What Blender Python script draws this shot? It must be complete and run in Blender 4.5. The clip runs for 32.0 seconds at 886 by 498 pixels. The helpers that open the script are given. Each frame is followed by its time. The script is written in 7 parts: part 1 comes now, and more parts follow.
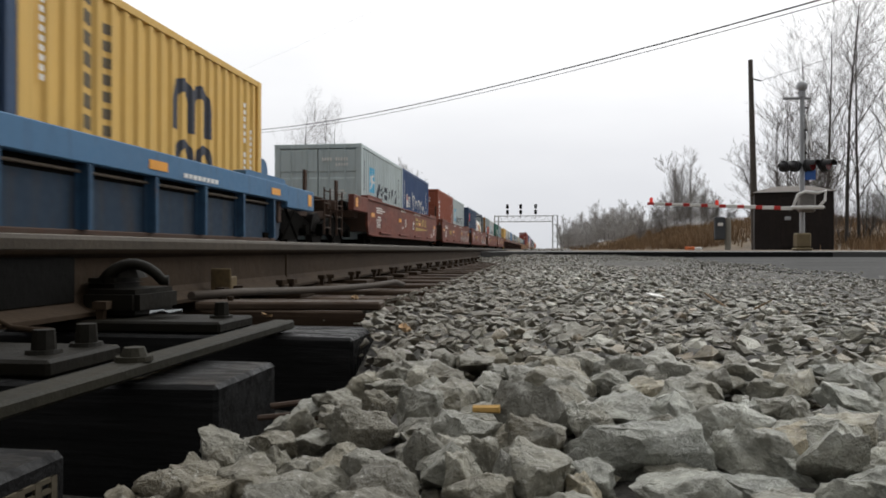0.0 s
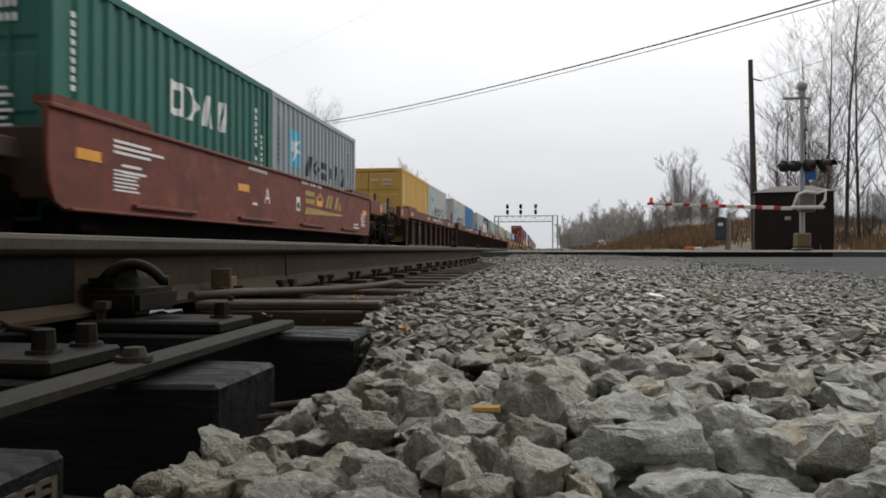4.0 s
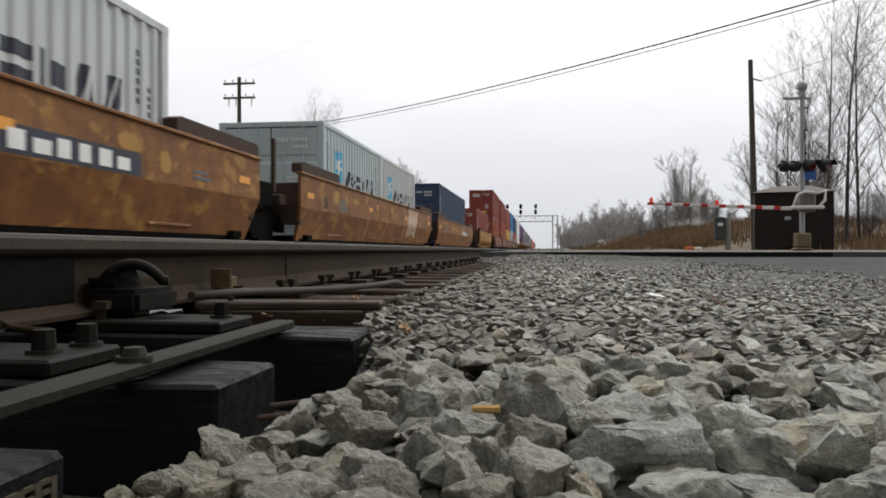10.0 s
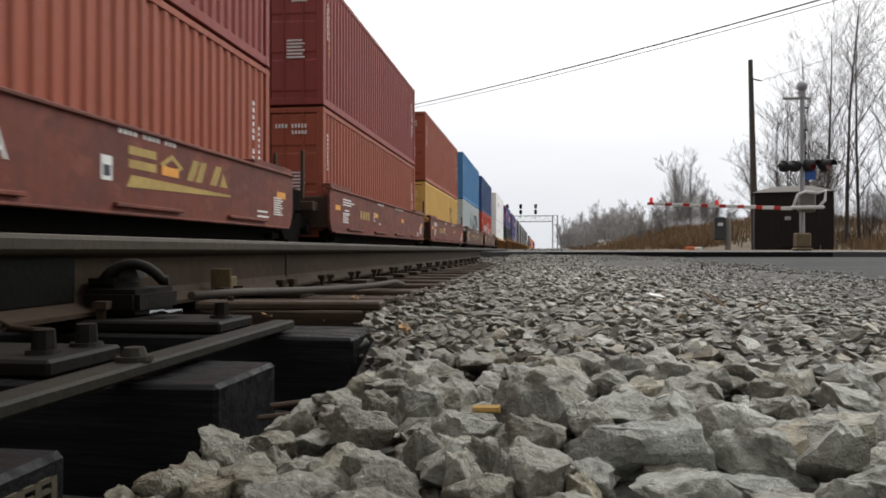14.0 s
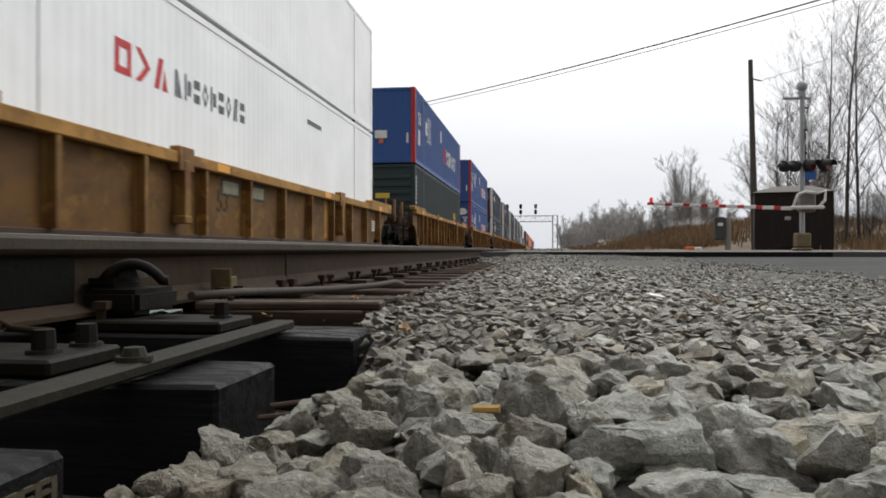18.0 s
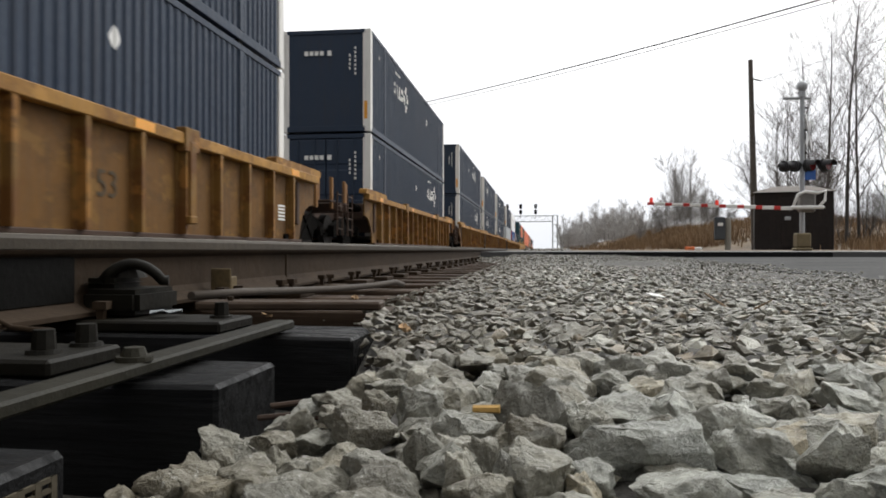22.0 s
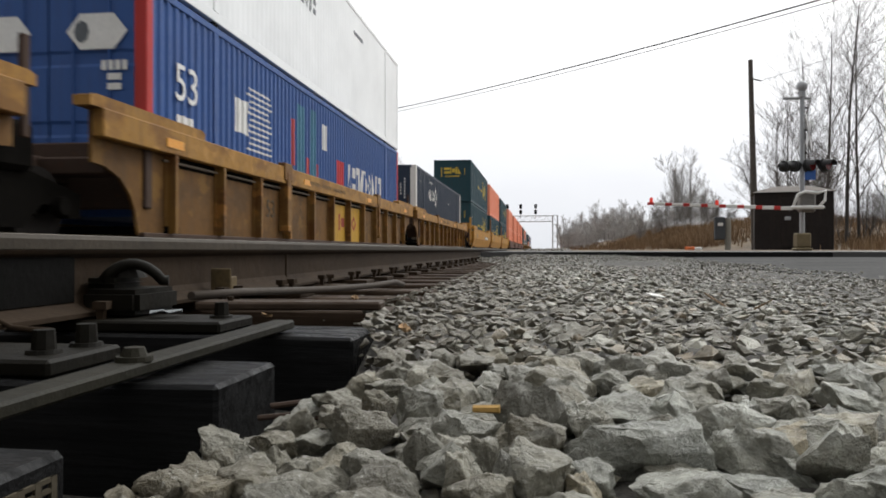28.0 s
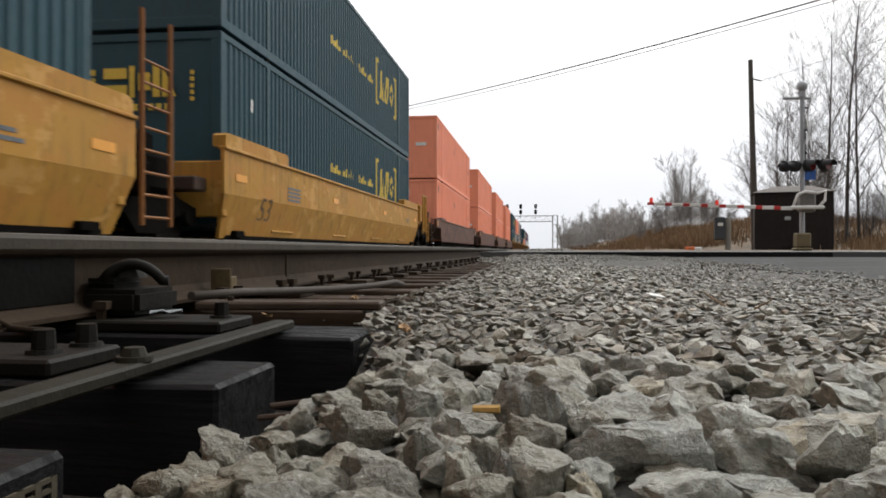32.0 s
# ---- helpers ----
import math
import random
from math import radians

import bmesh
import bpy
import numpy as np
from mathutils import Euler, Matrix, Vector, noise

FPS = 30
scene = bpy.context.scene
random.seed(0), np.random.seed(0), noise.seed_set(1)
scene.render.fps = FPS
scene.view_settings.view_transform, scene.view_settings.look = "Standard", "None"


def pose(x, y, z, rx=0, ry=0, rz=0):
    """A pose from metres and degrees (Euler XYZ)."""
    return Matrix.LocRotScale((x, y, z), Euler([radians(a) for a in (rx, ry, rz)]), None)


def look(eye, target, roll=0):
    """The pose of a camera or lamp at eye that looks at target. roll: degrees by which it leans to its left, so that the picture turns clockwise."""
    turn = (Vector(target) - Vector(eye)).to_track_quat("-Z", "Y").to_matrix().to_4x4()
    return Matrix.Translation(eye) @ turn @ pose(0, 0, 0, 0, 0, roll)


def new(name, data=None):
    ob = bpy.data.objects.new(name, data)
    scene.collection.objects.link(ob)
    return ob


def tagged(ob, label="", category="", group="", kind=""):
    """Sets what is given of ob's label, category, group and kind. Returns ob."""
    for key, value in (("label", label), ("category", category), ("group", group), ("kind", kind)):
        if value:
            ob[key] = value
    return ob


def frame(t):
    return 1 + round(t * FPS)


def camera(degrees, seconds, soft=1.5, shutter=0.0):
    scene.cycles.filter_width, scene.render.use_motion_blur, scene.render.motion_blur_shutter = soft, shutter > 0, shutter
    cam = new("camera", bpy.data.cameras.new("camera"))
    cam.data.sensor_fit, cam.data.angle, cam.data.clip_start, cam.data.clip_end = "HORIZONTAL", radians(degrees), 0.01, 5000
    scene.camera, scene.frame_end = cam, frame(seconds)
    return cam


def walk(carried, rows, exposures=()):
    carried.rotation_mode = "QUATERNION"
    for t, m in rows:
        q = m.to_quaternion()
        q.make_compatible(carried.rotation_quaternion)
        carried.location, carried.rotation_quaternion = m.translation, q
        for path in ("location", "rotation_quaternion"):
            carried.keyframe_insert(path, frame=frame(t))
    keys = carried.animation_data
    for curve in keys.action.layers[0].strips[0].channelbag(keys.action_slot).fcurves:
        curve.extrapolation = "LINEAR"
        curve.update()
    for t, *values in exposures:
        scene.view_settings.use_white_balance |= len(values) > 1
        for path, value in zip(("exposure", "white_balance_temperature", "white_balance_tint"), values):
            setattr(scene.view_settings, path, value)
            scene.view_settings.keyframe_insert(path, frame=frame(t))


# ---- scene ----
# The track runs along +Y; the top of the near rail is z = 0. The train runs towards -Y on the far track.
cam = camera(61.5, 32.0, soft=1.8, shutter=0.12)
EYE = pose(0, 0, -0.035, 90.087, 0, 7.435)
walk(cam, [(0.0, EYE), (32.0, EYE)], exposures=[(0.0, 0.15), (2.0, 0.1), (6.0, 0.04), (9.0, 0.1), (13.0, 0.27), (16.0, 0.33), (18.0, 0.25), (20.0, 0.4), (23.0, 0.61), (25.0, 0.53), (28.0, 0.4), (32.0, 0.44)])

# ---------------------------------------------------------------- light
SUN_EL, SUN_AZ = radians(48), radians(40)


def make_world():
    w = bpy.data.worlds.new("overcast_sky")
    scene.world = w
    w.use_nodes = True
    nt = w.node_tree
    nt.nodes.clear()
    out = nt.nodes.new("ShaderNodeOutputWorld")
    bg = nt.nodes.new("ShaderNodeBackground")
    sky = nt.nodes.new("ShaderNodeTexSky")
    sky.sky_type, sky.sun_disc = "NISHITA", False
    sky.sun_elevation, sky.sun_rotation = SUN_EL, SUN_AZ
    sky.air_density, sky.dust_density = 1.0, 4.0
    hsv = nt.nodes.new("ShaderNodeHueSaturation")
    hsv.inputs["Saturation"].default_value = 0.10
    nt.links.new(sky.outputs[0], hsv.inputs["Color"])
    # the cloud sheet: brighter overhead, soft grey patches towards the horizon
    tc = nt.nodes.new("ShaderNodeTexCoord")
    sep = nt.nodes.new("ShaderNodeSeparateXYZ")
    nt.links.new(tc.outputs["Generated"], sep.inputs[0])
    ramp = nt.nodes.new("ShaderNodeValToRGB")
    e = ramp.color_ramp.elements
    e[0].position, e[0].color = 0.0, (0.69, 0.705, 0.74, 1)
    e[1].position, e[1].color = 0.34, (1.12, 1.12, 1.12, 1)
    m = ramp.color_ramp.elements.new(0.13)
    m.color = (0.78, 0.79, 0.82, 1)
    nt.links.new(sep.outputs["Z"], ramp.inputs[0])
    ns = nt.nodes.new("ShaderNodeTexNoise")
    ns.inputs["Scale"].default_value, ns.inputs["Detail"].default_value = 2.2, 5
    mp = nt.nodes.new("ShaderNodeMapping")
    mp.inputs["Scale"].default_value = (1, 1, 3)
    nt.links.new(tc.outputs["Generated"], mp.inputs[0])
    nt.links.new(mp.outputs[0], ns.inputs["Vector"])
    r2 = nt.nodes.new("ShaderNodeValToRGB")
    f = r2.color_ramp.elements
    f[0].position, f[0].color = 0.32, (0.95, 0.955, 0.965, 1)
    f[1].position, f[1].color = 0.62, (1.06, 1.06, 1.06, 1)
    nt.links.new(ns.outputs[0], r2.inputs[0])
    mul = nt.nodes.new("ShaderNodeMixRGB")
    mul.blend_type, mul.inputs[0].default_value = "MULTIPLY", 1
    nt.links.new(ramp.outputs[0], mul.inputs[1])
    nt.links.new(r2.outputs[0], mul.inputs[2])
    mix = nt.nodes.new("ShaderNodeMixRGB")
    mix.inputs[0].default_value = 0.88
    sc = nt.nodes.new("ShaderNodeMixRGB")
    sc.blend_type, sc.inputs[0].default_value, sc.inputs[2].default_value = "MULTIPLY", 1, (0.1, 0.1, 0.1, 1)
    nt.links.new(hsv.outputs[0], sc.inputs[1])
    nt.links.new(sc.outputs[0], mix.inputs[1])
    nt.links.new(mul.outputs[0], mix.inputs[2])
    # the cloud sheet is brighter on the sun's side
    side = nt.nodes.new("ShaderNodeMapRange")
    side.inputs["From Min"].default_value, side.inputs["From Max"].default_value = -0.9, 0.5
    side.inputs["To Min"].default_value, side.inputs["To Max"].default_value = 0.36, 1.0
    nt.links.new(sep.outputs["Y"], side.inputs["Value"])
    lit = nt.nodes.new("ShaderNodeMixRGB")
    lit.blend_type, lit.inputs[0].default_value = "MULTIPLY", 1
    nt.links.new(mix.outputs[0], lit.inputs[1])
    nt.links.new(side.outputs[0], lit.inputs[2])
    nt.links.new(lit.outputs[0], bg.inputs[0])
    bg.inputs[1].default_value = 1.0
    nt.links.new(bg.outputs[0], out.inputs[0])


make_world()
sun_data = bpy.data.lights.new("sun", "SUN")
sun_data.energy, sun_data.angle, sun_data.color = 1.5, radians(28), (0.985, 1.0, 0.985)
sun = new("sun", sun_data)
sun.matrix_world = look((0, 0, 0), (-math.cos(SUN_EL) * math.sin(SUN_AZ), -math.cos(SUN_EL) * math.cos(SUN_AZ), -math.sin(SUN_EL)))


# ---------------------------------------------------------------- materials
def nodes_of(name):
    m = bpy.data.materials.new(name)
    m.use_nodes = True
    return m, m.node_tree, m.node_tree.nodes["Principled BSDF"]


def ramp_of(nt, src, a, ca, b, cb):
    r = nt.nodes.new("ShaderNodeValToRGB")
    e = r.color_ramp.elements
    e[0].position, e[0].color = a, (*ca, 1) if len(ca) == 3 else ca
    e[1].position, e[1].color = b, (*cb, 1) if len(cb) == 3 else cb
    nt.links.new(src, r.inputs[0])
    return r.outputs[0]


def mixed(nt, fac, a, b, mode="MIX"):
    m = nt.nodes.new("ShaderNodeMixRGB")
    m.blend_type = mode
    for i, v in ((0, fac), (1, a), (2, b)):
        if isinstance(v, (int, float)):
            m.inputs[i].default_value = v
        elif isinstance(v, tuple):
            m.inputs[i].default_value = (*v, 1) if len(v) == 3 else v
        else:
            nt.links.new(v, m.inputs[i])
    return m.outputs[0]


def noise_tex(nt, coord, scale, detail=4, rough=0.6, stretch=None):
    n = nt.nodes.new("ShaderNodeTexNoise")
    n.inputs["Scale"].default_value, n.inputs["Detail"].default_value, n.inputs["Roughness"].default_value = scale, detail, rough
    if stretch:
        mp = nt.nodes.new("ShaderNodeMapping")
        mp.inputs["Scale"].default_value = stretch
        nt.links.new(coord, mp.inputs[0])
        coord = mp.outputs[0]
    nt.links.new(coord, n.inputs["Vector"])
    return n.outputs[0]


def bump(nt, bsdf, src, strength, dist):
    b = nt.nodes.new("ShaderNodeBump")
    b.inputs["Strength"].default_value, b.inputs["Distance"].default_value = strength, dist
    nt.links.new(src, b.inputs["Height"])
    nt.links.new(b.outputs[0], bsdf.inputs["Normal"])


def jitter(nt, coord):
    """Shift the pattern from object to object."""
    oi = nt.nodes.new("ShaderNodeObjectInfo")
    ml = nt.nodes.new("ShaderNodeMath")
    ml.operation = "MULTIPLY"
    ml.inputs[1].default_value = 37.0
    nt.links.new(oi.outputs["Random"], ml.inputs[0])
    va = nt.nodes.new("ShaderNodeVectorMath")
    nt.links.new(coord, va.inputs[0])
    nt.links.new(ml.outputs[0], va.inputs[1])
    return va.outputs[0]


PAINTS = {}


def paint(name, col, rust=0.35, rough=0.5, dirt=0.5, streaks=True, mottle=None):
    """Weathered painted steel: chalky variation, vertical grime streaks, rust freckles."""
    if name in PAINTS:
        return PAINTS[name]
    m, nt, b = nodes_of(name)
    tc = nt.nodes.new("ShaderNodeTexCoord")
    co = jitter(nt, tc.outputs["Object"])
    big = noise_tex(nt, co, 0.7, 3)
    c = mixed(nt, ramp_of(nt, big, 0.3, (0, 0, 0), 0.75, (0.55, 0.55, 0.55)), col, tuple(min(1, v * 0.76 + 0.012) for v in col))
    if streaks:
        st = noise_tex(nt, co, 2.0, 5, 0.65, (4.0, 4.0, 0.35))
        c = mixed(nt, ramp_of(nt, st, 0.5, (0, 0, 0), 0.8, (dirt, dirt, dirt)), c, (0.050, 0.036, 0.025))
    if mottle:
        # blotches of worn-through and repainted steel, two sizes
        c = mixed(nt, ramp_of(nt, noise_tex(nt, co, 1.1, 6, 0.62, (1, 1, 1.8)), 0.47, (0, 0, 0), 0.60, (0.75, 0.75, 0.75)), c, mottle[0])
        c = mixed(nt, ramp_of(nt, noise_tex(nt, co, 2.9, 5, 0.6, (1, 0.7, 1)), 0.56, (0, 0, 0), 0.62, (0.7, 0.7, 0.7)), c, mottle[1])
    sp = noise_tex(nt, co, 9.0, 8, 0.7)
    lo = 0.72 - 0.2 * rust
    c = mixed(nt, ramp_of(nt, sp, lo, (0, 0, 0), lo + 0.10, (rust, rust, rust)), c, (0.13, 0.055, 0.025))
    nt.links.new(c, b.inputs["Base Color"])
    nt.links.new(ramp_of(nt, sp, 0.3, (rough - 0.08,) * 3, 0.8, (rough + 0.25,) * 3), b.inputs["Roughness"])
    b.inputs["Specular IOR Level"].default_value = 0.2
    bump(nt, b, noise_tex(nt, co, 3.5, 4), 0.25, 0.02)
    PAINTS[name] = m
    return m


def plain(name, col, rough=0.6, metal=0.0, grain=30.0, depth=0.25, spec=0.4):
    if name in PAINTS:
        return PAINTS[name]
    m, nt, b = nodes_of(name)
    tc = nt.nodes.new("ShaderNodeTexCoord")
    co = jitter(nt, tc.outputs["Object"])
    n1, n2 = noise_tex(nt, co, grain, 6, 0.65), noise_tex(nt, co, grain / 9, 3)
    lo, hi = tuple(v * (1 - depth) for v in col), tuple(min(1, v * (1 + depth)) for v in col)
    c = mixed(nt, 0.5, ramp_of(nt, n1, 0.3, lo, 0.7, hi), ramp_of(nt, n2, 0.3, lo, 0.7, hi))
    nt.links.new(c, b.inputs["Base Color"])
    b.inputs["Roughness"].default_value, b.inputs["Metallic"].default_value = rough, metal
    b.inputs["Specular IOR Level"].default_value = spec
    bump(nt, b, n1, 0.3, 0.3 / grain)
    PAINTS[name] = m
    return m


def lamp_red(name, strength):
    m, nt, b = nodes_of(name)
    b.inputs["Base Color"].default_value = (0.6, 0.03, 0.02, 1)
    b.inputs["Emission Color"].default_value = (1, 0.08, 0.05, 1)
    b.inputs["Emission Strength"].default_value = strength
    return m


def stone_mat(name, island):
    """Crushed grey limestone; each stone its own tint, rusty dust with some painted shade towards the rail, veins and
    pits.
    """
    m, nt, b = nodes_of(name)
    tc = nt.nodes.new("ShaderNodeTexCoord")
    geo = nt.nodes.new("ShaderNodeNewGeometry")
    if island:
        rnd = geo.outputs["Random Per Island"]
    else:
        rnd = nt.nodes.new("ShaderNodeObjectInfo").outputs["Random"]
    pos = geo.outputs["Position"]
    r = nt.nodes.new("ShaderNodeValToRGB")
    # the small gravel is olive-brown with pale flakes among it; the large stones are greyer
    tints = ((0.0, (0.075, 0.068, 0.052)), (0.16, (0.24, 0.23, 0.185)), (0.34, (0.14, 0.125, 0.09)), (0.50, (0.33, 0.325, 0.275)), (0.62, (0.18, 0.172, 0.14)),
             (0.76, (0.40, 0.395, 0.34)), (0.84, (0.28, 0.20, 0.115)), (0.93, (0.74, 0.73, 0.64))) if island else (
            (0.0, (0.10, 0.104, 0.094)), (0.16, (0.30, 0.31, 0.283)), (0.34, (0.165, 0.150, 0.11)), (0.52, (0.38, 0.39, 0.355)), (0.66, (0.205, 0.193, 0.15)),
            (0.82, (0.46, 0.47, 0.43)), (0.93, (0.33, 0.275, 0.175)), (1.0, (0.55, 0.555, 0.51)))
    for i, (p, c) in enumerate(tints):
        e = r.color_ramp.elements[i] if i < 2 else r.color_ramp.elements.new(p)
        e.position, e.color = p, (*c, 1)
    nt.links.new(rnd, r.inputs[0])
    fine = noise_tex(nt, pos, 90, 8, 0.7)
    veins = noise_tex(nt, pos, 28, 4, 0.6, (1, 1, 2.2))
    c = mixed(nt, 0.8, r.outputs[0], ramp_of(nt, fine, 0.32, (0.235, 0.235, 0.23), 0.66, (0.75, 0.745, 0.71)), "OVERLAY")
    c = mixed(nt, ramp_of(nt, veins, 0.54, (0, 0, 0), 0.72, (0.6, 0.6, 0.6)), c, (0.46, 0.47, 0.43))
    c = mixed(nt, ramp_of(nt, noise_tex(nt, pos, 14, 3), 0.50, (0, 0, 0), 0.72, (0.5, 0.5, 0.5)), c, (0.085, 0.082, 0.068))
    c = mixed(nt, ramp_of(nt, noise_tex(nt, pos, 9, 5, 0.65), 0.52, (0, 0, 0), 0.68, (0.55, 0.55, 0.55)), c, (0.17, 0.15, 0.10))
    # rust and brake dust near the rails, strengthened to carry shade there; earth in the finer gravel further out
    sep = nt.nodes.new("ShaderNodeSeparateXYZ")
    nt.links.new(pos, sep.inputs[0])
    mr = nt.nodes.new("ShaderNodeMapRange")
    mr.inputs["From Min"].default_value, mr.inputs["From Max"].default_value = 0.28, -0.30
    nt.links.new(sep.outputs["X"], mr.inputs["Value"])
    patch = ramp_of(nt, noise_tex(nt, pos, 6, 4), 0.35, (0.55, 0.55, 0.55), 0.7, (1.0, 1.0, 1.0))
    c = mixed(nt, mixed(nt, 1.0, mr.outputs[0], patch, "MULTIPLY"), c, (0.105, 0.088, 0.056))
    wide = ramp_of(nt, noise_tex(nt, pos, 0.9, 4), 0.40, (0, 0, 0), 0.60, (0.60, 0.60, 0.60))
    c = mixed(nt, wide, c, (0.135, 0.118, 0.088))
    # fine brown grit between ballast and lane
    far = nt.nodes.new("ShaderNodeMapRange")
    far.inputs["From Min"].default_value, far.inputs["From Max"].default_value = 0.55, 2.4
    far.inputs["To Max"].default_value = 0.82
    run = nt.nodes.new("ShaderNodeVectorMath")
    run.operation = "DOT_PRODUCT"
    run.inputs[1].default_value = (0.8, 0.14, 0)
    nt.links.new(pos, run.inputs[0])
    nt.links.new(run.outputs["Value"], far.inputs["Value"])
    c = mixed(nt, far.outputs[0], c, (0.078, 0.071, 0.052))
    nt.links.new(c, b.inputs["Base Color"])
    nt.links.new(ramp_of(nt, veins, 0.35, (0.30,) * 3, 0.65, (0.62,) * 3), b.inputs["Roughness"])
    b.inputs["Specular IOR Level"].default_value = 0.55
    speck = noise_tex(nt, pos, 190, 5, 0.6)
    c2 = mixed(nt, ramp_of(nt, speck, 0.60, (0, 0, 0), 0.70, (0.5, 0.5, 0.5)), c, (0.62, 0.61, 0.55))
    nt.links.new(c2, b.inputs["Base Color"])
    bump(nt, b, mixed(nt, 0.45, fine, noise_tex(nt, pos, 45, 5, 0.7)), 0.85, 0.012)
    return m


def ground_mat():
    m, nt, b = nodes_of("ground_earth")
    geo = nt.nodes.new("ShaderNodeNewGeometry")
    pos = geo.outputs["Position"]
    sep = nt.nodes.new("ShaderNodeSeparateXYZ")
    nt.links.new(pos, sep.inputs[0])
    near = nt.nodes.new("ShaderNodeMapRange")
    near.inputs["From Min"].default_value, near.inputs["From Max"].default_value = 14, 26
    nt.links.new(sep.outputs["Y"], near.inputs["Value"])
    grit = ramp_of(nt, noise_tex(nt, pos, 60, 8, 0.75), 0.35, (0.025, 0.023, 0.02), 0.7, (0.13, 0.12, 0.105))
    grass = ramp_of(nt, noise_tex(nt, pos, 0.6, 8, 0.7), 0.35, (0.09, 0.065, 0.04), 0.7, (0.20, 0.145, 0.09))
    nt.links.new(mixed(nt, near.outputs[0], grit, grass), b.inputs["Base Color"])
    b.inputs["Roughness"].default_value = 0.9
    bump(nt, b, noise_tex(nt, pos, 45, 6), 0.8, 0.02)
    return m


def asphalt_mat(name, rough, spec):
    m, nt, b = nodes_of(name)
    geo = nt.nodes.new("ShaderNodeNewGeometry")
    pos = geo.outputs["Position"]
    f = ramp_of(nt, noise_tex(nt, pos, 120, 6, 0.8), 0.3, (0.04, 0.04, 0.04), 0.7, (0.095, 0.093, 0.09))
    w = ramp_of(nt, noise_tex(nt, pos, 1.2, 5), 0.35, (0.7, 0.7, 0.7), 0.7, (1.15, 1.15, 1.15))
    nt.links.new(mixed(nt, 1.0, f, w, "MULTIPLY"), b.inputs["Base Color"])
    b.inputs["Roughness"].default_value, b.inputs["Specular IOR Level"].default_value = rough, spec
    bump(nt, b, noise_tex(nt, pos, 90, 5), 0.5, 0.006)
    return m


def wood_mat(name, a, c2, rough=0.75):
    m, nt, b = nodes_of(name)
    tc = nt.nodes.new("ShaderNodeTexCoord")
    co = jitter(nt, tc.outputs["Object"])
    g = noise_tex(nt, co, 14, 6, 0.65, (0.25, 3, 3))
    c = ramp_of(nt, g, 0.3, a, 0.72, c2)
    c = mixed(nt, ramp_of(nt, noise_tex(nt, co, 5, 5), 0.58, (0, 0, 0), 0.75, (0.5, 0.5, 0.5)), c, tuple(v * 1.7 + 0.002 for v in c2))
    nt.links.new(c, b.inputs["Base Color"])
    nt.links.new(ramp_of(nt, noise_tex(nt, co, 22, 5, 0.7, (0.5, 2, 2)), 0.42, (rough - 0.32,) * 3, 0.6, (min(1, rough + 0.1),) * 3), b.inputs["Roughness"])
    b.inputs["Specular IOR Level"].default_value = 0.10
    bump(nt, b, g, 0.6, 0.01)
    return m


STONE, STONES = stone_mat("limestone", False), stone_mat("limestone_chips", True)
GROUND, ASPHALT, LANE = ground_mat(), asphalt_mat("worn_smooth_asphalt", 0.5, 0.5), asphalt_mat("coarse_dry_asphalt", 0.9, 0.12)
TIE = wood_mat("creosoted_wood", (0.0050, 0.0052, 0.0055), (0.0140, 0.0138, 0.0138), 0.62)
TIE_DUSTY = wood_mat("dusty_brown_tie_wood", (0.026, 0.017, 0.011), (0.066, 0.044, 0.029), 0.85)
POLE = wood_mat("weathered_pole_wood", (0.045, 0.038, 0.032), (0.13, 0.115, 0.10))
RAILSIDE = plain("rusted_rail_steel", (0.031, 0.0198, 0.0115), 0.85, 0.0, 22, 0.4, 0.15)
RAILTOP = plain("polished_rail_head", (0.125, 0.105, 0.078), 0.48, 0.4, 12, 0.3)
IRON = plain("near_black_iron", (0.0032, 0.0029, 0.0024), 0.7, 0.0, 25, 0.4, 0.07)
PLATE = plain("dark_brown_plate_steel", (0.0062, 0.0050, 0.0026), 0.6, 0.0, 25, 0.5, 0.14)
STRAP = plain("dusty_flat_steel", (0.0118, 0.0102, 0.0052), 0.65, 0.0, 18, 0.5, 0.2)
# grimy steel, taken blacker to hold the shadow beneath the cars
TRUCK = plain("grimy_shaded_truck_steel", (0.0055, 0.0048, 0.004), 0.9, 0.0, 12, 0.45, 0.03)
WHEEL = plain("wheel_steel", (0.016, 0.013, 0.011), 0.7, 0.1, 12, 0.4, 0.2)
GALV = plain("galvanised_steel", (0.36, 0.37, 0.38), 0.5, 0.4, 15, 0.2)
BARK = plain("bare_grey_bark", (0.075, 0.068, 0.064), 0.9, 0.0, 12, 0.35)
TWIG = plain("bare_twigs", (0.14, 0.127, 0.118), 0.9, 0.0, 8, 0.3)
BRUSH = plain("dry_russet_grass", (0.20, 0.130, 0.072), 0.95, 0.0, 3, 0.5)
WHITE = plain("white_lettering", (0.72, 0.71, 0.68), 0.6, 0.0, 20, 0.15)
YELLOWMARK = plain("yellow_lettering", (0.62, 0.45, 0.06), 0.6, 0.0, 20, 0.2)
REFLECT = plain("amber_reflector", (0.70, 0.30, 0.03), 0.4, 0.0, 20, 0.15)
BLACKMARK = plain("dark_navy_lettering", (0.022, 0.026, 0.04), 0.55, 0.0, 20, 0.2)
CABLE = plain("black_cable", (0.02, 0.02, 0.02), 0.6, 0.0, 20, 0.2)
BUNGALOW = paint("dark_brown_shed_paint", (0.014, 0.010, 0.009), 0.15, 0.6, 0.3)
ROOFING = plain("weathered_shed_roof", (0.10, 0.082, 0.070), 0.7, 0.1, 8, 0.3)


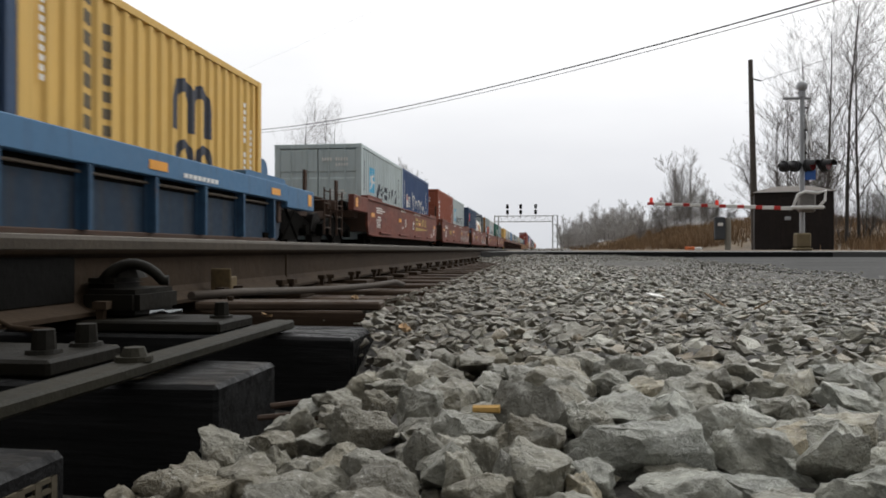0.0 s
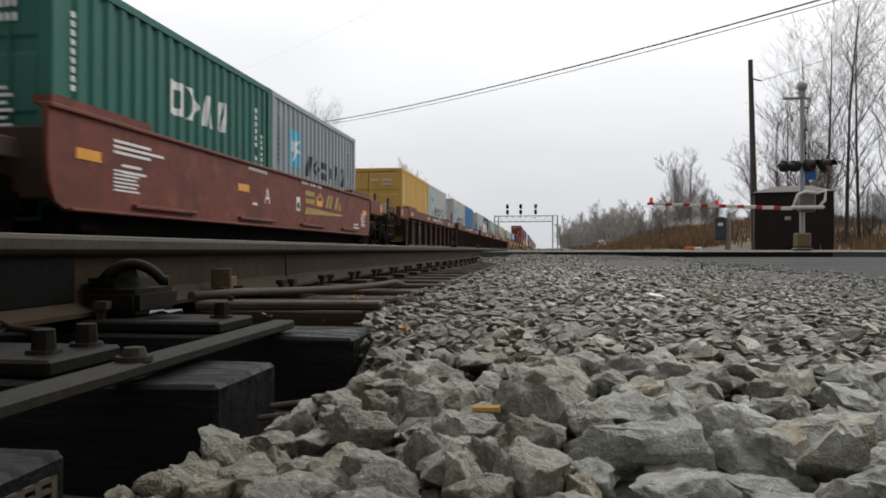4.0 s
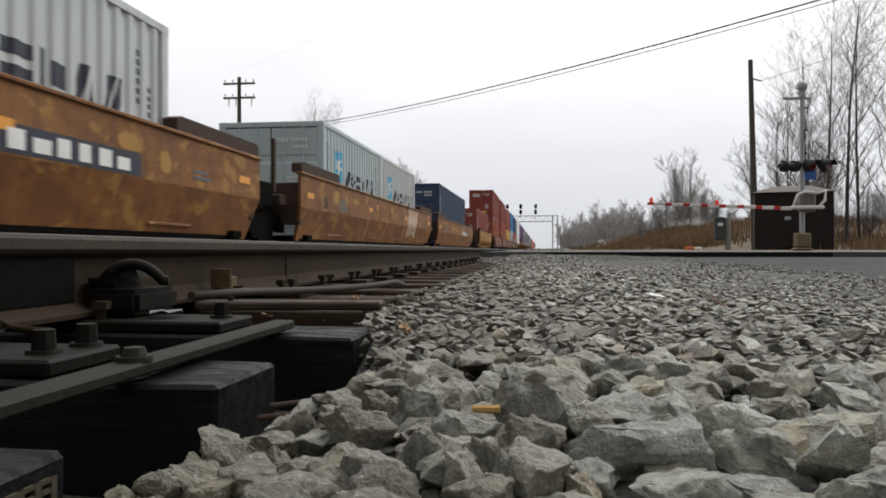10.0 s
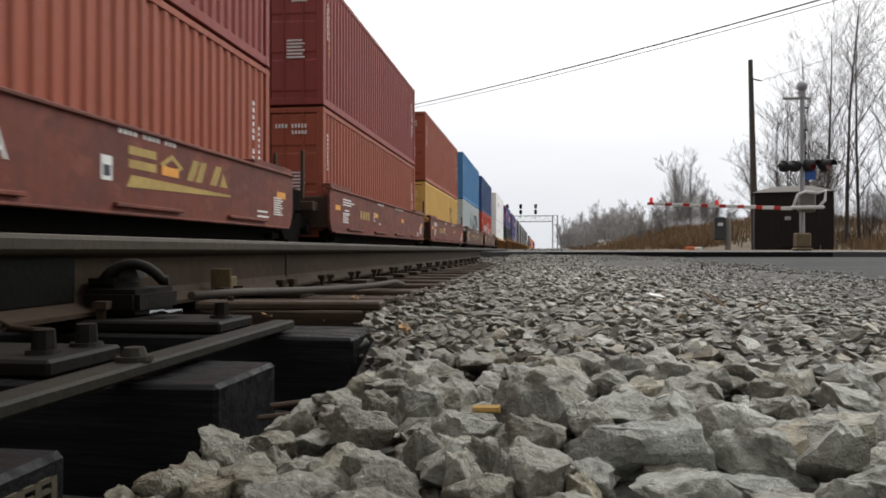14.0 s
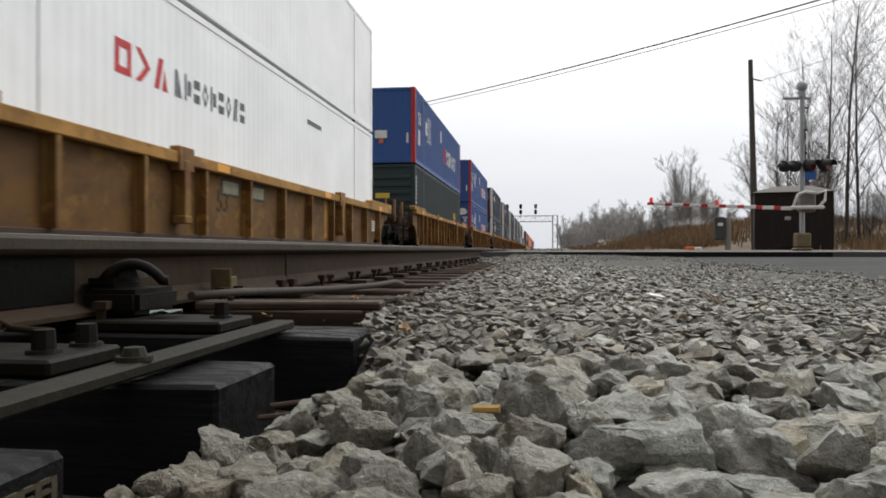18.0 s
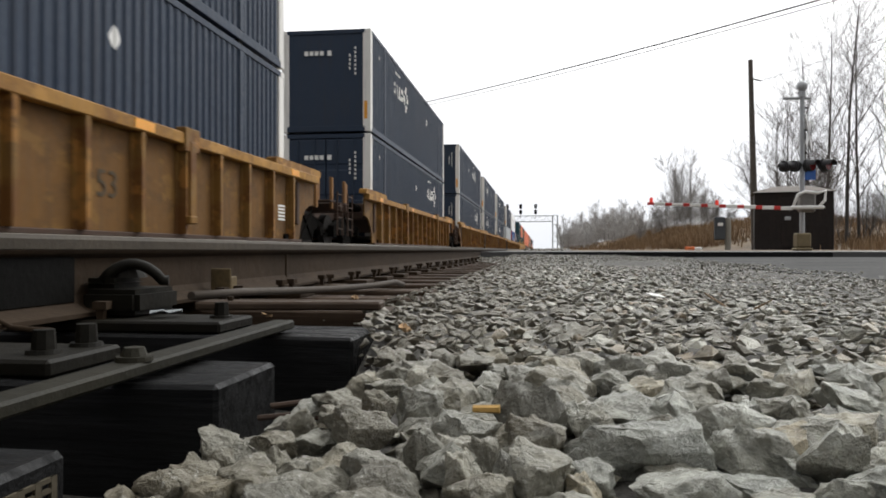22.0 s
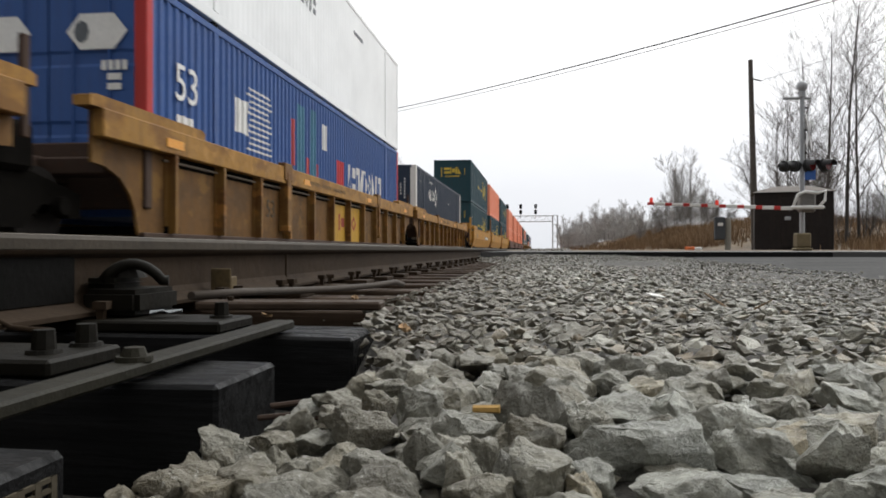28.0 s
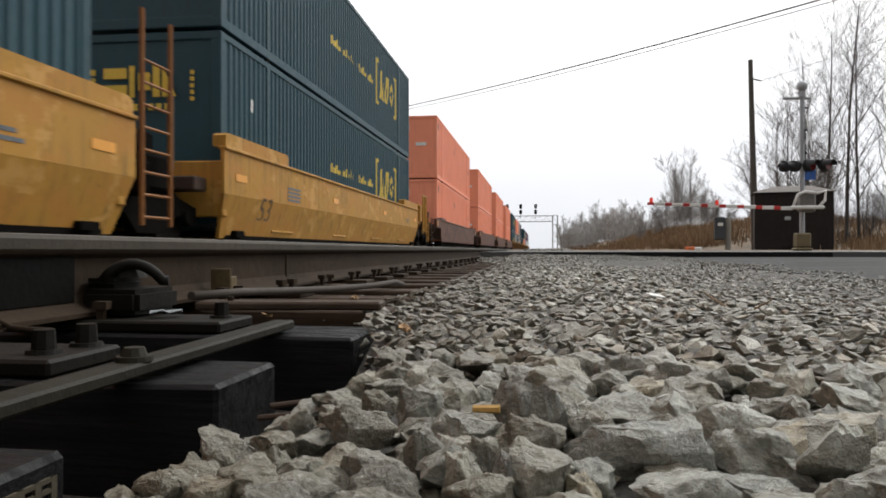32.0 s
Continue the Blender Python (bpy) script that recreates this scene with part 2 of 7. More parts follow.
# ---------------------------------------------------------------- mesh helpers
def part(name, bm, mat, parent=None, label=""):
    """Link a bmesh (or a ready mesh) as one mesh object, under parent if given."""
    if isinstance(bm, bmesh.types.BMesh):
        me = bpy.data.meshes.new(name)
        bm.to_mesh(me)
        bm.free()
    else:
        me = bm
    if mat is not None and not me.materials:
        me.materials.append(mat)
    ob = new(name, me)
    if parent is not None:
        ob.parent = parent
    if label:
        ob["label"] = label
    return ob


def box(bm, x0, x1, y0, y1, z0, z1):
    v = [bm.verts.new(c) for c in ((x0, y0, z0), (x1, y0, z0), (x1, y1, z0), (x0, y1, z0), (x0, y0, z1), (x1, y0, z1), (x1, y1, z1), (x0, y1, z1))]
    for f in ((3, 2, 1, 0), (4, 5, 6, 7), (0, 1, 5, 4), (1, 2, 6, 5), (2, 3, 7, 6), (3, 0, 4, 7)):
        bm.faces.new([v[i] for i in f])


def boxes(*dims):
    bm = bmesh.new()
    for d in dims:
        box(bm, *d)
    return bm


def bevelled(bm, w, seg=1):
    bmesh.ops.bevel(bm, geom=bm.edges[:], offset=w, segments=seg, affect="EDGES", clamp_overlap=True)
    return bm


def tube(bm, p0, p1, r0, r1=None, seg=8, caps=True):
    p0, p1 = Vector(p0), Vector(p1)
    r1 = r0 if r1 is None else r1
    q = (p1 - p0).to_track_quat("Z", "Y")
    rings = []
    for p, r in ((p0, r0), (p1, r1)):
        rings.append([bm.verts.new(p + q @ Vector((r * math.cos(2 * math.pi * i / seg), r * math.sin(2 * math.pi * i / seg), 0))) for i in range(seg)])
    for i in range(seg):
        j = (i + 1) % seg
        bm.faces.new((rings[0][i], rings[0][j], rings[1][j], rings[1][i]))
    if caps:
        bm.faces.new(rings[0][::-1])
        bm.faces.new(rings[1])


def tubes(*spec):
    bm = bmesh.new()
    for s in spec:
        tube(bm, *s)
    return bm


def sweep(bm, pts, r, seg=6):
    """One unbroken tube along the points."""
    pts = [Vector(p) for p in pts]
    prev = None
    for k, p in enumerate(pts):
        d = pts[min(k + 1, len(pts) - 1)] - pts[max(k - 1, 0)]
        q = d.to_track_quat("Z", "Y")
        ring = [bm.verts.new(p + q @ Vector((r * math.cos(2 * math.pi * i / seg), r * math.sin(2 * math.pi * i / seg), 0))) for i in range(seg)]
        if prev:
            off = min(range(seg), key=lambda o: sum((ring[(i + o) % seg].co - prev[i].co).length for i in range(seg)))
            ring = [ring[(i + off) % seg] for i in range(seg)]
            for i in range(seg):
                j = (i + 1) % seg
                bm.faces.new((prev[i], prev[j], ring[j], ring[i])).smooth = True
        else:
            bm.faces.new(ring[::-1])
        prev = ring
    bm.faces.new(prev)


def extrude_profile(prof, axis, a, b):
    """A closed outline of (u, v) swept from a to b; axis 'y': u is x, v is z; axis 'x': u is y, v is z."""
    bm = bmesh.new()
    ends = []
    for t in (a, b):
        ends.append([bm.verts.new((u, t, v) if axis == "y" else (t, u, v)) for u, v in prof])
    n = len(prof)
    for i in range(n):
        j = (i + 1) % n
        bm.faces.new((ends[0][i], ends[0][j], ends[1][j], ends[1][i]))
    bm.faces.new(ends[0][::-1])
    bm.faces.new(ends[1])
    bmesh.ops.recalc_face_normals(bm, faces=bm.faces[:])
    return bm


def thing(name, m, label, category, group="", kind=""):
    ob = new(name)
    ob.empty_display_size = 0.1
    ob.matrix_basis = m
    return tagged(ob, label, category, group, kind)


def lettering(text, size):
    cu = bpy.data.curves.new("numerals", "FONT")
    cu.body, cu.size, cu.extrude, cu.align_x, cu.align_y = text, size, 0.003, "CENTER", "CENTER"
    tmp = new("numerals", cu)
    me = bpy.data.meshes.new_from_object(tmp.evaluated_get(bpy.context.evaluated_depsgraph_get()))
    bpy.data.objects.remove(tmp)
    bpy.data.curves.remove(cu)
    return me


# ---------------------------------------------------------------- ground, ballast bed, road
def lane_z(y):
    """Height of the asphalt lane beside the track; it climbs to the crossing."""
    return -0.222 + 0.022 * min(1, max(0, (y - 3.4) / 3.6)) + 0.055 * max(0.0, min(1, (y - 7) / 5.6)) ** 1.6


def pocket(x, y):
    if not 0 < y < 2.3 or x > 0.1:
        return 0.0
    if y < 0.52:
        edge = -0.245
    elif y < 0.9:
        edge = -0.245 + 0.065 * (y - 0.52) / 0.38
    else:
        edge = -0.18 - 0.17 * (y - 0.9) / 0.7
    a = min(1, max(0, (edge - x) / 0.06))
    end = 1.66 if x > -0.39 else 2.2
    b = min(1, max(0, (end - y) / 0.15))
    return a * a * (3 - 2 * a) * b


def ground_z(x, y):
    z = -0.205
    if x < -0.42:
        z -= 0.05 * min(1.0, (-0.42 - x) / 0.2)
    # dug-out pocket at the nearest tie ends
    k = pocket(x, y)
    z = z * (1 - k) - 0.37 * k
    if y > 1.0:
        z -= 0.03 * min(1.0, (y - 1.0) / 2)
    if y > 9.6 and x < 4:
        z += 0.11 * min(1, (y - 9.6) / 2.7)
    if x > 1.2 and y > 2.0:
        k = min(1, (x - 1.2) / 0.7) * min(1, y - 2.0)
        z = z * (1 - k) + (lane_z(y) - 0.012) * k
    k = min(1, max(0, (y - 12.4) / 0.8))
    z = z * (1 - k) + (-0.13 if x > -8.5 else -0.3) * k
    if y > 20.5 or x > 9:
        k = min(1, max((y - 20.5) / 4, (x - 9) / 4))
        z = z * (1 - k) + (-0.03) * k
    if x > 8 and y > 36:
        a, k = min(1, (x - 8) / 6), min(1, (y - 36) / 22)
        z += 1.9 * a * a * (3 - 2 * a) * k * k * (3 - 2 * k)
    if x < -9:
        z -= 0.5 * min(1, (-9 - x) / 6)
    return z


def build_ground():
    xs = [-3000, -1200, -500, -200, -90, -50, -35, -25, -18, -14, -11, -9, -7.5, -6, -4.5, -3.5, -2.6, -1.8, -1.2, -0.9]
    xs += [-0.75 + 0.08 * i for i in range(36)] + [2.3, 2.8, 3.5, 4.5, 6, 7.5, 9, 10, 11, 12, 13, 15, 18, 22, 28, 36, 50, 80, 200, 500, 1200, 3000]
    ys = [-3000, -1000, -300, -100, -40, -15, -6, -3, -1.5, -0.8, -0.3] + [0.08 * i for i in range(30)]
    ys += [2.5, 3, 3.6, 4.4, 5.5, 7, 9, 11, 12.3, 12.6, 13.0, 13.4, 15, 18, 20.4, 22, 24.5, 27, 30, 34, 40, 47, 55, 70, 100, 180, 350, 800, 1600, 3000]
    vs = [(x, y, ground_z(x, y) + 0.02 * noise.noise((x * 2, y * 2, 0.3)) * (1 if abs(x) < 12 and abs(y) < 12 else 0)) for y in ys for x in xs]
    n = len(xs)
    fs = [(j * n + i, j * n + i + 1, (j + 1) * n + i + 1, (j + 1) * n + i) for j in range(len(ys) - 1) for i in range(n - 1)]
    me = bpy.data.meshes.new("ground")
    me.from_pydata(vs, [], fs)
    me.polygons.foreach_set("use_smooth", [True] * len(fs))
    tagged(part("ground", me, GROUND), "trackside earth and gravel running out to dry grass", "ground", kind="structure")


build_ground()


def build_road():
    # the asphalt lane beside the track climbs to the crossing road
    bm = bmesh.new()
    rows = []
    for i in range(70):
        y = 3.2 + 9.4 * i / 69
        edge = 1.98 + 0.10 * math.sin(y * 1.7) + 0.10 * noise.noise((y * 2.5, 0.2, 0.7)) + 0.06 * noise.noise((y * 9, 0.5, 0.1)) + (0.4 * (y - 10) / 2.6 if y > 10 else 0) + (0.5 * (4.0 - y) if y < 4.0 else 0)
        rows.append([bm.verts.new((x, y, lane_z(y))) for x in (edge, 3, 4.5, 6.5, 9, 13, 20)])
    low = [[bm.verts.new((v.co.x, v.co.y, v.co.z - 0.05)) for v in (r[0], r[-1])] for r in rows]
    for r, q in zip(rows, rows[1:]):
        for i in range(6):
            bm.faces.new((r[i], r[i + 1], q[i + 1], q[i]))
    for i in range(len(rows) - 1):
        bm.faces.new((rows[i][0], rows[i + 1][0], low[i + 1][0], low[i][0]))
    tagged(part("pavement", bm, LANE), "worn grey asphalt lane beside the ballast", "pavement", kind="structure")
    bm = boxes((-1.0, 60, 12.6, 20.2, -0.30, -0.062), (-60, -7.4, 12.6, 20.2, -0.30, -0.062), (-5.1, -2.7, 12.6, 20.2, -0.30, -0.03),
               (-2.53, -1.16, 12.6, 20.2, -0.30, -0.03), (-6.68, -5.32, 12.6, 20.2, -0.30, -0.03))
    tagged(part("road", bm, ASPHALT), "grey asphalt road over the level crossing", "road", kind="structure")
    # crossing panel edge timber towards the ballast
    tagged(part("trim", boxes((0.1, 4.6, 12.50, 12.595, -0.26, -0.072)), TIE), "dark timber edge of the crossing", "edging", kind="structure")


build_road()

RAIL_PROF = [(-0.0762, -0.186), (0.0762, -0.186), (0.0762, -0.176), (0.02, -0.158), (0.0095, -0.14), (0.0095, -0.055), (0.033, -0.043), (0.038, -0.036),
             (0.038, -0.010), (0.031, -0.002), (-0.031, -0.002), (-0.038, -0.010), (-0.038, -0.036), (-0.033, -0.043), (-0.0095, -0.055), (-0.0095, -0.14), (-0.02, -0.158), (-0.0762, -0.176)]


def build_rail(x, near):
    r = thing("rail", pose(x, 0, 0), "rust-brown steel rail with a worn bright head", "rail", "rails of the two tracks")
    part("rail_body", extrude_profile(RAIL_PROF, "y", -40, 1500), RAILSIDE, r)
    part("running_surface", extrude_profile([(-0.031, -0.0018), (0.031, -0.0018), (0.026, 0.0), (-0.026, 0.0)], "y", -40, 1500), RAILTOP, r, "polished rail head")
    if near:
        part("head_side", extrude_profile([(0.0385, -0.034), (0.0405, -0.033), (0.0405, -0.011), (0.0335, -0.0015), (0.0315, -0.0035)], "y", -40, 400), plain("rubbed_rail_head_side", (0.040, 0.031, 0.021), 0.7, 0.0, 30, 0.4, 0.25), r, "lighter rubbed side of the rail head")
        # splice bar on the web and its bolts
        part("joint_bar", bevelled(boxes((0.0, 0.022, 0.25, 1.60, -0.160, -0.047)), 0.006), IRON, r, "dark bolted splice bar")
        for i in range(4):
            part("joint_bolt", tubes(((0.022, 0.45 + 0.23 * i, -0.10), (0.045, 0.45 + 0.23 * i, -0.10), 0.016, 0.016, 6)), IRON, r)
        part("weld_collar", bevelled(boxes((0.0, 0.016, 3.06, 3.09, -0.165, -0.045)), 0.004), RAILSIDE, r)
    return r


for x, near in ((-1.0875, True), (-2.5975, False), (-5.245, False), (-6.755, False)):
    build_rail(x, near)

TIE_Y = [-0.12, 0.41, 0.944, 1.52] + [2.16 + 0.54 * i for i in range(19)]
TIE_Y = [y for y in TIE_Y if y < 12.2]


def build_ties():
    rng = random.Random(4)
    meshes = []
    for i in range(4):
        bm = bevelled(boxes((-1.41, 1.41, 0, 0.228, -0.19, 0)), 0.006)
        bmesh.ops.subdivide_edges(bm, edges=[e for e in bm.edges if abs(e.verts[0].co.x - e.verts[1].co.x) > 1], cuts=14)
        for v in bm.verts:
            v.co += 0.004 * Vector(noise.noise_vector(v.co * 5 + Vector((i * 7, 0, 0))))
        me = bpy.data.meshes.new("tie")
        bm.to_mesh(me)
        bm.free()
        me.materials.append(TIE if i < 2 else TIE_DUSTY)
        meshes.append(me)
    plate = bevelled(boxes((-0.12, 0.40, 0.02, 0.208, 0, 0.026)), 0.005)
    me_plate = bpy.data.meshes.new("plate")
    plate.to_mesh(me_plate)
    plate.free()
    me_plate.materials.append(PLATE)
    small = bevelled(boxes((-0.17, 0.19, 0.02, 0.20, 0, 0.022)), 0.004)
    me_small = bpy.data.meshes.new("plate")
    small.to_mesh(me_small)
    small.free()
    me_small.materials.append(RAILSIDE)
    sp = boxes((-0.008, 0.008, -0.008, 0.008, -0.02, 0.03))
    box(sp, -0.018, 0.014, -0.015, 0.015, 0.03, 0.048)
    me_spike = bpy.data.meshes.new("spike")
    sp.to_mesh(me_spike)
    sp.free()
    me_spike.materials.append(RAILSIDE)
    bl = tubes(((0, 0, 0), (0, 0, 0.006), 0.027, 0.025, 14), ((0, 0, 0.006), (0, 0, 0.036), 0.018, 0.016, 8))
    me_bolt = bpy.data.meshes.new("bolt")
    bl.to_mesh(me_bolt)
    bl.free()
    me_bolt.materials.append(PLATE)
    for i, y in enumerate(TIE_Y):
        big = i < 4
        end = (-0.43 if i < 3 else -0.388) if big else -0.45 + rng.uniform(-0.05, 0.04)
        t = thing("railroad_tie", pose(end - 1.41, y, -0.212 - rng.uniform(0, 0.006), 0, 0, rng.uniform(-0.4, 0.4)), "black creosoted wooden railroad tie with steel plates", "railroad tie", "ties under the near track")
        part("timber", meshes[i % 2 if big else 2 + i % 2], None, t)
        for xr in (-1.0875, -2.5975):
            lx = xr - (end - 1.41)
            p = part("tie_plate", me_plate if big else me_small, None, t)
            p.location = (lx, 0, 0.0)
            if xr > -2 and big:
                for bx, by in (((0.343, 0.091), (0.353, 0.183)) if i < 3 else ((0.355, 0.13),)):
                    b = part("bolt", me_bolt, None, t)
                    b.location = (lx + bx, by, 0.026)
            for bx, by in ((0.10, 0.06), (0.105, 0.165), (-0.105, 0.11)):
                b = part("spike", me_spike, None, t)
                b.location, b.rotation_euler = (lx + bx, by, 0.018), (0, 0, rng.uniform(-0.5, 0.5) + (0 if bx < 0 else math.pi))
    # slotted anti-split plate on the nearest tie end
    bm = bmesh.new()
    for r in range(17):
        box(bm, 0, 0.003, 0.03, 0.204, -0.168 + r * 0.0092, -0.1638 + r * 0.0092)
    for c in range(9):
        box(bm, 0.0002, 0.0032, 0.03 + c * 0.0208, 0.0376 + c * 0.0208, -0.168, -0.0166)
    ob = part("end_plate", bm, plain("tan_dusty_plate", (0.055, 0.044, 0.026), 0.8), bpy.data.objects["railroad_tie.001"], "rusty slotted end plate")
    ob.location = (1.413, 0, 0)
    tagged(ob, kind="stuff")
    # the rest of both tracks
    bm = bmesh.new()
    y = -9.3
    while y < -0.5:
        box(bm, -3.14, -0.45, y, y + 0.23, -0.40, -0.214)
        y += 0.54
    y = 20.6
    while y < 420:
        box(bm, -3.14, -0.55, y, y + 0.23, -0.39, -0.205)
        y += 0.54
    tagged(part("railroad_ties", bm, TIE), "weathered ties of the near track before and beyond the crossing", "railroad ties", kind="stuff")
    bm = bmesh.new()
    y = -8
    while y < 420:
        if not 12.2 < y < 20.4:
            box(bm, -7.3, -4.7, y, y + 0.23, -0.39, -0.205)
        y += 0.54
    tagged(part("railroad_ties", bm, TIE), "weathered ties of the far track", "railroad ties", kind="stuff")


build_ties()


def build_rail_fittings():
    s = thing("steel_strap", pose(-0.555, 0, -0.190), "long dusty flat steel bar bolted across the ties", "steel bar")
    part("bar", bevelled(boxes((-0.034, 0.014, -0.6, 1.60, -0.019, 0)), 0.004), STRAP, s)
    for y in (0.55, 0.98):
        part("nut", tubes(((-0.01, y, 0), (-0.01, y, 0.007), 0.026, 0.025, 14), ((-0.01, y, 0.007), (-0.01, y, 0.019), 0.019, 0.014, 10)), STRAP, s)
    b = thing("rail_brace", pose(-0.985, 1.60, -0.186), "dark cast rail brace with a bent bond cable", "rail brace")
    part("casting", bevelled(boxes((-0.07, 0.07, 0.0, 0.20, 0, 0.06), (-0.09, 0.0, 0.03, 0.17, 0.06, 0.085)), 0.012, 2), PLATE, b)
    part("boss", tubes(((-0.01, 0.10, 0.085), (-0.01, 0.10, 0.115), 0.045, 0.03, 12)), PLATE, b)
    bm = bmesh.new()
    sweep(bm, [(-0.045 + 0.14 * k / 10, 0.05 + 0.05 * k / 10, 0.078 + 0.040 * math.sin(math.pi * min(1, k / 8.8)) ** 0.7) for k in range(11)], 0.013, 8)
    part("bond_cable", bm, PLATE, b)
    c = thing("rail_anchor", pose(-1.03, 2.28, -0.17), "rusty spring rail anchor clipped on the rail foot", "rail anchor")
    part("clip", bevelled(boxes((-0.022, 0.045, 0, 0.010, -0.012, 0.076), (0.033, 0.043, 0.010, 0.06, 0.0, 0.05)), 0.003), plain("ochre_rusted_clip", (0.085, 0.058, 0.024), 0.8, 0.0, 60, 0.6), c)
    k = thing("spring_clip", pose(-1.0, 1.30, -0.176), "thin bent steel clip standing on the rail foot", "clip")
    bm = bmesh.new()
    sweep(bm, [(-0.045, 0.0, 0.055), (-0.043, 0.0, 0.02), (-0.02, 0.0, 0.004), (0.01, -0.01, -0.006), (0.06, -0.02, -0.008), (0.10, -0.02, -0.009)], 0.006, 6)
    part("clip", bm, RAILSIDE, k)
    h = thing("signal_cable", pose(0, 0, 0), "dusty cable lying along the ties", "cable")
    bm = bmesh.new()
    pts = [(-0.98, 2.0, -0.165), (-0.95, 2.3, -0.17), (-0.90, 2.6, -0.182), (-0.82, 2.95, -0.192), (-0.73, 3.25, -0.192), (-0.68, 3.45, -0.186), (-0.66, 3.55, -0.20)]
    sweep(bm, pts, 0.013, 8)
    part("sheath", bm, plain("dusty_brown_sheath", (0.045, 0.034, 0.025), 0.8), h)
    d = thing("wood_scrap", pose(-0.62, 1.92, -0.196, 0, 0, 6), "split brown board lying on the tie ends", "board")
    part("board", bevelled(boxes((-0.30, 0.20, 0, 0.12, 0, 0.022)), 0.005), wood_mat("split_board", (0.030, 0.020, 0.014), (0.072, 0.050, 0.034)), d)
    part("nail", tubes(((-0.22, 0.06, 0.02), (-0.22, 0.06, 0.034), 0.008, 0.010, 8)), RAILSIDE, d)
    p = thing("pencil_stub", pose(-0.040, 0.60, -0.163, 0, 88, -6), "thin tan wooden stick among the stones", "stick")
    part("stick", tubes(((0, 0, -0.014), (0, 0, 0.008), 0.003, 0.0035, 6)), plain("tan_stick", (0.45, 0.27, 0.08), 0.7), p)


build_rail_fittings()


# ---------------------------------------------------------------- the train
def travelled(t):
    """Metres that the train has come towards the camera by t seconds; it gathers speed slowly."""
    return 18.226 * t + 0.02735 * t * t


MOVING = []
TRAIN_X = -6.0
CACHE = {}


def cached(key, make, mat):
    """One mesh for all alike parts."""
    k = (key, mat.name)
    if k not in CACHE:
        bm = make()
        me = bpy.data.meshes.new(key[0])
        bm.to_mesh(me)
        bm.free()
        me.materials.append(mat)
        CACHE[k] = me
    return CACHE[k]


def mirrored(bm):
    for v in bm.verts:
        v.co.x = -v.co.x
    bmesh.ops.reverse_faces(bm, faces=bm.faces[:])
    return bm


ENDPOST = paint("rusty_ochre_post_paint", (0.20, 0.095, 0.03), 0.6, 0.65, 0.7)
GRIMY_SHADED = paint("grimy_shaded_fitting_paint", (0.055, 0.032, 0.022), 0.6, 0.7, 0.7)


def hoop(pts, r):
    """A bent bar with mitred corners."""
    bm = bmesh.new()
    dense = []
    for a, b in zip(pts, pts[1:]):
        dense += [Vector(a).lerp(Vector(b), k) for k in (0.04, 0.96)]
    sweep(bm, [pts[0]] + dense + [pts[-1]], r, 6)
    return bm


def wheel_mesh():
    bm = tubes(((-0.07, 0, 0), (0.055, 0, 0), 0.42, 0.42, 24), ((0.055, 0, 0), (0.08, 0, 0), 0.445, 0.445, 24), ((-0.10, 0, 0), (-0.07, 0, 0), 0.12, 0.12, 12))
    tube(bm, (-0.075, 0, 0), (-0.07, 0, 0), 0.30, 0.33, 20)
    return bm


def truck(parent, y):
    """Two axles, four wheels, two side frames, a bolster and springs."""
    for s in (1, -1):
        def frame_mesh():
            prof = [(-1.25, 0.30), (-1.25, 0.56), (-1.0, 0.62), (-0.45, 0.74), (0.45, 0.74), (1.0, 0.62), (1.25, 0.56), (1.25, 0.30), (1.05, 0.30), (0.95, 0.44), (0.62, 0.42), (0.34, 0.18), (-0.34, 0.18),
                    (-0.62, 0.42), (-0.95, 0.44), (-1.05, 0.30)]
            return extrude_profile(prof, "x", 0.93, 1.07)
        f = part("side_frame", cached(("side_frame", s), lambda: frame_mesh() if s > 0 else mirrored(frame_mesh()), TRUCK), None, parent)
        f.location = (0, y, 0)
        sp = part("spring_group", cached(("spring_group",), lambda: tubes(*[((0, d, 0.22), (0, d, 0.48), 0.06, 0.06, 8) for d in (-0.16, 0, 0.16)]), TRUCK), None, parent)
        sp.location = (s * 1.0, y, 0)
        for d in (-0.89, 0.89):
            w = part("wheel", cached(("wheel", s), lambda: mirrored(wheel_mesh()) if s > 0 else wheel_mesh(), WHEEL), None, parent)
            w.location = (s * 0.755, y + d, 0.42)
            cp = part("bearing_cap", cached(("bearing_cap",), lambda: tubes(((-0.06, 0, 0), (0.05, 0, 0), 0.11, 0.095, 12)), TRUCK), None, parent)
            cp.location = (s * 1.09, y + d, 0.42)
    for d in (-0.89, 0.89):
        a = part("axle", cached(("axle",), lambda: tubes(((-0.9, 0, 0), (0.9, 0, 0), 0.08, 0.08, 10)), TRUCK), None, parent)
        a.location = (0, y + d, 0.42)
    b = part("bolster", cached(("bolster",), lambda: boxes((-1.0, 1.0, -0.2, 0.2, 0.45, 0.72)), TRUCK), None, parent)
    b.location = (0, y, 0)


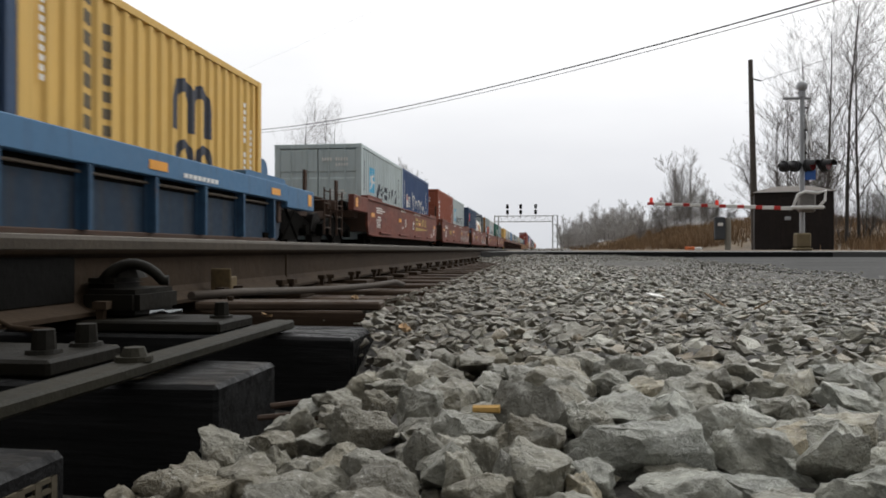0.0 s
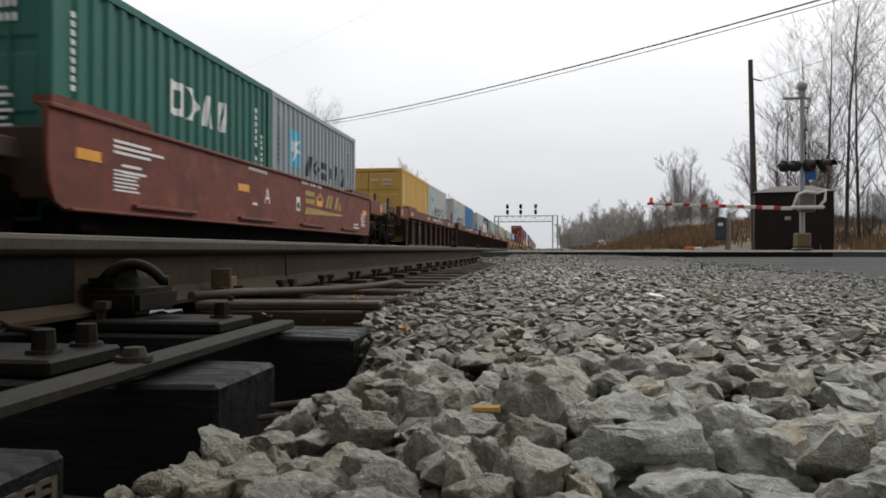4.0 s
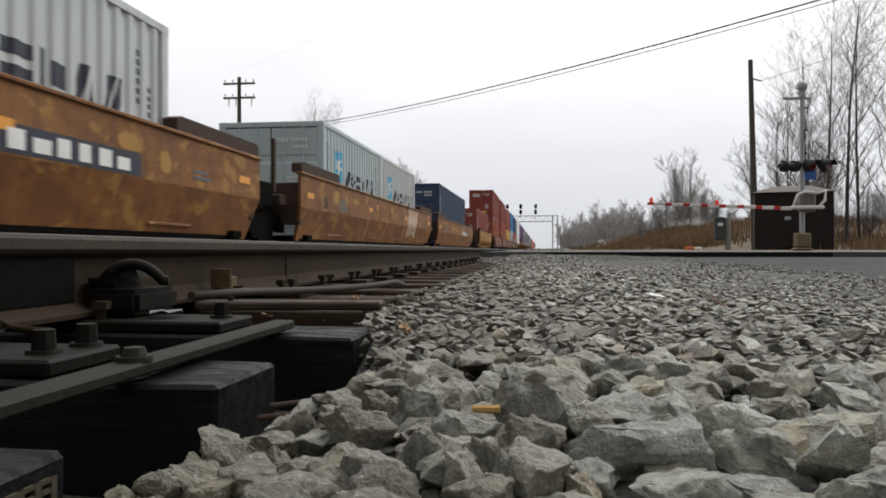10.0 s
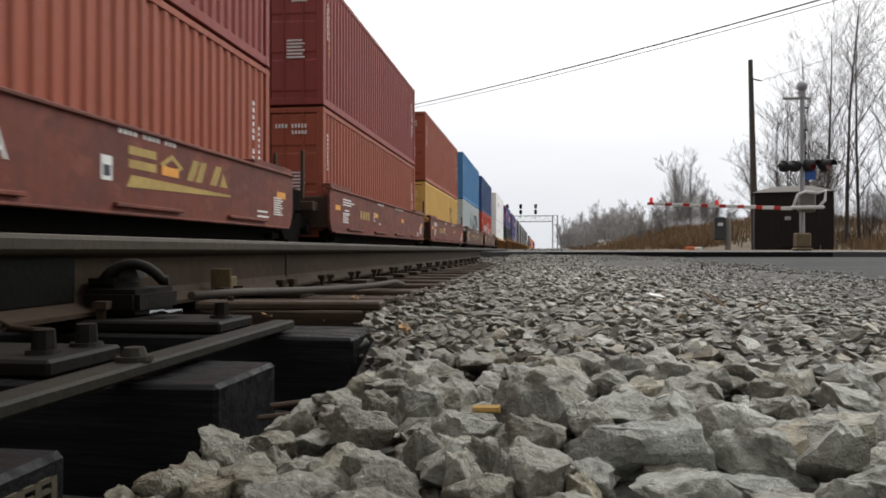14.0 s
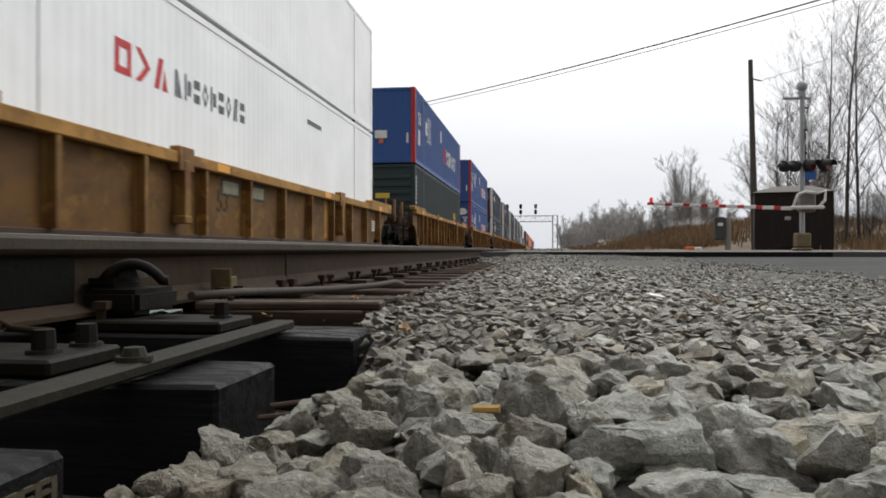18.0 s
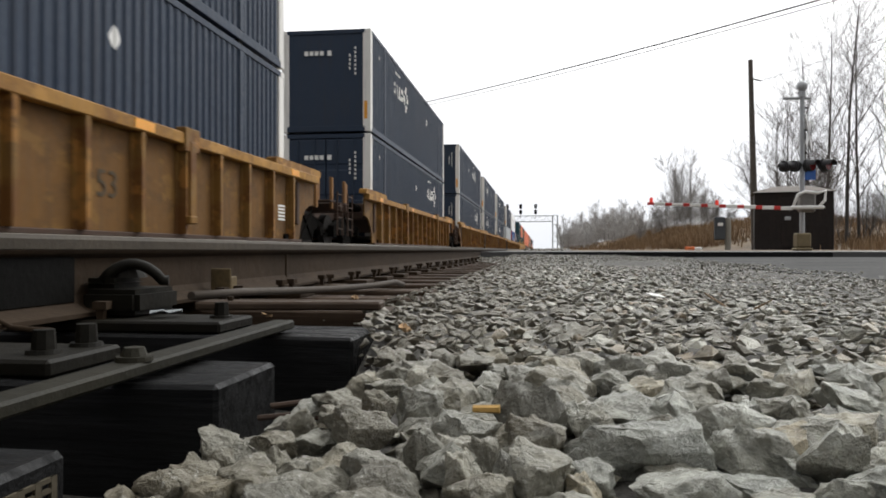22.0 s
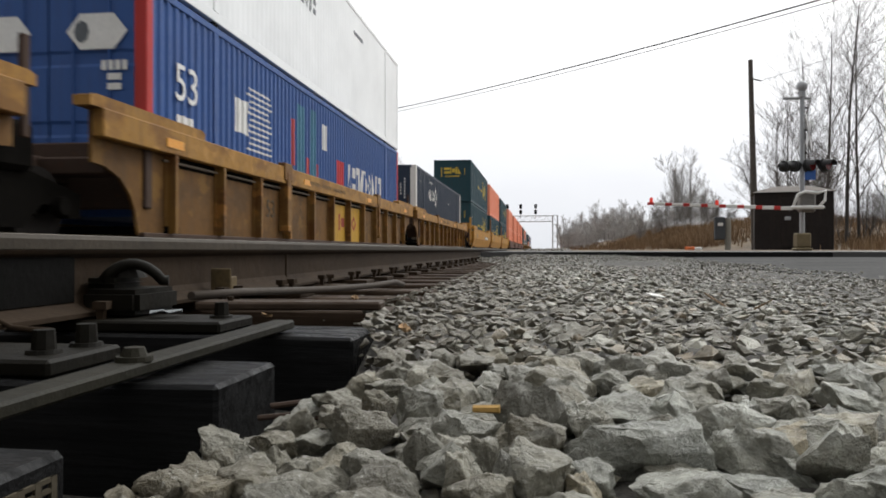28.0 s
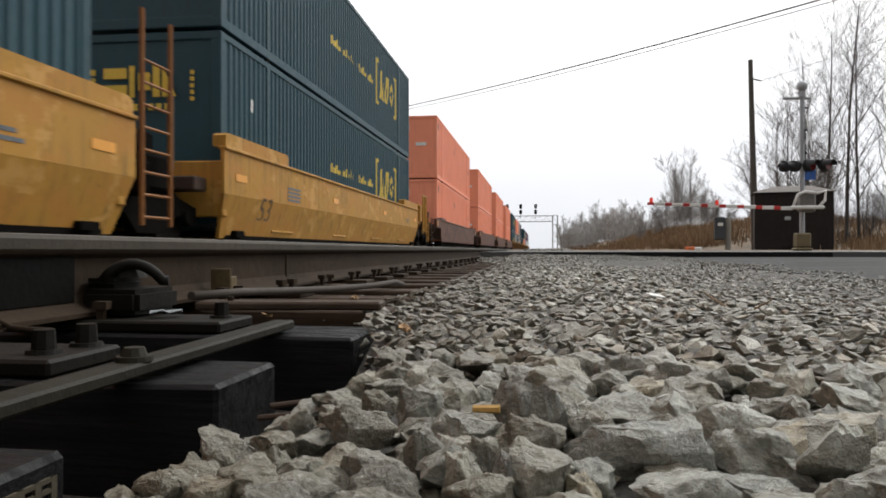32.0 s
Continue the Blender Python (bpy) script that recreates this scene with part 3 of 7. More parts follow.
CAR_KINDS = {
    "blue": dict(top=1.13, chord=0.30, ribs=10, mat=("blue_car_paint", (0.030, 0.075, 0.135)), label="blue ribbed well car carrying containers", smooth=False),
    "bnsf": dict(top=1.34, ribs=0, mat=("red_brown_car_paint", (0.165, 0.046, 0.030)), label="red-brown smooth-sided articulated well car with grime", smooth=True),
    "brown": dict(top=1.40, chord=0.31, ribs=9, mat=("dark_brown_car_paint", (0.034, 0.016, 0.012)), label="dark brown ribbed articulated well car", smooth=False),
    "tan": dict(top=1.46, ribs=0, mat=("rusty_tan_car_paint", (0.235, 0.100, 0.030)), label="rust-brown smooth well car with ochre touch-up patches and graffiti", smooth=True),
    "ochre": dict(top=1.46, ribs=0, mat=("dirty_ochre_car_paint", (0.36, 0.185, 0.042)), label="dirty ochre-yellow smooth well car with faded graffiti", smooth=True),
    "ttx": dict(top=1.46, ribs=16, mat=("rusty_orange_car_paint", (0.205, 0.108, 0.027)), label="rusty orange-yellow well car with vertical side ribs", smooth=False),
    "ttxlow": dict(top=1.20, ribs=11, mat=("rusty_orange_car_paint", (0.205, 0.108, 0.027)), label="rusty orange-yellow well car with widely spaced ribs", smooth=False),
    "ttxdeep": dict(top=1.44, chord=0.30, ribs=12, mat=("rusty_orange_car_paint", (0.205, 0.108, 0.027)), label="orange-yellow well car with a deep top chord and side ribs", smooth=False),
    "yellow": dict(top=1.47, ribs=0, mat=("yellow_car_paint", (0.41, 0.21, 0.034)), label="yellow smooth-sided articulated well car", smooth=True),
    "red": dict(top=1.36, ribs=0, mat=("dull_brown_car_paint", (0.11, 0.045, 0.030)), label="dull brown smooth-sided well car", smooth=True),
}


def side_profile(h, top, end, low=0.14):
    """Side plate outline, cut away over the trucks."""
    if end > 0.5:
        half = [(h + 0.32, 0.14), (h + 0.38, 0.40), (h + 0.50, 0.60), (h + 0.70, 0.76), (h + 0.98, 0.86), (h + end, 0.88), (h + end, top - 0.02)]
    else:
        half = [(h + end - 0.25, low), (h + end - 0.12, low + 0.06), (h + end - 0.03, 0.60), (h + end, 0.8), (h + end, top - 0.02)]
    return half + [(-y, z) for y, z in half[::-1]]


def well_car(kind, yc, well, front_coupled, back_coupled, detail=True, brake=False, number=None, dressing=None):
    """One unit with its well centred at yc at time 0. Front is -Y, the way it runs."""
    k = CAR_KINDS[kind]
    top, h, n = k["top"], well / 2 + 0.12, k["ribs"]
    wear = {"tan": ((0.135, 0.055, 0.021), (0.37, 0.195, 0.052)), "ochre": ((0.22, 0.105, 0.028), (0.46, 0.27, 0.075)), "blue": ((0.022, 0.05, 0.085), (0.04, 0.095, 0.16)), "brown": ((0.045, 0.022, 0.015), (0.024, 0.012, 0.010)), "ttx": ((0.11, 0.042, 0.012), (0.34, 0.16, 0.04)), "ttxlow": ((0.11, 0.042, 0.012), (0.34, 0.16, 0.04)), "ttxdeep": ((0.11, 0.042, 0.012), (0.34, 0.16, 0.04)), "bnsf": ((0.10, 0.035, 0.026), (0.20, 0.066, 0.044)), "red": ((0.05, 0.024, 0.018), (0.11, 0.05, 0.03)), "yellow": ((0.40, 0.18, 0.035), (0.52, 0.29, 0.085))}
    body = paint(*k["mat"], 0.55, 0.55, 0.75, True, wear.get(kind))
    chordm = body
    if kind == "brown":
        chordm = paint("brick_red_chord_paint", (0.115, 0.042, 0.030), 0.45, 0.55, 0.6)
    if kind in ("ttx", "ttxlow", "ttxdeep"):
        chordm = paint("ochre_chord_paint", (0.33, 0.170, 0.036), 0.5, 0.55, 0.6, True, ((0.15, 0.068, 0.020), (0.42, 0.22, 0.055)))
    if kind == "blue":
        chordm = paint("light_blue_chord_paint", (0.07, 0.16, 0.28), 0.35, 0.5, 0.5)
    # panels set back between ribs: their shade is painted as a darker body colour
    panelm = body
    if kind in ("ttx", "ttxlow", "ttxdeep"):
        panelm = paint("shaded_rust_brown_panel_paint", (0.140, 0.067, 0.016), 0.6, 0.65, 0.7, True, ((0.075, 0.040, 0.015), (0.19, 0.102, 0.026)))
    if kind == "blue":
        panelm = paint("shaded_blue_panel_paint", (0.014, 0.031, 0.055), 0.5, 0.6, 0.8)
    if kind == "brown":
        panelm = paint("shaded_brown_panel_paint", (0.027, 0.0105, 0.0075), 0.5, 0.65, 0.8)
    car = thing("well_car", pose(TRAIN_X, yc, 0), k["label"], "rail car", "well cars of the train")
    MOVING.append((car, TRAIN_X, yc, 0.0))
    deep = k.get("chord", 0.15)
    for s in (1, -1):
        x0 = 1.50
        tip = 1.22 if kind in ("ttx", "ttxlow", "ttxdeep") else 0.32

        bulged = kind in ("tan", "ochre", "yellow")

        def plate():
            if bulged:
                prof = [(-h - tip, top - 0.02), (-h - tip, 0.78), (h + tip, 0.78), (h + tip, top - 0.02)]
                bm = extrude_profile(prof, "x", 1.445, x0)
                return bm if s > 0 else mirrored(bm)
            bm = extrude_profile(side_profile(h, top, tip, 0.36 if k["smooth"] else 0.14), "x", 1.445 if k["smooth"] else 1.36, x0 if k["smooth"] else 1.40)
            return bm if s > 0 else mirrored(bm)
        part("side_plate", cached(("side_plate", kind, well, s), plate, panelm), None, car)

        if bulged:
            def skirt():
                bm = bmesh.new()
                ring = [[bm.verts.new(c) for c in ((1.445 + d, -h - tip, 0.779), (1.445 + d, h + tip, 0.779), (1.27 + d, h + 0.12, 0.14), (1.27 + d, -h - 0.12, 0.14))] for d in (0, 0.055)]
                for i in range(4):
                    bm.faces.new((ring[0][i], ring[0][(i + 1) % 4], ring[1][(i + 1) % 4], ring[1][i]))
                bm.faces.new(ring[0])
                bm.faces.new(ring[1][::-1])
                bmesh.ops.recalc_face_normals(bm, faces=bm.faces[:])
                return bm if s > 0 else mirrored(bm)
            part("side_skirt", cached(("side_skirt", well, s), skirt, body), None, car)

        def chord():
            bm = bevelled(boxes((1.40, 1.535, -h - tip, h + tip, top - deep if not k["smooth"] else top - 0.05, top)), 0.012)
            return bm if s > 0 else mirrored(bm)
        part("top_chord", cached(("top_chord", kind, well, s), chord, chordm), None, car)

        def rail():
            bm = bevelled(boxes((1.24, 1.34, -h + 0.06, h - 0.06, 0.10, 0.20)) if bulged else boxes((1.12, 1.30, -h + 0.1, h - 0.1, 0.10, 0.40)) if k["smooth"] else boxes((1.37, 1.46, -h + 0.12 - (0.42 if tip > 0.5 else 0), h - 0.12 + (0.42 if tip > 0.5 else 0), 0.11, 0.17)), 0.01)
            return bm if s > 0 else mirrored(bm)
        # the rail's dark paint stands for shadow low on the car side
        part("bottom_rail", cached(("bottom_rail", well, s, bulged, tip, k["smooth"]), rail, TRUCK if k["smooth"] else GRIMY_SHADED), None, car)
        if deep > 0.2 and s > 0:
            # dark strip standing in for the deep chord's shadow, the train line over it
            p = part("slot", cached(("slot", kind, well), lambda: boxes((1.398, 1.4015, -h + 0.3, h - 0.3, top - deep - 0.13, top - deep)), TRUCK), None, car, "dark strip painted for the shade under the chord")
            p = part("train_line_pipe", cached(("train_line_pipe", kind, well), lambda: tubes(((1.425, -h + 0.2, top - deep - 0.075), (1.425, h - 0.2, top - deep - 0.075), 0.017, 0.017, 8)), plain("dull_grey_pipe", (0.17, 0.135, 0.10), 0.6, 0.1, 10, 0.4)), None, car, "thin pale air pipe")
        for i in range(n):
            y = -h + 0.35 + (2 * h - 0.7) * i / max(1, n - 1)

            def rib():
                bm = boxes((1.395, 1.532, -0.035, 0.035, 0.17, top - deep - 0.002), (1.40, 1.42, -0.075, 0.075, 0.17, top - deep - 0.002))
                return bm if s > 0 else mirrored(bm)
            r = part("rib", cached(("rib", kind, s), rib, body), None, car)
            r.location = (0, y, 0)
        if k["smooth"] and detail:
            # flange and stiffener steps along the lower edge
            if not bulged:
                r = part("flange", cached(("flange", kind, well), lambda: bevelled(boxes((-0.10, 0.05, -h - 0.02, h + 0.02, 0.345, 0.375)), 0.006), body), None, car)
                r.location = (s * 1.50, 0, 0)
            for i in range(4 if s > 0 else 0):
                r = part("door_step", cached(("door_step", bulged), lambda: bevelled(boxes((-0.03, 0.05, -0.75, 0.75, 0.43, 0.475)) if not bulged else boxes((-0.03, 0.03, -0.55, 0.55, 0.27, 0.31)), 0.008), body), None, car)
                r.location = (s * (1.505 if not bulged else 1.36), -h + h * (0.30 + 0.47 * i), 0)
        if detail and s > 0:
            for i in range(4):
                y = -h + 0.3 + (2 * h - 0.6) * i / 3
                r = part("reflector", cached(("reflector",), lambda: boxes((-0.003, 0.003, -0.21, 0.21, -0.055, 0.055)), REFLECT), None, car, "amber reflective patch" if i == 0 else "")
                r.location = (s * 1.540 if not k["smooth"] else s * 1.505, y, top - (0.075 if deep < 0.2 else 0.17) if not k["smooth"] else top - 0.42)
        # raised guide ledges at the well ends
        gl, gh = (1.35, 0.20) if bulged else (1.3, 0.13) if tip > 0.5 else (0.9, 0.09)
        for e in (1, -1):
            def guide():
                bm = extrude_profile([(-gl, 0), (gl, 0), (gl, gh * 0.8), (gl - 0.1, gh), (-gl + 0.1, gh), (-gl, gh * 0.8)], "x", 1.30, 1.50)
                return bm if s > 0 else mirrored(bm)
            g = part("container_guide", cached(("container_guide", s, bulged, tip), guide, GRIMY_SHADED if kind in ("tan", "ochre") else chordm), None, car)
            g.location = (0, e * (h + 0.1 if tip > 0.5 else h + tip - gl - 0.05), top)
    if tip > 0.5:
        for e in (1, -1):
            g = part("jacking_bracket", cached(("jacking_bracket", kind), lambda: bevelled(boxes((1.40, 1.57, -0.08, 0.08, 0.30, top - 0.10), (1.42, 1.56, -0.20, 0.20, top - 0.24, top + 0.07), (1.42, 1.60, -0.14, 0.05, 0.30, 0.40)), 0.012), body), None, car)
            g.location = (0, e * h * 0.46, 0)
    # floor ledges of the well
    for i in range(2):
        f = part("cross_member", cached(("cross_member",), lambda: boxes((-1.44, 1.44, -0.16, 0.16, 0.17, 0.26)), TRUCK), None, car)
        f.location = (0, -well / 2 + 0.3 + (well - 0.6) * i, 0)
    for e, coupled in ((-1, front_coupled), (1, back_coupled)):
        ye = e * (h + 0.15)
        b = part("end_bulkhead", cached(("end_bulkhead", kind), lambda: bevelled(boxes((-1.44, 1.44, -0.08, 0.08, 0.45, top - 0.2)), 0.02), body if kind == "yellow" else GRIMY_SHADED), None, car)
        b.location = (0, ye, 0)
        reach = 3.45 if coupled else 1.45
        p = part("end_sill", cached(("end_sill", kind, reach), lambda: bevelled(boxes((-0.45, 0.45, 0, reach, 0.76, 1.02), (-1.25, 1.25, 0.35, 0.75, 0.80, 1.0), *([(-1.46, 1.46, reach - 0.35, reach - 0.15, 0.85, 1.06)] if coupled else [])), 0.02), GRIMY_SHADED), None, car)
        p.location = (0, e * h, 0)
        if e < 0:
            p.rotation_euler = (0, 0, math.pi)
        if coupled:
            c = part("coupler", cached(("coupler",), lambda: bevelled(boxes((-0.12, 0.12, 0, 0.42, 0.76, 0.98), (-0.2, 0.2, 0.34, 0.56, 0.72, 1.02)), 0.03), TRUCK), None, car)
            c.location = (0, e * (h + 3.22), 0)
            c.rotation_euler = (0, 0, 0 if e > 0 else math.pi)
            truck(car, e * (h + 1.75))
            if kind in ("blue", "bnsf", "brown", "red"):
                for s in (1, -1):
                    def sill():
                        bm = bevelled(boxes((1.38, 1.525, 0, 1.55, top - 0.40, top - 0.01)), 0.015)
                        return bm if s > 0 else mirrored(bm)
                    q = part("side_sill", cached(("side_sill", kind, s), sill, chordm), None, car)
                    q.location = (0, e * (h + 0.325 + (0 if e > 0 else 1.55)), 0)
                    r = part("reflector", cached(("reflector_big",), lambda: boxes((-0.003, 0.003, -0.11, 0.11, -0.11, 0.11)), REFLECT), None, car)
                    r.location = (s * 1.531, e * (h + 1.6), top - 0.2)
            for s in (1,):
                v = part("brake_cylinder", cached(("brake_cylinder",), lambda: tubes(((0, -0.30, 0), (0, 0.30, 0), 0.13, 0.13, 12), ((0, 0.30, 0), (0, 0.62, 0), 0.03, 0.03, 6)), TRUCK), None, car)
                v.location = (s * 0.95, e * (h + 0.62), 1.12)
                v = part("air_hose", cached(("air_hose", s), lambda: hoop([(s * 0.45, 0, 0.80), (s * 0.62, 0.05, 0.45), (s * 0.40, 0.30, 0.28), (s * 0.15, 0.55, 0.50)], 0.025), TRUCK), None, car)
                v.location = (0, e * (h + 3.25), 0)
                v = part("brake_rigging", cached(("brake_rigging", s), lambda: tubes(((s * 0.9, -1.5, 0.36), (s * 0.9, 1.5, 0.36), 0.028, 0.028, 6), ((s * 1.08, -0.5, 0.14), (s * 1.08, 0.4, 0.86), 0.022, 0.022, 6), ((s * 1.08, 0.5, 0.14), (s * 1.08, -0.4, 0.86), 0.022, 0.022, 6)), TRUCK), None, car)
                v.location = (0, e * (h + 1.75), 0)
            v = part("end_platform", cached(("end_platform",), lambda: bevelled(boxes((-1.35, 1.35, -0.22, 0.22, 1.06, 1.10)), 0.008), GRIMY_SHADED), None, car)
            v.location = (0, e * (h + 2.85), 0)
            # end ladder and grab irons on the near side
            for s in (1, -1):
                def ladder():
                    bm = bmesh.new()
                    for yy in (-0.22, 0.22):
                        tube(bm, (0, yy, 0.30), (0, yy, 1.30), 0.02, 0.02, 6)
                    for q in range(4):
                        tube(bm, (0, -0.22, 0.45 + 0.26 * q), (0, 0.22, 0.45 + 0.26 * q), 0.014, 0.014, 6)
                    return bm
                l = part("ladder", cached(("ladder",), ladder, body if kind == "yellow" else GRIMY_SHADED), None, car)
                l.location = (s * 1.47, e * (h + 3.0), 0)
            for xx, dy in ((0.55, 2.6), (1.15, 2.2), (1.30, 2.9)) if tip > 0.5 else ((1.2, 2.3),):
                st = part("stanchion", cached(("stanchion",), lambda: bevelled(boxes((-0.03, 0.03, -0.07, 0.07, 0.9, 1.62)), 0.01), ENDPOST if kind in ("ttx", "ttxlow", "ttxdeep", "yellow") else GRIMY_SHADED), None, car)
                st.location = (xx, e * (h + dy), 0)
            if kind == "yellow":
                g = part("end_cabinet", cached(("end_cabinet",), lambda: bevelled(boxes((0.75, 1.42, -0.42, 0.42, 1.0, 1.78)), 0.10, 2), body), None, car, "orange end housing")
                g.location = (0, e * (h + 1.75), 0)
                r = part("grab_rail", cached(("grab_rail",), lambda: hoop([(1.45, -0.5, 0.6), (1.45, -0.5, 2.1), (1.45, 0.35, 2.1), (1.45, 0.35, 0.6)], 0.028), body), None, car)
                r.location = (0, e * (h + 2.35), 0)
                for yy in (-0.28, -0.06, 0.15):
                    r = part("rail_bar", cached(("rail_bar",), lambda: tubes(((1.45, 0, 0.7), (1.45, 0, 2.1), 0.022, 0.022, 6)), body), None, car)
                    r.location = (0, e * (h + 2.35) + yy, 0)
            if brake and e > 0:
                def hand_wheel():
                    bm = bmesh.new()
                    for q in range(20):
                        a0, a1 = q * math.pi / 10, (q + 1) * math.pi / 10
                        tube(bm, (0, 0.37 * math.cos(a0), 0.37 * math.sin(a0)), (0, 0.37 * math.cos(a1), 0.37 * math.sin(a1)), 0.022, 0.022, 6)
                    for q in range(3):
                        a0 = q * 2 * math.pi / 3
                        tube(bm, (0, 0, 0), (0, 0.37 * math.cos(a0), 0.37 * math.sin(a0)), 0.016, 0.016, 6)
                    return bm
                w = part("hand_brake_wheel", cached(("hand_brake_wheel",), hand_wheel, GALV), None, car, "spoked hand brake wheel")
                w.location, w.rotation_euler = (1.05, e * (h + 3.05), 2.10), (0, 0, radians(55))
                g = part("brake_gearbox", cached(("brake_gearbox",), lambda: bevelled(boxes((-0.15, 0.15, -0.12, 0.12, 1.75, 2.32), (-0.05, 0.05, -0.05, 0.05, 1.0, 1.77), (-0.12, 0.12, -0.06, 0.06, 1.30, 1.42)), 0.03), TRUCK), None, car)
                g.location = (0.85, e * (h + 2.9), 0)
                for yy in (2.55, 3.40):
                    r = part("grab_iron", cached(("grab_iron",), lambda: hoop([(1.15, -0.10, 1.05), (1.15, -0.10, 2.35), (1.15, 0.10, 2.35), (1.15, 0.10, 1.05)], 0.018), GALV), None, car)
                    r.location = (0, e * (h + yy), 0)
            if kind == "blue" and e > 0:
                r = part("air_reservoir", tubes(((-0.9, 0, 1.42), (0.9, 0, 1.42), 0.24, 0.24, 16)), chordm, car, "blue cylindrical air reservoir")
                r.location = (0, h + 0.75, 0)
        elif e > 0:
            if kind == "yellow":
                def tall():
                    bm = bmesh.new()
                    for yy in (-0.33, 0.33):
                        tube(bm, (0, yy, 0.25), (0, yy, 2.75), 0.035, 0.035, 6)
                    for q in range(8):
                        tube(bm, (0, -0.33, 0.35 + 0.26 * q), (0, 0.33, 0.35 + 0.26 * q), 0.018, 0.018, 6)
                    return bm
                for s in (1, -1):
                    l = part("ladder", cached(("tall_ladder",), tall, paint("rusty_ladder_paint", (0.26, 0.105, 0.03), 0.6)), None, car, "tall rusty end ladder" if s > 0 else "")
                    l.location = (s * 1.46, h + 0.86, 0)
            truck(car, e * (h + 1.45))
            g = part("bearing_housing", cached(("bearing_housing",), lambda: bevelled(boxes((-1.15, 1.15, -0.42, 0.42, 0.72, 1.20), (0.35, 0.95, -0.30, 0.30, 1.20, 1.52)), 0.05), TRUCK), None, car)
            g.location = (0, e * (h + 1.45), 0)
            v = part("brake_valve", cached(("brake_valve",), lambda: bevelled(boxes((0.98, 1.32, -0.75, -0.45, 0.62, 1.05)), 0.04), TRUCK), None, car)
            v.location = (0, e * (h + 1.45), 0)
            for xx, dy, zz in ((0.9, 1.05, 0.0), (1.3, 1.5, 0.1)):
                st = part("stanchion", cached(("stanchion_tall",), lambda: bevelled(boxes((-0.03, 0.03, -0.05, 0.05, 0.9, 1.85)), 0.01), GRIMY_SHADED), None, car)
                st.location = (xx, e * (h + dy), zz)
    if dressing:
        dressing(car, h, top, x0 if k["smooth"] else 1.402)
    return car


def flatten(bm, x):
    """Press sprayed strokes down to a thin film on the plate at x."""
    for v in bm.verts:
        v.co.x = x + 0.003 + (v.co.x - x) * 0.1


def rect(a, b, c, d):
    return ((a, c), (b, c), (b, d), (a, d))


# plain marks built of convex pieces in a unit square
SHAPES = (
    (rect(0, 0.30, 0, 1), ((0.40, 0), (1, 0), (0.40, 1))),
    (((0, 0), (0.36, 0), (0.66, 1), (0.34, 1)), ((0.56, 0), (1, 0), (0.74, 0.72))),
    (rect(0, 1, 0.06, 0.40), rect(0, 1, 0.60, 0.94)),
    (rect(0, 0.26, 0, 1), rect(0.26, 1, 0.76, 1), rect(0.74, 1, 0, 0.76), rect(0.26, 0.74, 0, 0.22)),
    (((0, 0), (0.30, 0), (0.62, 1), (0.32, 1)), ((0.42, 0), (0.72, 0), (1, 1), (0.72, 1))),
    (rect(0, 0.26, 0, 1), rect(0.42, 1, 0.22, 0.78)),
    (((0, 0), (0.36, 0), (1, 0.5), (0.64, 0.5)), ((0.64, 0.5), (1, 0.5), (0.36, 1), (0, 1))),
    (((0.5, 0), (1, 0.5), (0.78, 0.5), (0.5, 0.24)), ((1, 0.5), (0.5, 1), (0.5, 0.76), (0.78, 0.5)), ((0.5, 1), (0, 0.5), (0.22, 0.5), (0.5, 0.76)), ((0, 0.5), (0.5, 0), (0.5, 0.24), (0.22, 0.5))),
)
RIBS = {}


def decal(polys, W=None, ribs=None, lift=0.004):
    """Thin paint on a side wall; it follows the corrugation (period, depth) when there is one."""
    bm = bmesh.new()
    for p in polys:
        f = bm.faces.new([bm.verts.new((0, y, z)) for y, z in p])
        f.normal_update()
        if f.normal.x < 0:
            f.normal_flip()
    if not ribs:
        for v in bm.verts:
            v.co.x = W + lift
        return bm
    per, dep = ribs
    flat, slope = per * 0.31, per * 0.19
    inn = per - flat - 2 * slope
    lo, hi = min(v.co.y for v in bm.verts), max(v.co.y for v in bm.verts)
    k = int((lo - 0.16) / per) - 1
    while 0.16 + k * per < hi:
        for d in (0, flat, flat + slope, flat + slope + inn):
            b = 0.16 + k * per + d
            if lo < b < hi:
                bmesh.ops.bisect_plane(bm, geom=bm.verts[:] + bm.edges[:] + bm.faces[:], plane_co=(0, b + 0.0003, 0), plane_no=(0, 1, 0), dist=0.00001)
        k += 1
    for v in bm.verts:
        u = (v.co.y - 0.16) % per
        if u < flat:
            x = 0
        elif u < flat + slope:
            x = -dep * (u - flat) / slope
        elif u < flat + slope + inn:
            x = -dep
        else:
            x = -dep * (per - u) / slope
        v.co.x = W - 0.012 + x + lift
    return bm


def shape_row(parent, name, y0, y1, z0, z1, n, x, mat, seed=0, label="", gap=0.34, ribs=None):
    """A brand mark as a row of plain upright shapes, each a part of its own."""
    w = (y1 - y0) / n
    for i in range(n):
        kind = (seed * 5 + i * (1 + 2 * (seed % 3)) + i // 4) % len(SHAPES)
        a, d, h = y0 + i * w, w * (1 - gap * 0.6), z1 - z0
        ob = part(name, decal([[(a + u * d, z0 + v * h) for u, v in p] for p in SHAPES[kind]], x, ribs), mat, parent, label if i == 0 else "")


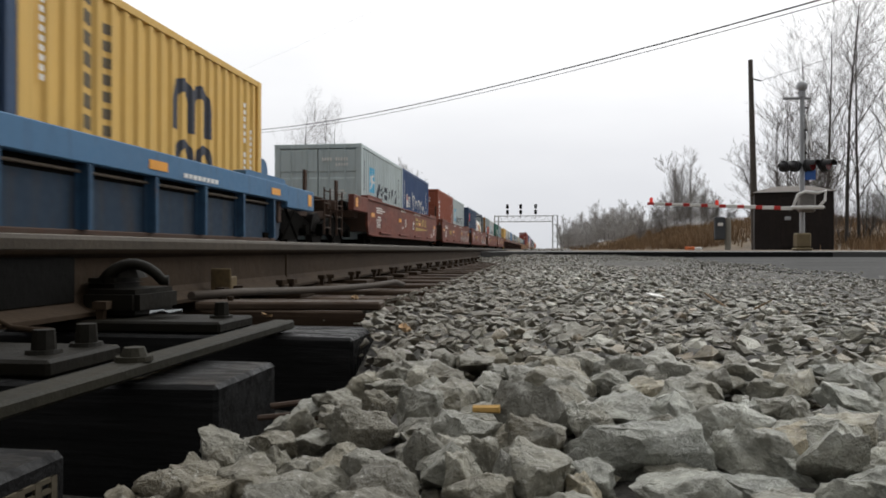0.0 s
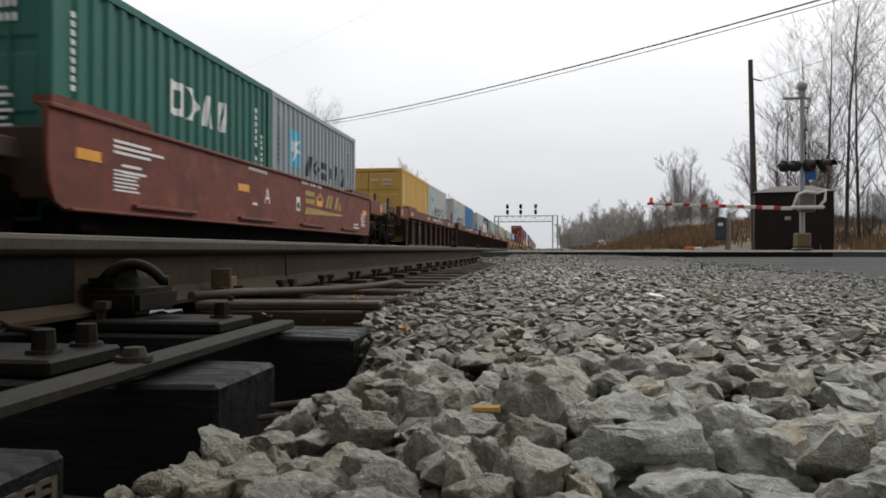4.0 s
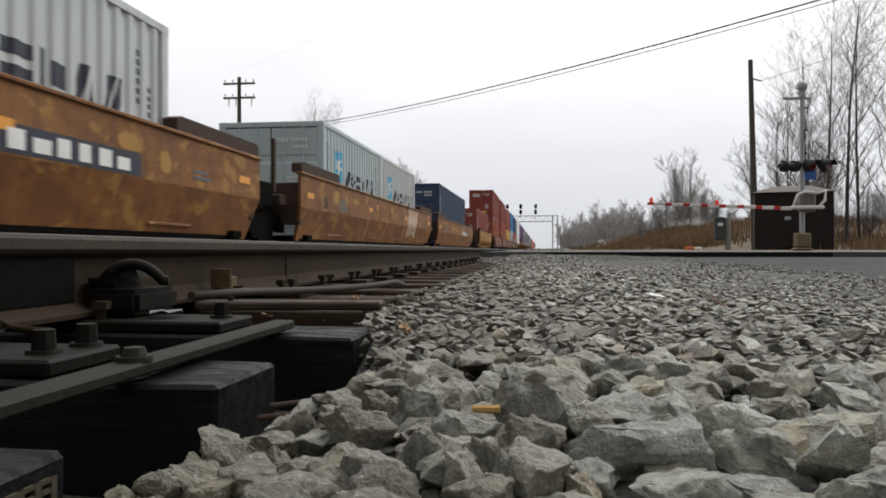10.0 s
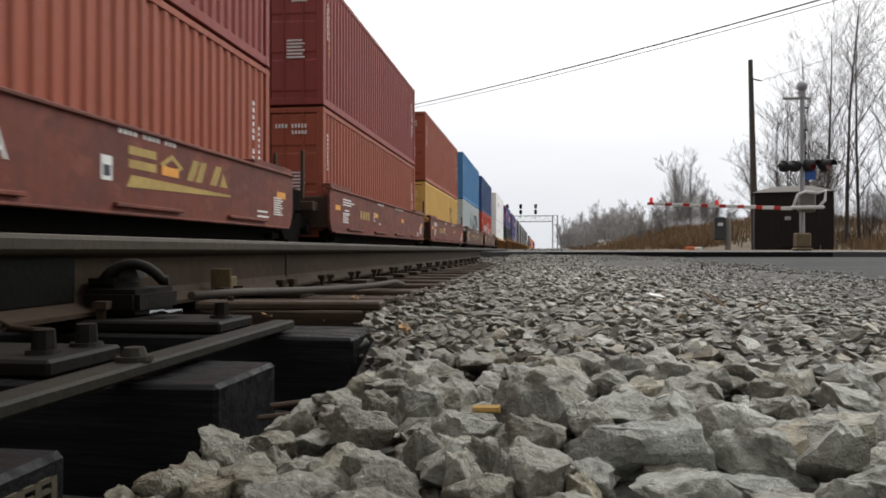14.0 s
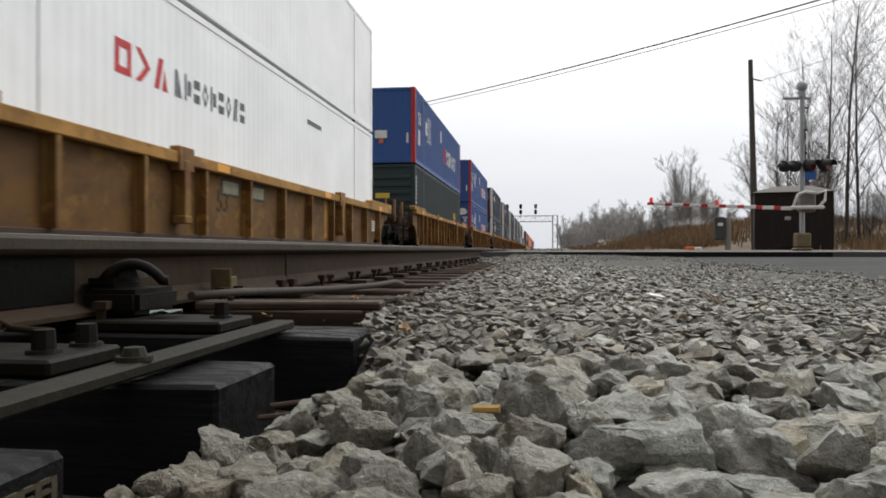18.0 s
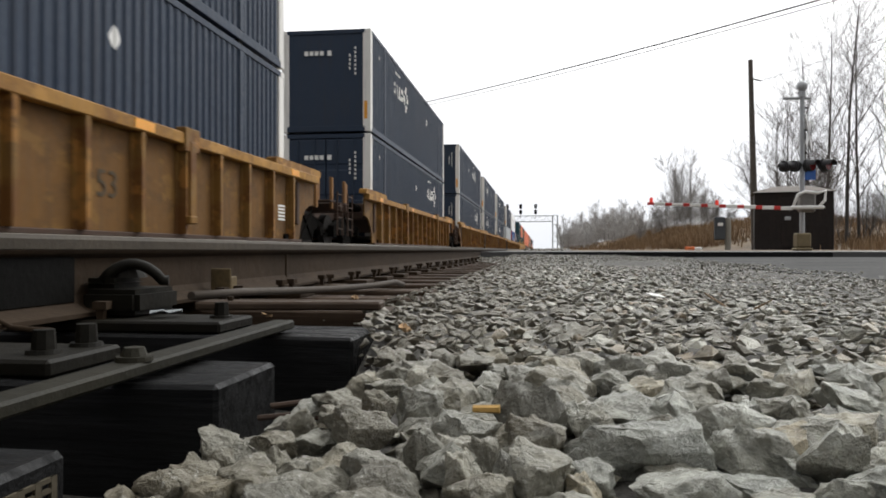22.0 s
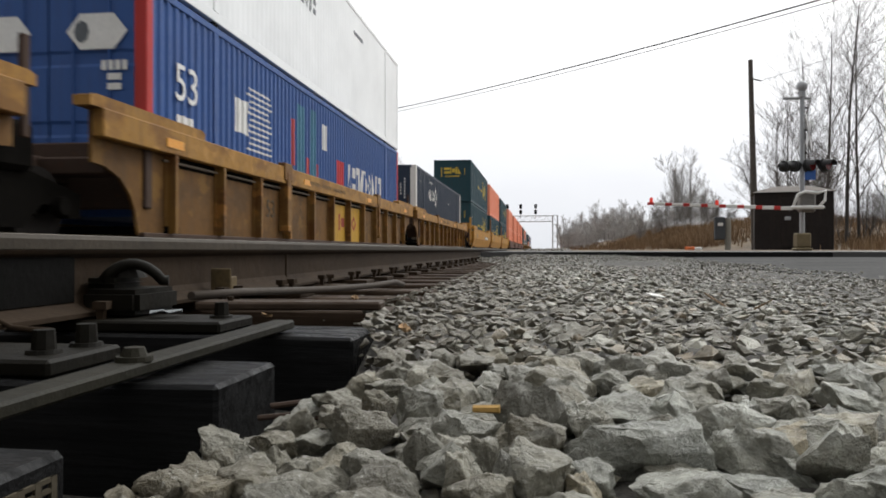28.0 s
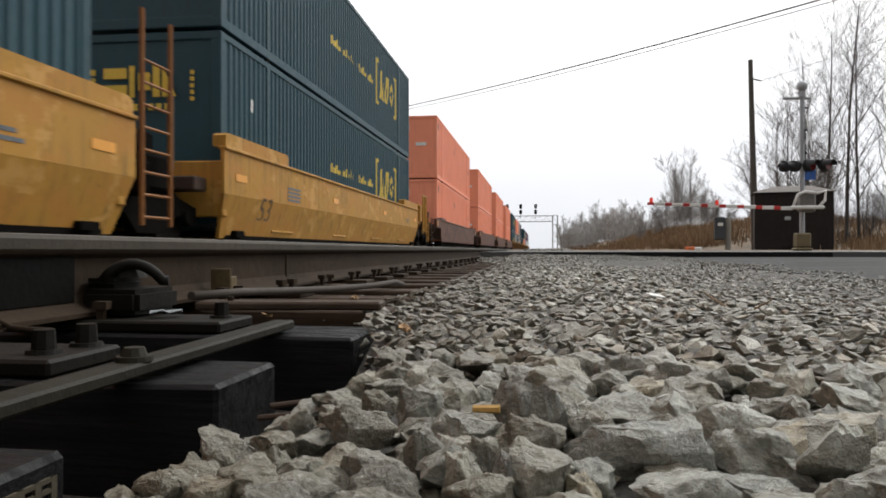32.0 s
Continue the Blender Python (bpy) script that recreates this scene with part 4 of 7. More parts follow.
def blocks(y0, y1, z0, z1, n, x, gap=0.22, seed=0):
    """A line of fine print as joined upright bars."""
    rng = random.Random(seed)
    bm = bmesh.new()
    w = (y1 - y0) / n
    for i in range(n):
        a = y0 + i * w
        box(bm, x, x + 0.006, a, a + w * rng.uniform(0.5, 0.75), z0, z1 - (z1 - z0) * rng.choice((0, 0, 0.25)))
    return bm


def bars(rows, x):
    bm = bmesh.new()
    for y0, y1, z0, z1 in rows:
        box(bm, x, x + 0.005, y0, y1, z0, z1)
    return bm


def put_text(parent, text, size, y, z, x, mat, name="size_mark"):
    key = ("text", text, size, mat.name)
    if key not in CACHE:
        CACHE[key] = lettering(text, size)
        CACHE[key].materials.append(mat)
    ob = part(name, CACHE[key], None, parent)
    ob.matrix_basis = pose(x, y, z, 90, 0, 90)
    return ob


# ---- containers
def corrugated_side(L, z0, z1, period, depth, y0, y1, wide=0.5):
    """Trapezoid corrugation along Y; the outer face is at x = 0."""
    pts = []
    y = y0
    flat, slope = period * wide * 0.62, period * (1 - wide) * 0.38
    inn = period - flat - 2 * slope
    while y < y1 - 1e-6:
        for d, xx in ((0, 0), (flat, 0), (flat + slope, -depth), (flat + slope + inn, -depth)):
            if y + d < y1:
                pts.append((xx, y + d))
        y += period
    pts.append((0 if not pts or pts[-1][0] == 0 else -depth, y1))
    bm = bmesh.new()
    a = [bm.verts.new((x, yy, z0)) for x, yy in pts]
    b = [bm.verts.new((x, yy, z1)) for x, yy in pts]
    for i in range(len(pts) - 1):
        bm.faces.new((a[i], a[i + 1], b[i + 1], b[i]))
    return bm


WIDE = {6.06: 2.438, 12.19: 2.438, 16.15: 2.60}


def container(col, L, ynear, z, H, end="door", posts=None, marks=(), label="", trim=None):
    """A freight container whose end towards the camera is at ynear at time 0. Its own space: end at y = 0, floor at z = 0, centred in x."""
    W = WIDE[L] / 2
    mat = paint(*col)
    post = paint(*posts) if posts else mat
    rail = paint(*trim) if trim else mat
    per = 0.278 if L < 13 else 0.205
    dep = 0.003 if col is C_WHITE else 0.036 if L < 13 else 0.028
    c = thing("shipping_container", pose(TRAIN_X - max(0, W - 1.25), ynear, z), label, "container", "containers on the train")
    MOVING.append((c, TRAIN_X - max(0, W - 1.25), ynear, z))
    RIBS[c.name] = (per, dep)
    key = (L, H, dep)
    for s in (1, -1):
        def side():
            bm = corrugated_side(L, 0.14, H - 0.09, per, dep, 0.16, L - 0.16)
            for v in bm.verts:
                v.co.x += W - 0.012
            return bm if s > 0 else mirrored(bm)
        part("side_wall", cached(("side_wall", s, *key), side, mat), None, c)

        def top_rail():
            bm = bevelled(boxes((W - 0.07, W, 0.1, L - 0.1, H - 0.10, H)), 0.008)
            return bm if s > 0 else mirrored(bm)
        part("top_rail", cached(("top_rail", s, *key), top_rail, rail), None, c)

        def low_rail():
            bm = bevelled(boxes((W - 0.07, W, 0.1, L - 0.1, 0, 0.155)), 0.008)
            return bm if s > 0 else mirrored(bm)
        part("bottom_rail", cached(("bottom_rail", s, *key), low_rail, rail), None, c)
        for e in (0, 1):
            def corner():
                bm = bevelled(boxes((W - 0.16 if posts is not P_WHITE else W - 0.22, W + 0.003, 0, 0.165 if posts is not P_WHITE else 0.26, 0.1, H - 0.1)), 0.012)
                return bm if s > 0 else mirrored(bm)
            p = part("corner_post", cached(("corner_post", s, *key, posts is P_WHITE), corner, post), None, c)
            p.location = (0, e * (L - (0.165 if posts is not P_WHITE else 0.26)), 0)

            if s < 0 and e == 1:
                continue

            def casting():
                bm = bevelled(boxes((W - 0.17, W + 0.006, -0.004, 0.178, -0.002, 0.118)), 0.01)
                return bm if s > 0 else mirrored(bm)
            for zz in (0, H - 0.116):
                p = part("corner_casting", cached(("corner_casting", s, W), casting, post), None, c)
                p.location = (0, e * (L - 0.174), zz)
        if L > 13:
            for yy in (1.98, L - 1.98):
                def band():
                    bm = boxes((W - 0.03, W + 0.004, -0.075, 0.075, 0.155, H - 0.1))
                    return bm if s > 0 else mirrored(bm)
                p = part("lifting_post", cached(("lifting_post", s, *key), band, mat), None, c)
                p.location = (0, yy, 0)
    part("roof", cached(("roof", *key), lambda: boxes((-W + 0.07, W - 0.07, 0.1, L - 0.1, H - 0.06, H - 0.02)), mat), None, c)
    part("floor", cached(("floor", *key), lambda: boxes((-W + 0.07, W - 0.07, 0.05, L - 0.05, 0.08, 0.14)), mat), None, c)
    part("end_wall", cached(("end_wall", *key), lambda: boxes((-W + 0.15, W - 0.15, L - 0.08, L - 0.03, 0.1, H - 0.05)), mat), None, c)
    part("end_header", cached(("end_header", *key), lambda: bevelled(boxes((-W + 0.15, W - 0.15, 0.0, 0.12, H - 0.12, H)), 0.01), rail), None, c)
    part("end_sill", cached(("end_sill20", *key), lambda: bevelled(boxes((-W + 0.15, W - 0.15, 0.0, 0.12, 0.0, 0.16)), 0.01), rail), None, c)
    if end == "door":
        for s in (-1, 1):
            def door():
                step = (H - 0.30) / 3
                front = []
                for q in range(3):
                    z0 = 0.17 + q * step
                    front += [(0.035, z0), (0.035, z0 + 0.12), (0.016, z0 + 0.16), (0.016, z0 + step - 0.05), (0.035, z0 + step - 0.01)]
                bm = extrude_profile([(0.075, 0.165)] + front + [(0.075, H - 0.125)], "x", 0.015, W - 0.165)
                return bm if s > 0 else mirrored(bm)
            d = part("door", cached(("door", s, *key), door, mat), None, c)
            for q in (0.28, 0.72):
                r = part("lock_rod", cached(("lock_rod", H), lambda: tubes(((0, 0, 0.05), (0, 0, H - 0.05), 0.019, 0.019, 6)), mat), None, d)
                r.location = (s * (0.02 + q * (W - 0.2)), 0.005, 0)
    elif end == "hrib":
        part("front_wall", cached(("front_wall", *key), lambda: boxes((-W + 0.15, W - 0.15, 0.05, 0.09, 0.15, H - 0.1)), mat), None, c)
        for q in range(8):
            r = part("stiffener", cached(("stiffener", *key), lambda: bevelled(boxes((-W + 0.17, W - 0.17, 0.0, 0.05, 0, 0.15)), 0.02), mat), None, c)
            r.location = (0, 0, 0.24 + q * (H - 0.5) / 8)
    else:
        part("front_wall", cached(("front_plain", *key), lambda: bevelled(boxes((-W + 0.15, W - 0.15, 0.03, 0.09, 0.15, H - 0.1)), 0.01), mat), None, c)
    if z > 2:
        for sx in (1, -1):
            for yy in (0.09, L - 0.09) if L < 13 else (2.0, L - 2.0):
                p = part("twist_lock", cached(("twist_lock",), lambda: bevelled(boxes((-0.07, 0.07, -0.08, 0.08, -0.072, 0.0)), 0.01), TRUCK), None, c)
                p.location = (sx * (W - 0.085), yy, 0)
    for m in marks:
        m(c, W, L, H)
    return c


def mark_blocks(y0, y1, z0, z1, n, mat, seed=0, name="brand_mark", gap=0.34):
    return lambda c, W, L, H: shape_row(c, name, y0, y1, z0, z1, n, W, mat, seed, "", gap, RIBS[c.name])


def mark_bars(rows, mat, name="printed_line"):
    return lambda c, W, L, H: tagged(part(name, decal([[(a, z0), (b, z0), (b, z1), (a, z1)] for a, b, z0, z1 in rows], W, RIBS[c.name]), mat, c), kind="stuff")


def end_bars(rows, mat, name="printed_line"):
    """Lettering bars on the end wall: rows of x0, x1, z0, z1."""
    def f(c, W, L, H):
        if name != "printed_line":
            for i, (x0, x1, z0, z1) in enumerate(rows):
                if name == "brand_mark":
                    bm = bmesh.new()
                    for p in SHAPES[(2 + 3 * i) % len(SHAPES)]:
                        bm.faces.new([bm.verts.new((x0 + u * (x1 - x0), -0.012, z0 + v * (z1 - z0))) for u, v in p])
                    part(name, bm, mat, c)
                else:
                    part(name, boxes((x0, x1, -0.012, -0.004, z0, z1)), mat, c)
            return
        bm = bmesh.new()
        for x0, x1, z0, z1 in rows:
            box(bm, x0, x1, -0.012, -0.004, z0, z1)
        tagged(part(name, bm, mat, c), kind="stuff")
    return f


def mark_shape(pts, mat, name="brand_emblem", lift=0.004):
    """A painted emblem on the side, outline of (y, z)."""
    def f(c, W, L, H):
        part(name, decal([pts], W, RIBS[c.name], lift), mat, c)
    return f


def mark_pieces(polys, mat, name="brand_emblem"):
    """A painted emblem made of several convex pieces."""
    return lambda c, W, L, H: part(name, decal(polys, W, RIBS[c.name]), mat, c)


def arch(y0, y1, z0, z1, t):
    """Pieces of an upright arch with a stroke of width t."""
    r, c = (y1 - y0) / 2, (y0 + y1) / 2
    ring = [(c - rr * math.cos(math.pi * i / 6), z1 - r + rr * math.sin(math.pi * i / 6)) for rr in (r, r - t) for i in range(7)]
    out = [(ring[i], ring[i + 1], ring[i + 8], ring[i + 7]) for i in range(6)]
    if z1 - r > z0:
        out += [((y0, z0), (y0 + t, z0), (y0 + t, z1 - r), (y0, z1 - r)), ((y1 - t, z0), (y1, z0), (y1, z1 - r), (y1 - t, z1 - r))]
    return out


def wedges(pts, cy, cz):
    """A star's outline as triangles round its middle."""
    return [(p, q, (cy, cz)) for p, q in zip(pts, pts[1:] + pts[:1])]


def mark_text(text, size, y, z, mat):
    return lambda c, W, L, H: put_text(c, text, size, y, z, W + 0.004, mat)


def star(cy, cz, r0, r1, n=7):
    return [(cy + (r0 if i % 2 else r1) * math.sin(math.pi * i / n), cz + (r0 if i % 2 else r1) * math.cos(math.pi * i / n)) for i in range(2 * n)]


def square(cy, cz, a, b):
    return [(cy - a, cz - b), (cy + a, cz - b), (cy + a, cz + b), (cy - a, cz + b)]


PALEBLUE = plain("sky_blue_emblem", (0.11, 0.42, 0.62), 0.6)
ORANGEMARK = plain("orange_panel", (0.62, 0.14, 0.03), 0.6)
BLUEMARK = plain("navy_panel", (0.02, 0.035, 0.14), 0.6)
REDMARK = plain("red_lettering", (0.50, 0.03, 0.035), 0.6)
DULLGOLD = plain("faded_gold_lettering", (0.36, 0.25, 0.075), 0.7, 0.0, 12, 0.35)
TEALMARK = plain("greyed_lettering", (0.10, 0.11, 0.12), 0.6)

C_GREY = ("pale_grey_container_paint", (0.56, 0.585, 0.575), 0.22, 0.55, 0.25)
C_TEAL = ("pale_teal_container_paint", (0.49, 0.56, 0.565), 0.25, 0.55, 0.28)
C_SLATE = ("slate_grey_container_paint", (0.31, 0.36, 0.37), 0.3, 0.55, 0.4)
C_YELLOW = ("mustard_container_paint", (0.68, 0.43, 0.125), 0.25, 0.55, 0.22)
C_BLUE = ("mid_blue_container_paint", (0.06, 0.22, 0.46), 0.3, 0.5, 0.35)
C_DKBLUE = ("dark_blue_container_paint", (0.032, 0.075, 0.19), 0.3, 0.5, 0.4)
C_INK = ("blue_black_container_paint", (0.042, 0.072, 0.13), 0.25, 0.5, 0.4)
C_RUSTRED = ("rust_red_container_paint", (0.29, 0.082, 0.046), 0.35, 0.55, 0.4)
C_MAROON = ("maroon_container_paint", (0.265, 0.062, 0.052), 0.2, 0.5, 0.35)
C_BRICK = ("brick_red_container_paint", (0.33, 0.090, 0.052), 0.25, 0.5, 0.35)
C_GREEN = ("green_container_paint", (0.03, 0.135, 0.105), 0.25, 0.5, 0.35)
C_TOMATO = ("tomato_red_container_paint", (0.46, 0.055, 0.028), 0.2, 0.45, 0.3)
C_WHITE = ("white_container_paint", (0.92, 0.93, 0.93), 0.04, 0.4, 0.04)
C_UMAX = ("navy_container_paint", (0.022, 0.035, 0.060), 0.12, 0.45, 0.3)
C_BLACKISH = ("dark_green_black_container_paint", (0.028, 0.045, 0.045), 0.15, 0.5, 0.35)
C_PINE = ("deep_teal_container_paint", (0.020, 0.062, 0.080), 0.15, 0.5, 0.35)
C_ROYAL = ("royal_blue_container_paint", (0.038, 0.098, 0.29), 0.2, 0.45, 0.35)
C_ORANGE = ("coral_orange_container_paint", (0.90, 0.315, 0.19), 0.12, 0.5, 0.16)
C_STEEL = ("bare_grey_domestic_container_paint", (0.52, 0.55, 0.57), 0.15, 0.45, 0.3)
P_WHITE = ("white_post_paint", (0.74, 0.72, 0.68), 0.4, 0.5, 0.3)
P_RED = ("red_post_paint", (0.45, 0.04, 0.035), 0.2, 0.5, 0.3)

Z1 = 0.26


def line_brand(c, W, L, H):
    """Pale shipping-line livery: blue square with a white star, a row of dark upright shapes."""
    part("brand_panel", decal([square(1.35, H * 0.66, 0.36, 0.36)], W, RIBS[c.name], 0.003), PALEBLUE, c, "sky-blue square emblem")
    part("brand_star", decal(wedges(star(1.35, H * 0.66, 0.12, 0.32), 1.35, H * 0.66), W, RIBS[c.name], 0.006), WHITE, c, "white star emblem")
    shape_row(c, "brand_mark", 2.0, 5.15, H * 0.48, H * 0.65, 6, W, BLACKMARK, 4, "dark upright brand shape", 0.30, RIBS[c.name])


def umax(y, z=1.75):
    """White row of shapes and a ring-like emblem."""
    def f(c, W, L, H):
        shape_row(c, "brand_mark", y - 0.1, y + 1.60, z + 0.02, z + 0.48, 4, W, WHITE, 3, "", 0.34, RIBS[c.name])
        ring = [[(y + 2.08 + r * math.sin(math.pi * i / 8), z + 0.25 + r * math.cos(math.pi * i / 8)) for i in range(16)] for r in (0.36, 0.20)]
        part("brand_emblem", decal([(ring[0][i], ring[0][(i + 1) % 16], ring[1][(i + 1) % 16], ring[1][i]) for i in range(16) if i % 4 != 1] + [square(y + 2.08 + 0.36 * a, z + 0.25 + 0.36 * b, 0.09, 0.09) for a, b in ((0, 1), (1, 0), (0, -1), (-1, 0))], W, RIBS[c.name]), WHITE, c)
    return f


def script_mark(y0, y1, z):
    """A flowing white brand stroke: joined loops of changing height, no letters."""
    def f(c, W, L, H):
        bm = bmesh.new()
        n = 90
        pts = []
        for k in range(n + 1):
            u = k / n
            a = u * 2 * math.pi * 5.5
            hgt = 0.14 + 0.24 * (0.5 + 0.5 * math.cos(u * 9.5)) * (1 - 0.5 * u)
            pts.append((W + 0.004, y0 + (y1 - y0) * u + 0.13 * math.sin(a), z + hgt * math.cos(a + 0.6) - 0.28 * u))
        sweep(bm, pts, 0.030, 5)
        for v in bm.verts:
            v.co.x = W + 0.002 + (v.co.x - W) * 0.15
        part("brand_stroke", bm, WHITE, c, "flowing white brand stroke")
    return f


def diamond(y, z, r=0.14):
    return mark_pieces(wedges([(y - r * 0.75, z), (y, z - r), (y + r * 0.75, z), (y, z + r)], y, z), WHITE, "placard")


def codes(L, H, mat=WHITE):
    """Small printed lines near both ends: a row of short bars, a stack of lines, a column down the near end."""
    def f(c, W, Lc, Hc):
        def make():
            bm = bmesh.new()
            for y0, y1, z0, z1 in [(L - 0.78, L - 0.71, H * 0.34 + 0.115 * q, H * 0.34 + 0.075 + 0.115 * q) for q in range(11) if q != 4] + [(L - 0.52, L - 0.46, H * 0.40 + 0.10 * q, H * 0.40 + 0.06 + 0.10 * q) for q in range(7)] + [(0.30, 0.36, H * 0.52 + 0.095 * q, H * 0.52 + 0.06 + 0.095 * q) for q in range(9)]:
                box(bm, W + 0.001, W + 0.006, y0, y1, z0, z1)
            return bm
        tagged(part("printed_line", cached(("printed_line", L, H), make, mat), None, c), kind="stuff")
    return f


def end_codes(H, mat=WHITE):
    rows = [(0.12 + 0.075 * q, 0.165 + 0.075 * q, H - 0.46, H - 0.37) for q in range(10) if q != 4] + [(0.5 + 0.075 * q, 0.545 + 0.075 * q, H - 0.60, H - 0.52) for q in range(5)]
    rows += [(0.38, 0.80 - 0.06 * (q % 2), H * 0.36 + 0.075 * q, H * 0.36 + 0.035 + 0.075 * q) for q in range(6)]
    return end_bars(rows, mat)


def box20(col, y, marks=(), label="", end="door", posts=None):
    return container(col, 6.06, y, Z1, 2.59, end, posts, (*marks, end_codes(2.59)), label)


LINE20 = dict(marks=(line_brand, codes(6.06, 2.59, BLACKMARK)), label="pale grey corrugated steel container with a blue square emblem")


def tank20(y):
    """Tank container: white cylinder in an open steel frame."""
    c = thing("tank_container", pose(TRAIN_X, y, Z1), "white tank container in a dark open steel frame", "tank container", "containers on the train")
    MOVING.append((c, TRAIN_X, y, Z1))
    W, L, H = 1.219, 6.06, 2.59
    fr = paint("dark_blue_frame_paint", (0.03, 0.045, 0.075), 0.35, 0.5, 0.4)
    wt = paint("white_tank_paint", (0.74, 0.73, 0.67), 0.15, 0.45, 0.22)
    for sx in (1, -1):
        for yy in (0.08, L - 0.08):
            part("corner_post", bevelled(boxes((sx * W - 0.08, sx * W + 0.08 if sx < 0 else sx * W, yy - 0.08, yy + 0.08, 0, H)), 0.01), fr, c)
        for zz in (0.08, H - 0.08):
            part("side_rail", boxes((sx * W - 0.05, sx * W + (0.0 if sx > 0 else 0.05), 0.1, L - 0.1, zz - 0.06, zz + 0.06)), fr, c)
    for yy in (0.07, L - 0.07):
        for zz in (0.08, H - 0.08):
            part("end_rail", boxes((-W, W, yy - 0.05, yy + 0.05, zz - 0.06, zz + 0.06)), fr, c)
        part("diagonal_brace", tubes(((-W + 0.08, yy, 0.1), (0.1, yy, 0.9), 0.05, 0.05, 6), ((W - 0.08, yy, 0.1), (-0.1, yy, 0.9), 0.05, 0.05, 6)), fr, c)
    for yy in (1.6, 3.1, 4.6):
        part("walkway_slat", boxes((-W, W, yy - 0.12, yy + 0.12, H - 0.07, H - 0.03)), GALV, c)
    bm = bmesh.new()
    prev = None
    seg = 48
    for yy, r in ((0.20, 0.02), (0.22, 0.50), (0.32, 0.92), (0.50, 1.12), (0.70, 1.18), (L - 0.70, 1.18), (L - 0.50, 1.12), (L - 0.32, 0.92), (L - 0.22, 0.50), (L - 0.20, 0.02)):
        ring = [bm.verts.new((r * math.cos(2 * math.pi * i / seg), yy, 1.30 + r * math.sin(2 * math.pi * i / seg))) for i in range(seg)]
        if prev:
            for i in range(seg):
                f = bm.faces.new((prev[i], prev[(i + 1) % seg], ring[(i + 1) % seg], ring[i]))
                f.smooth = True
        prev = ring
    bmesh.ops.recalc_face_normals(bm, faces=bm.faces[:])
    part("tank", bm, wt, c, "white cylindrical tank")
    # brand shapes that follow the shell near its widest line
    def wrapped(polys, lift):
        bm = bmesh.new()
        for p in polys:
            bm.faces.new([bm.verts.new((0, yy, z)) for yy, z in p])
        for k in range(9):
            bmesh.ops.bisect_plane(bm, geom=bm.verts[:] + bm.edges[:] + bm.faces[:], plane_co=(0, 0, 1.0003 + 0.12 * k), plane_no=(0, 0, 1))
        for v in bm.verts:
            v.co.x = math.sqrt(max(0.01, 1.18 ** 2 - (v.co.z - 1.30) ** 2)) + lift
        return bm
    part("brand_emblem", wrapped([((2.15, 1.15), (2.45, 1.15), (2.30, 1.45), (2.50, 1.82), (2.15, 1.82)), ((2.62, 1.15), (2.85, 1.15), (2.85, 1.82), (2.74, 1.82), (2.52, 1.45))], 0.006), REDMARK, c, "red emblem split by a white stroke")
    part("brand_panel", wrapped([((2.98, 1.15), (4.45, 1.15), (4.45, 1.72), (2.98, 1.72))], 0.006), YELLOWMARK, c, "yellow panel")
    for q in range(5):
        part("brand_mark", wrapped([[(3.06 + 0.27 * q + 0.22 * u, 1.24 + 0.40 * w) for u, w in p] for p in SHAPES[(3 * q + 2) % 8]], 0.010), BLACKMARK, c)
    part("stain", wrapped([((0.95, 1.62), (1.35, 1.50), (1.25, 1.80)), ((1.25, 1.55), (1.7, 1.42), (1.5, 1.66))], 0.006), plain("greyed_tank_stain", (0.36, 0.36, 0.33), 0.7), c)
    return c


def twenties(kind, y1, y2, first, second, fc, bc, well=12.19, **kw):
    """A unit with two short containers end to end."""
    yc = (y1 + y2 + 6.06) / 2
    well_car(kind, yc, well, fc, bc, **kw)
    for (f, a), y in ((first, y1), (second, y2)):
        f(y, **a)


def g20(col=C_GREY):
    return (lambda y, **a: box20(col, y, **a), LINE20)


def p20(col, label, marks=(), end="door", posts=None):
    return (lambda y, **a: box20(col, y, **a), dict(marks=(*marks, codes(6.06, 2.59)), label=label, end=end, posts=posts))


T20 = (lambda y: tank20(y), {})

OFF = -0.62          # from train measure to the ground plan


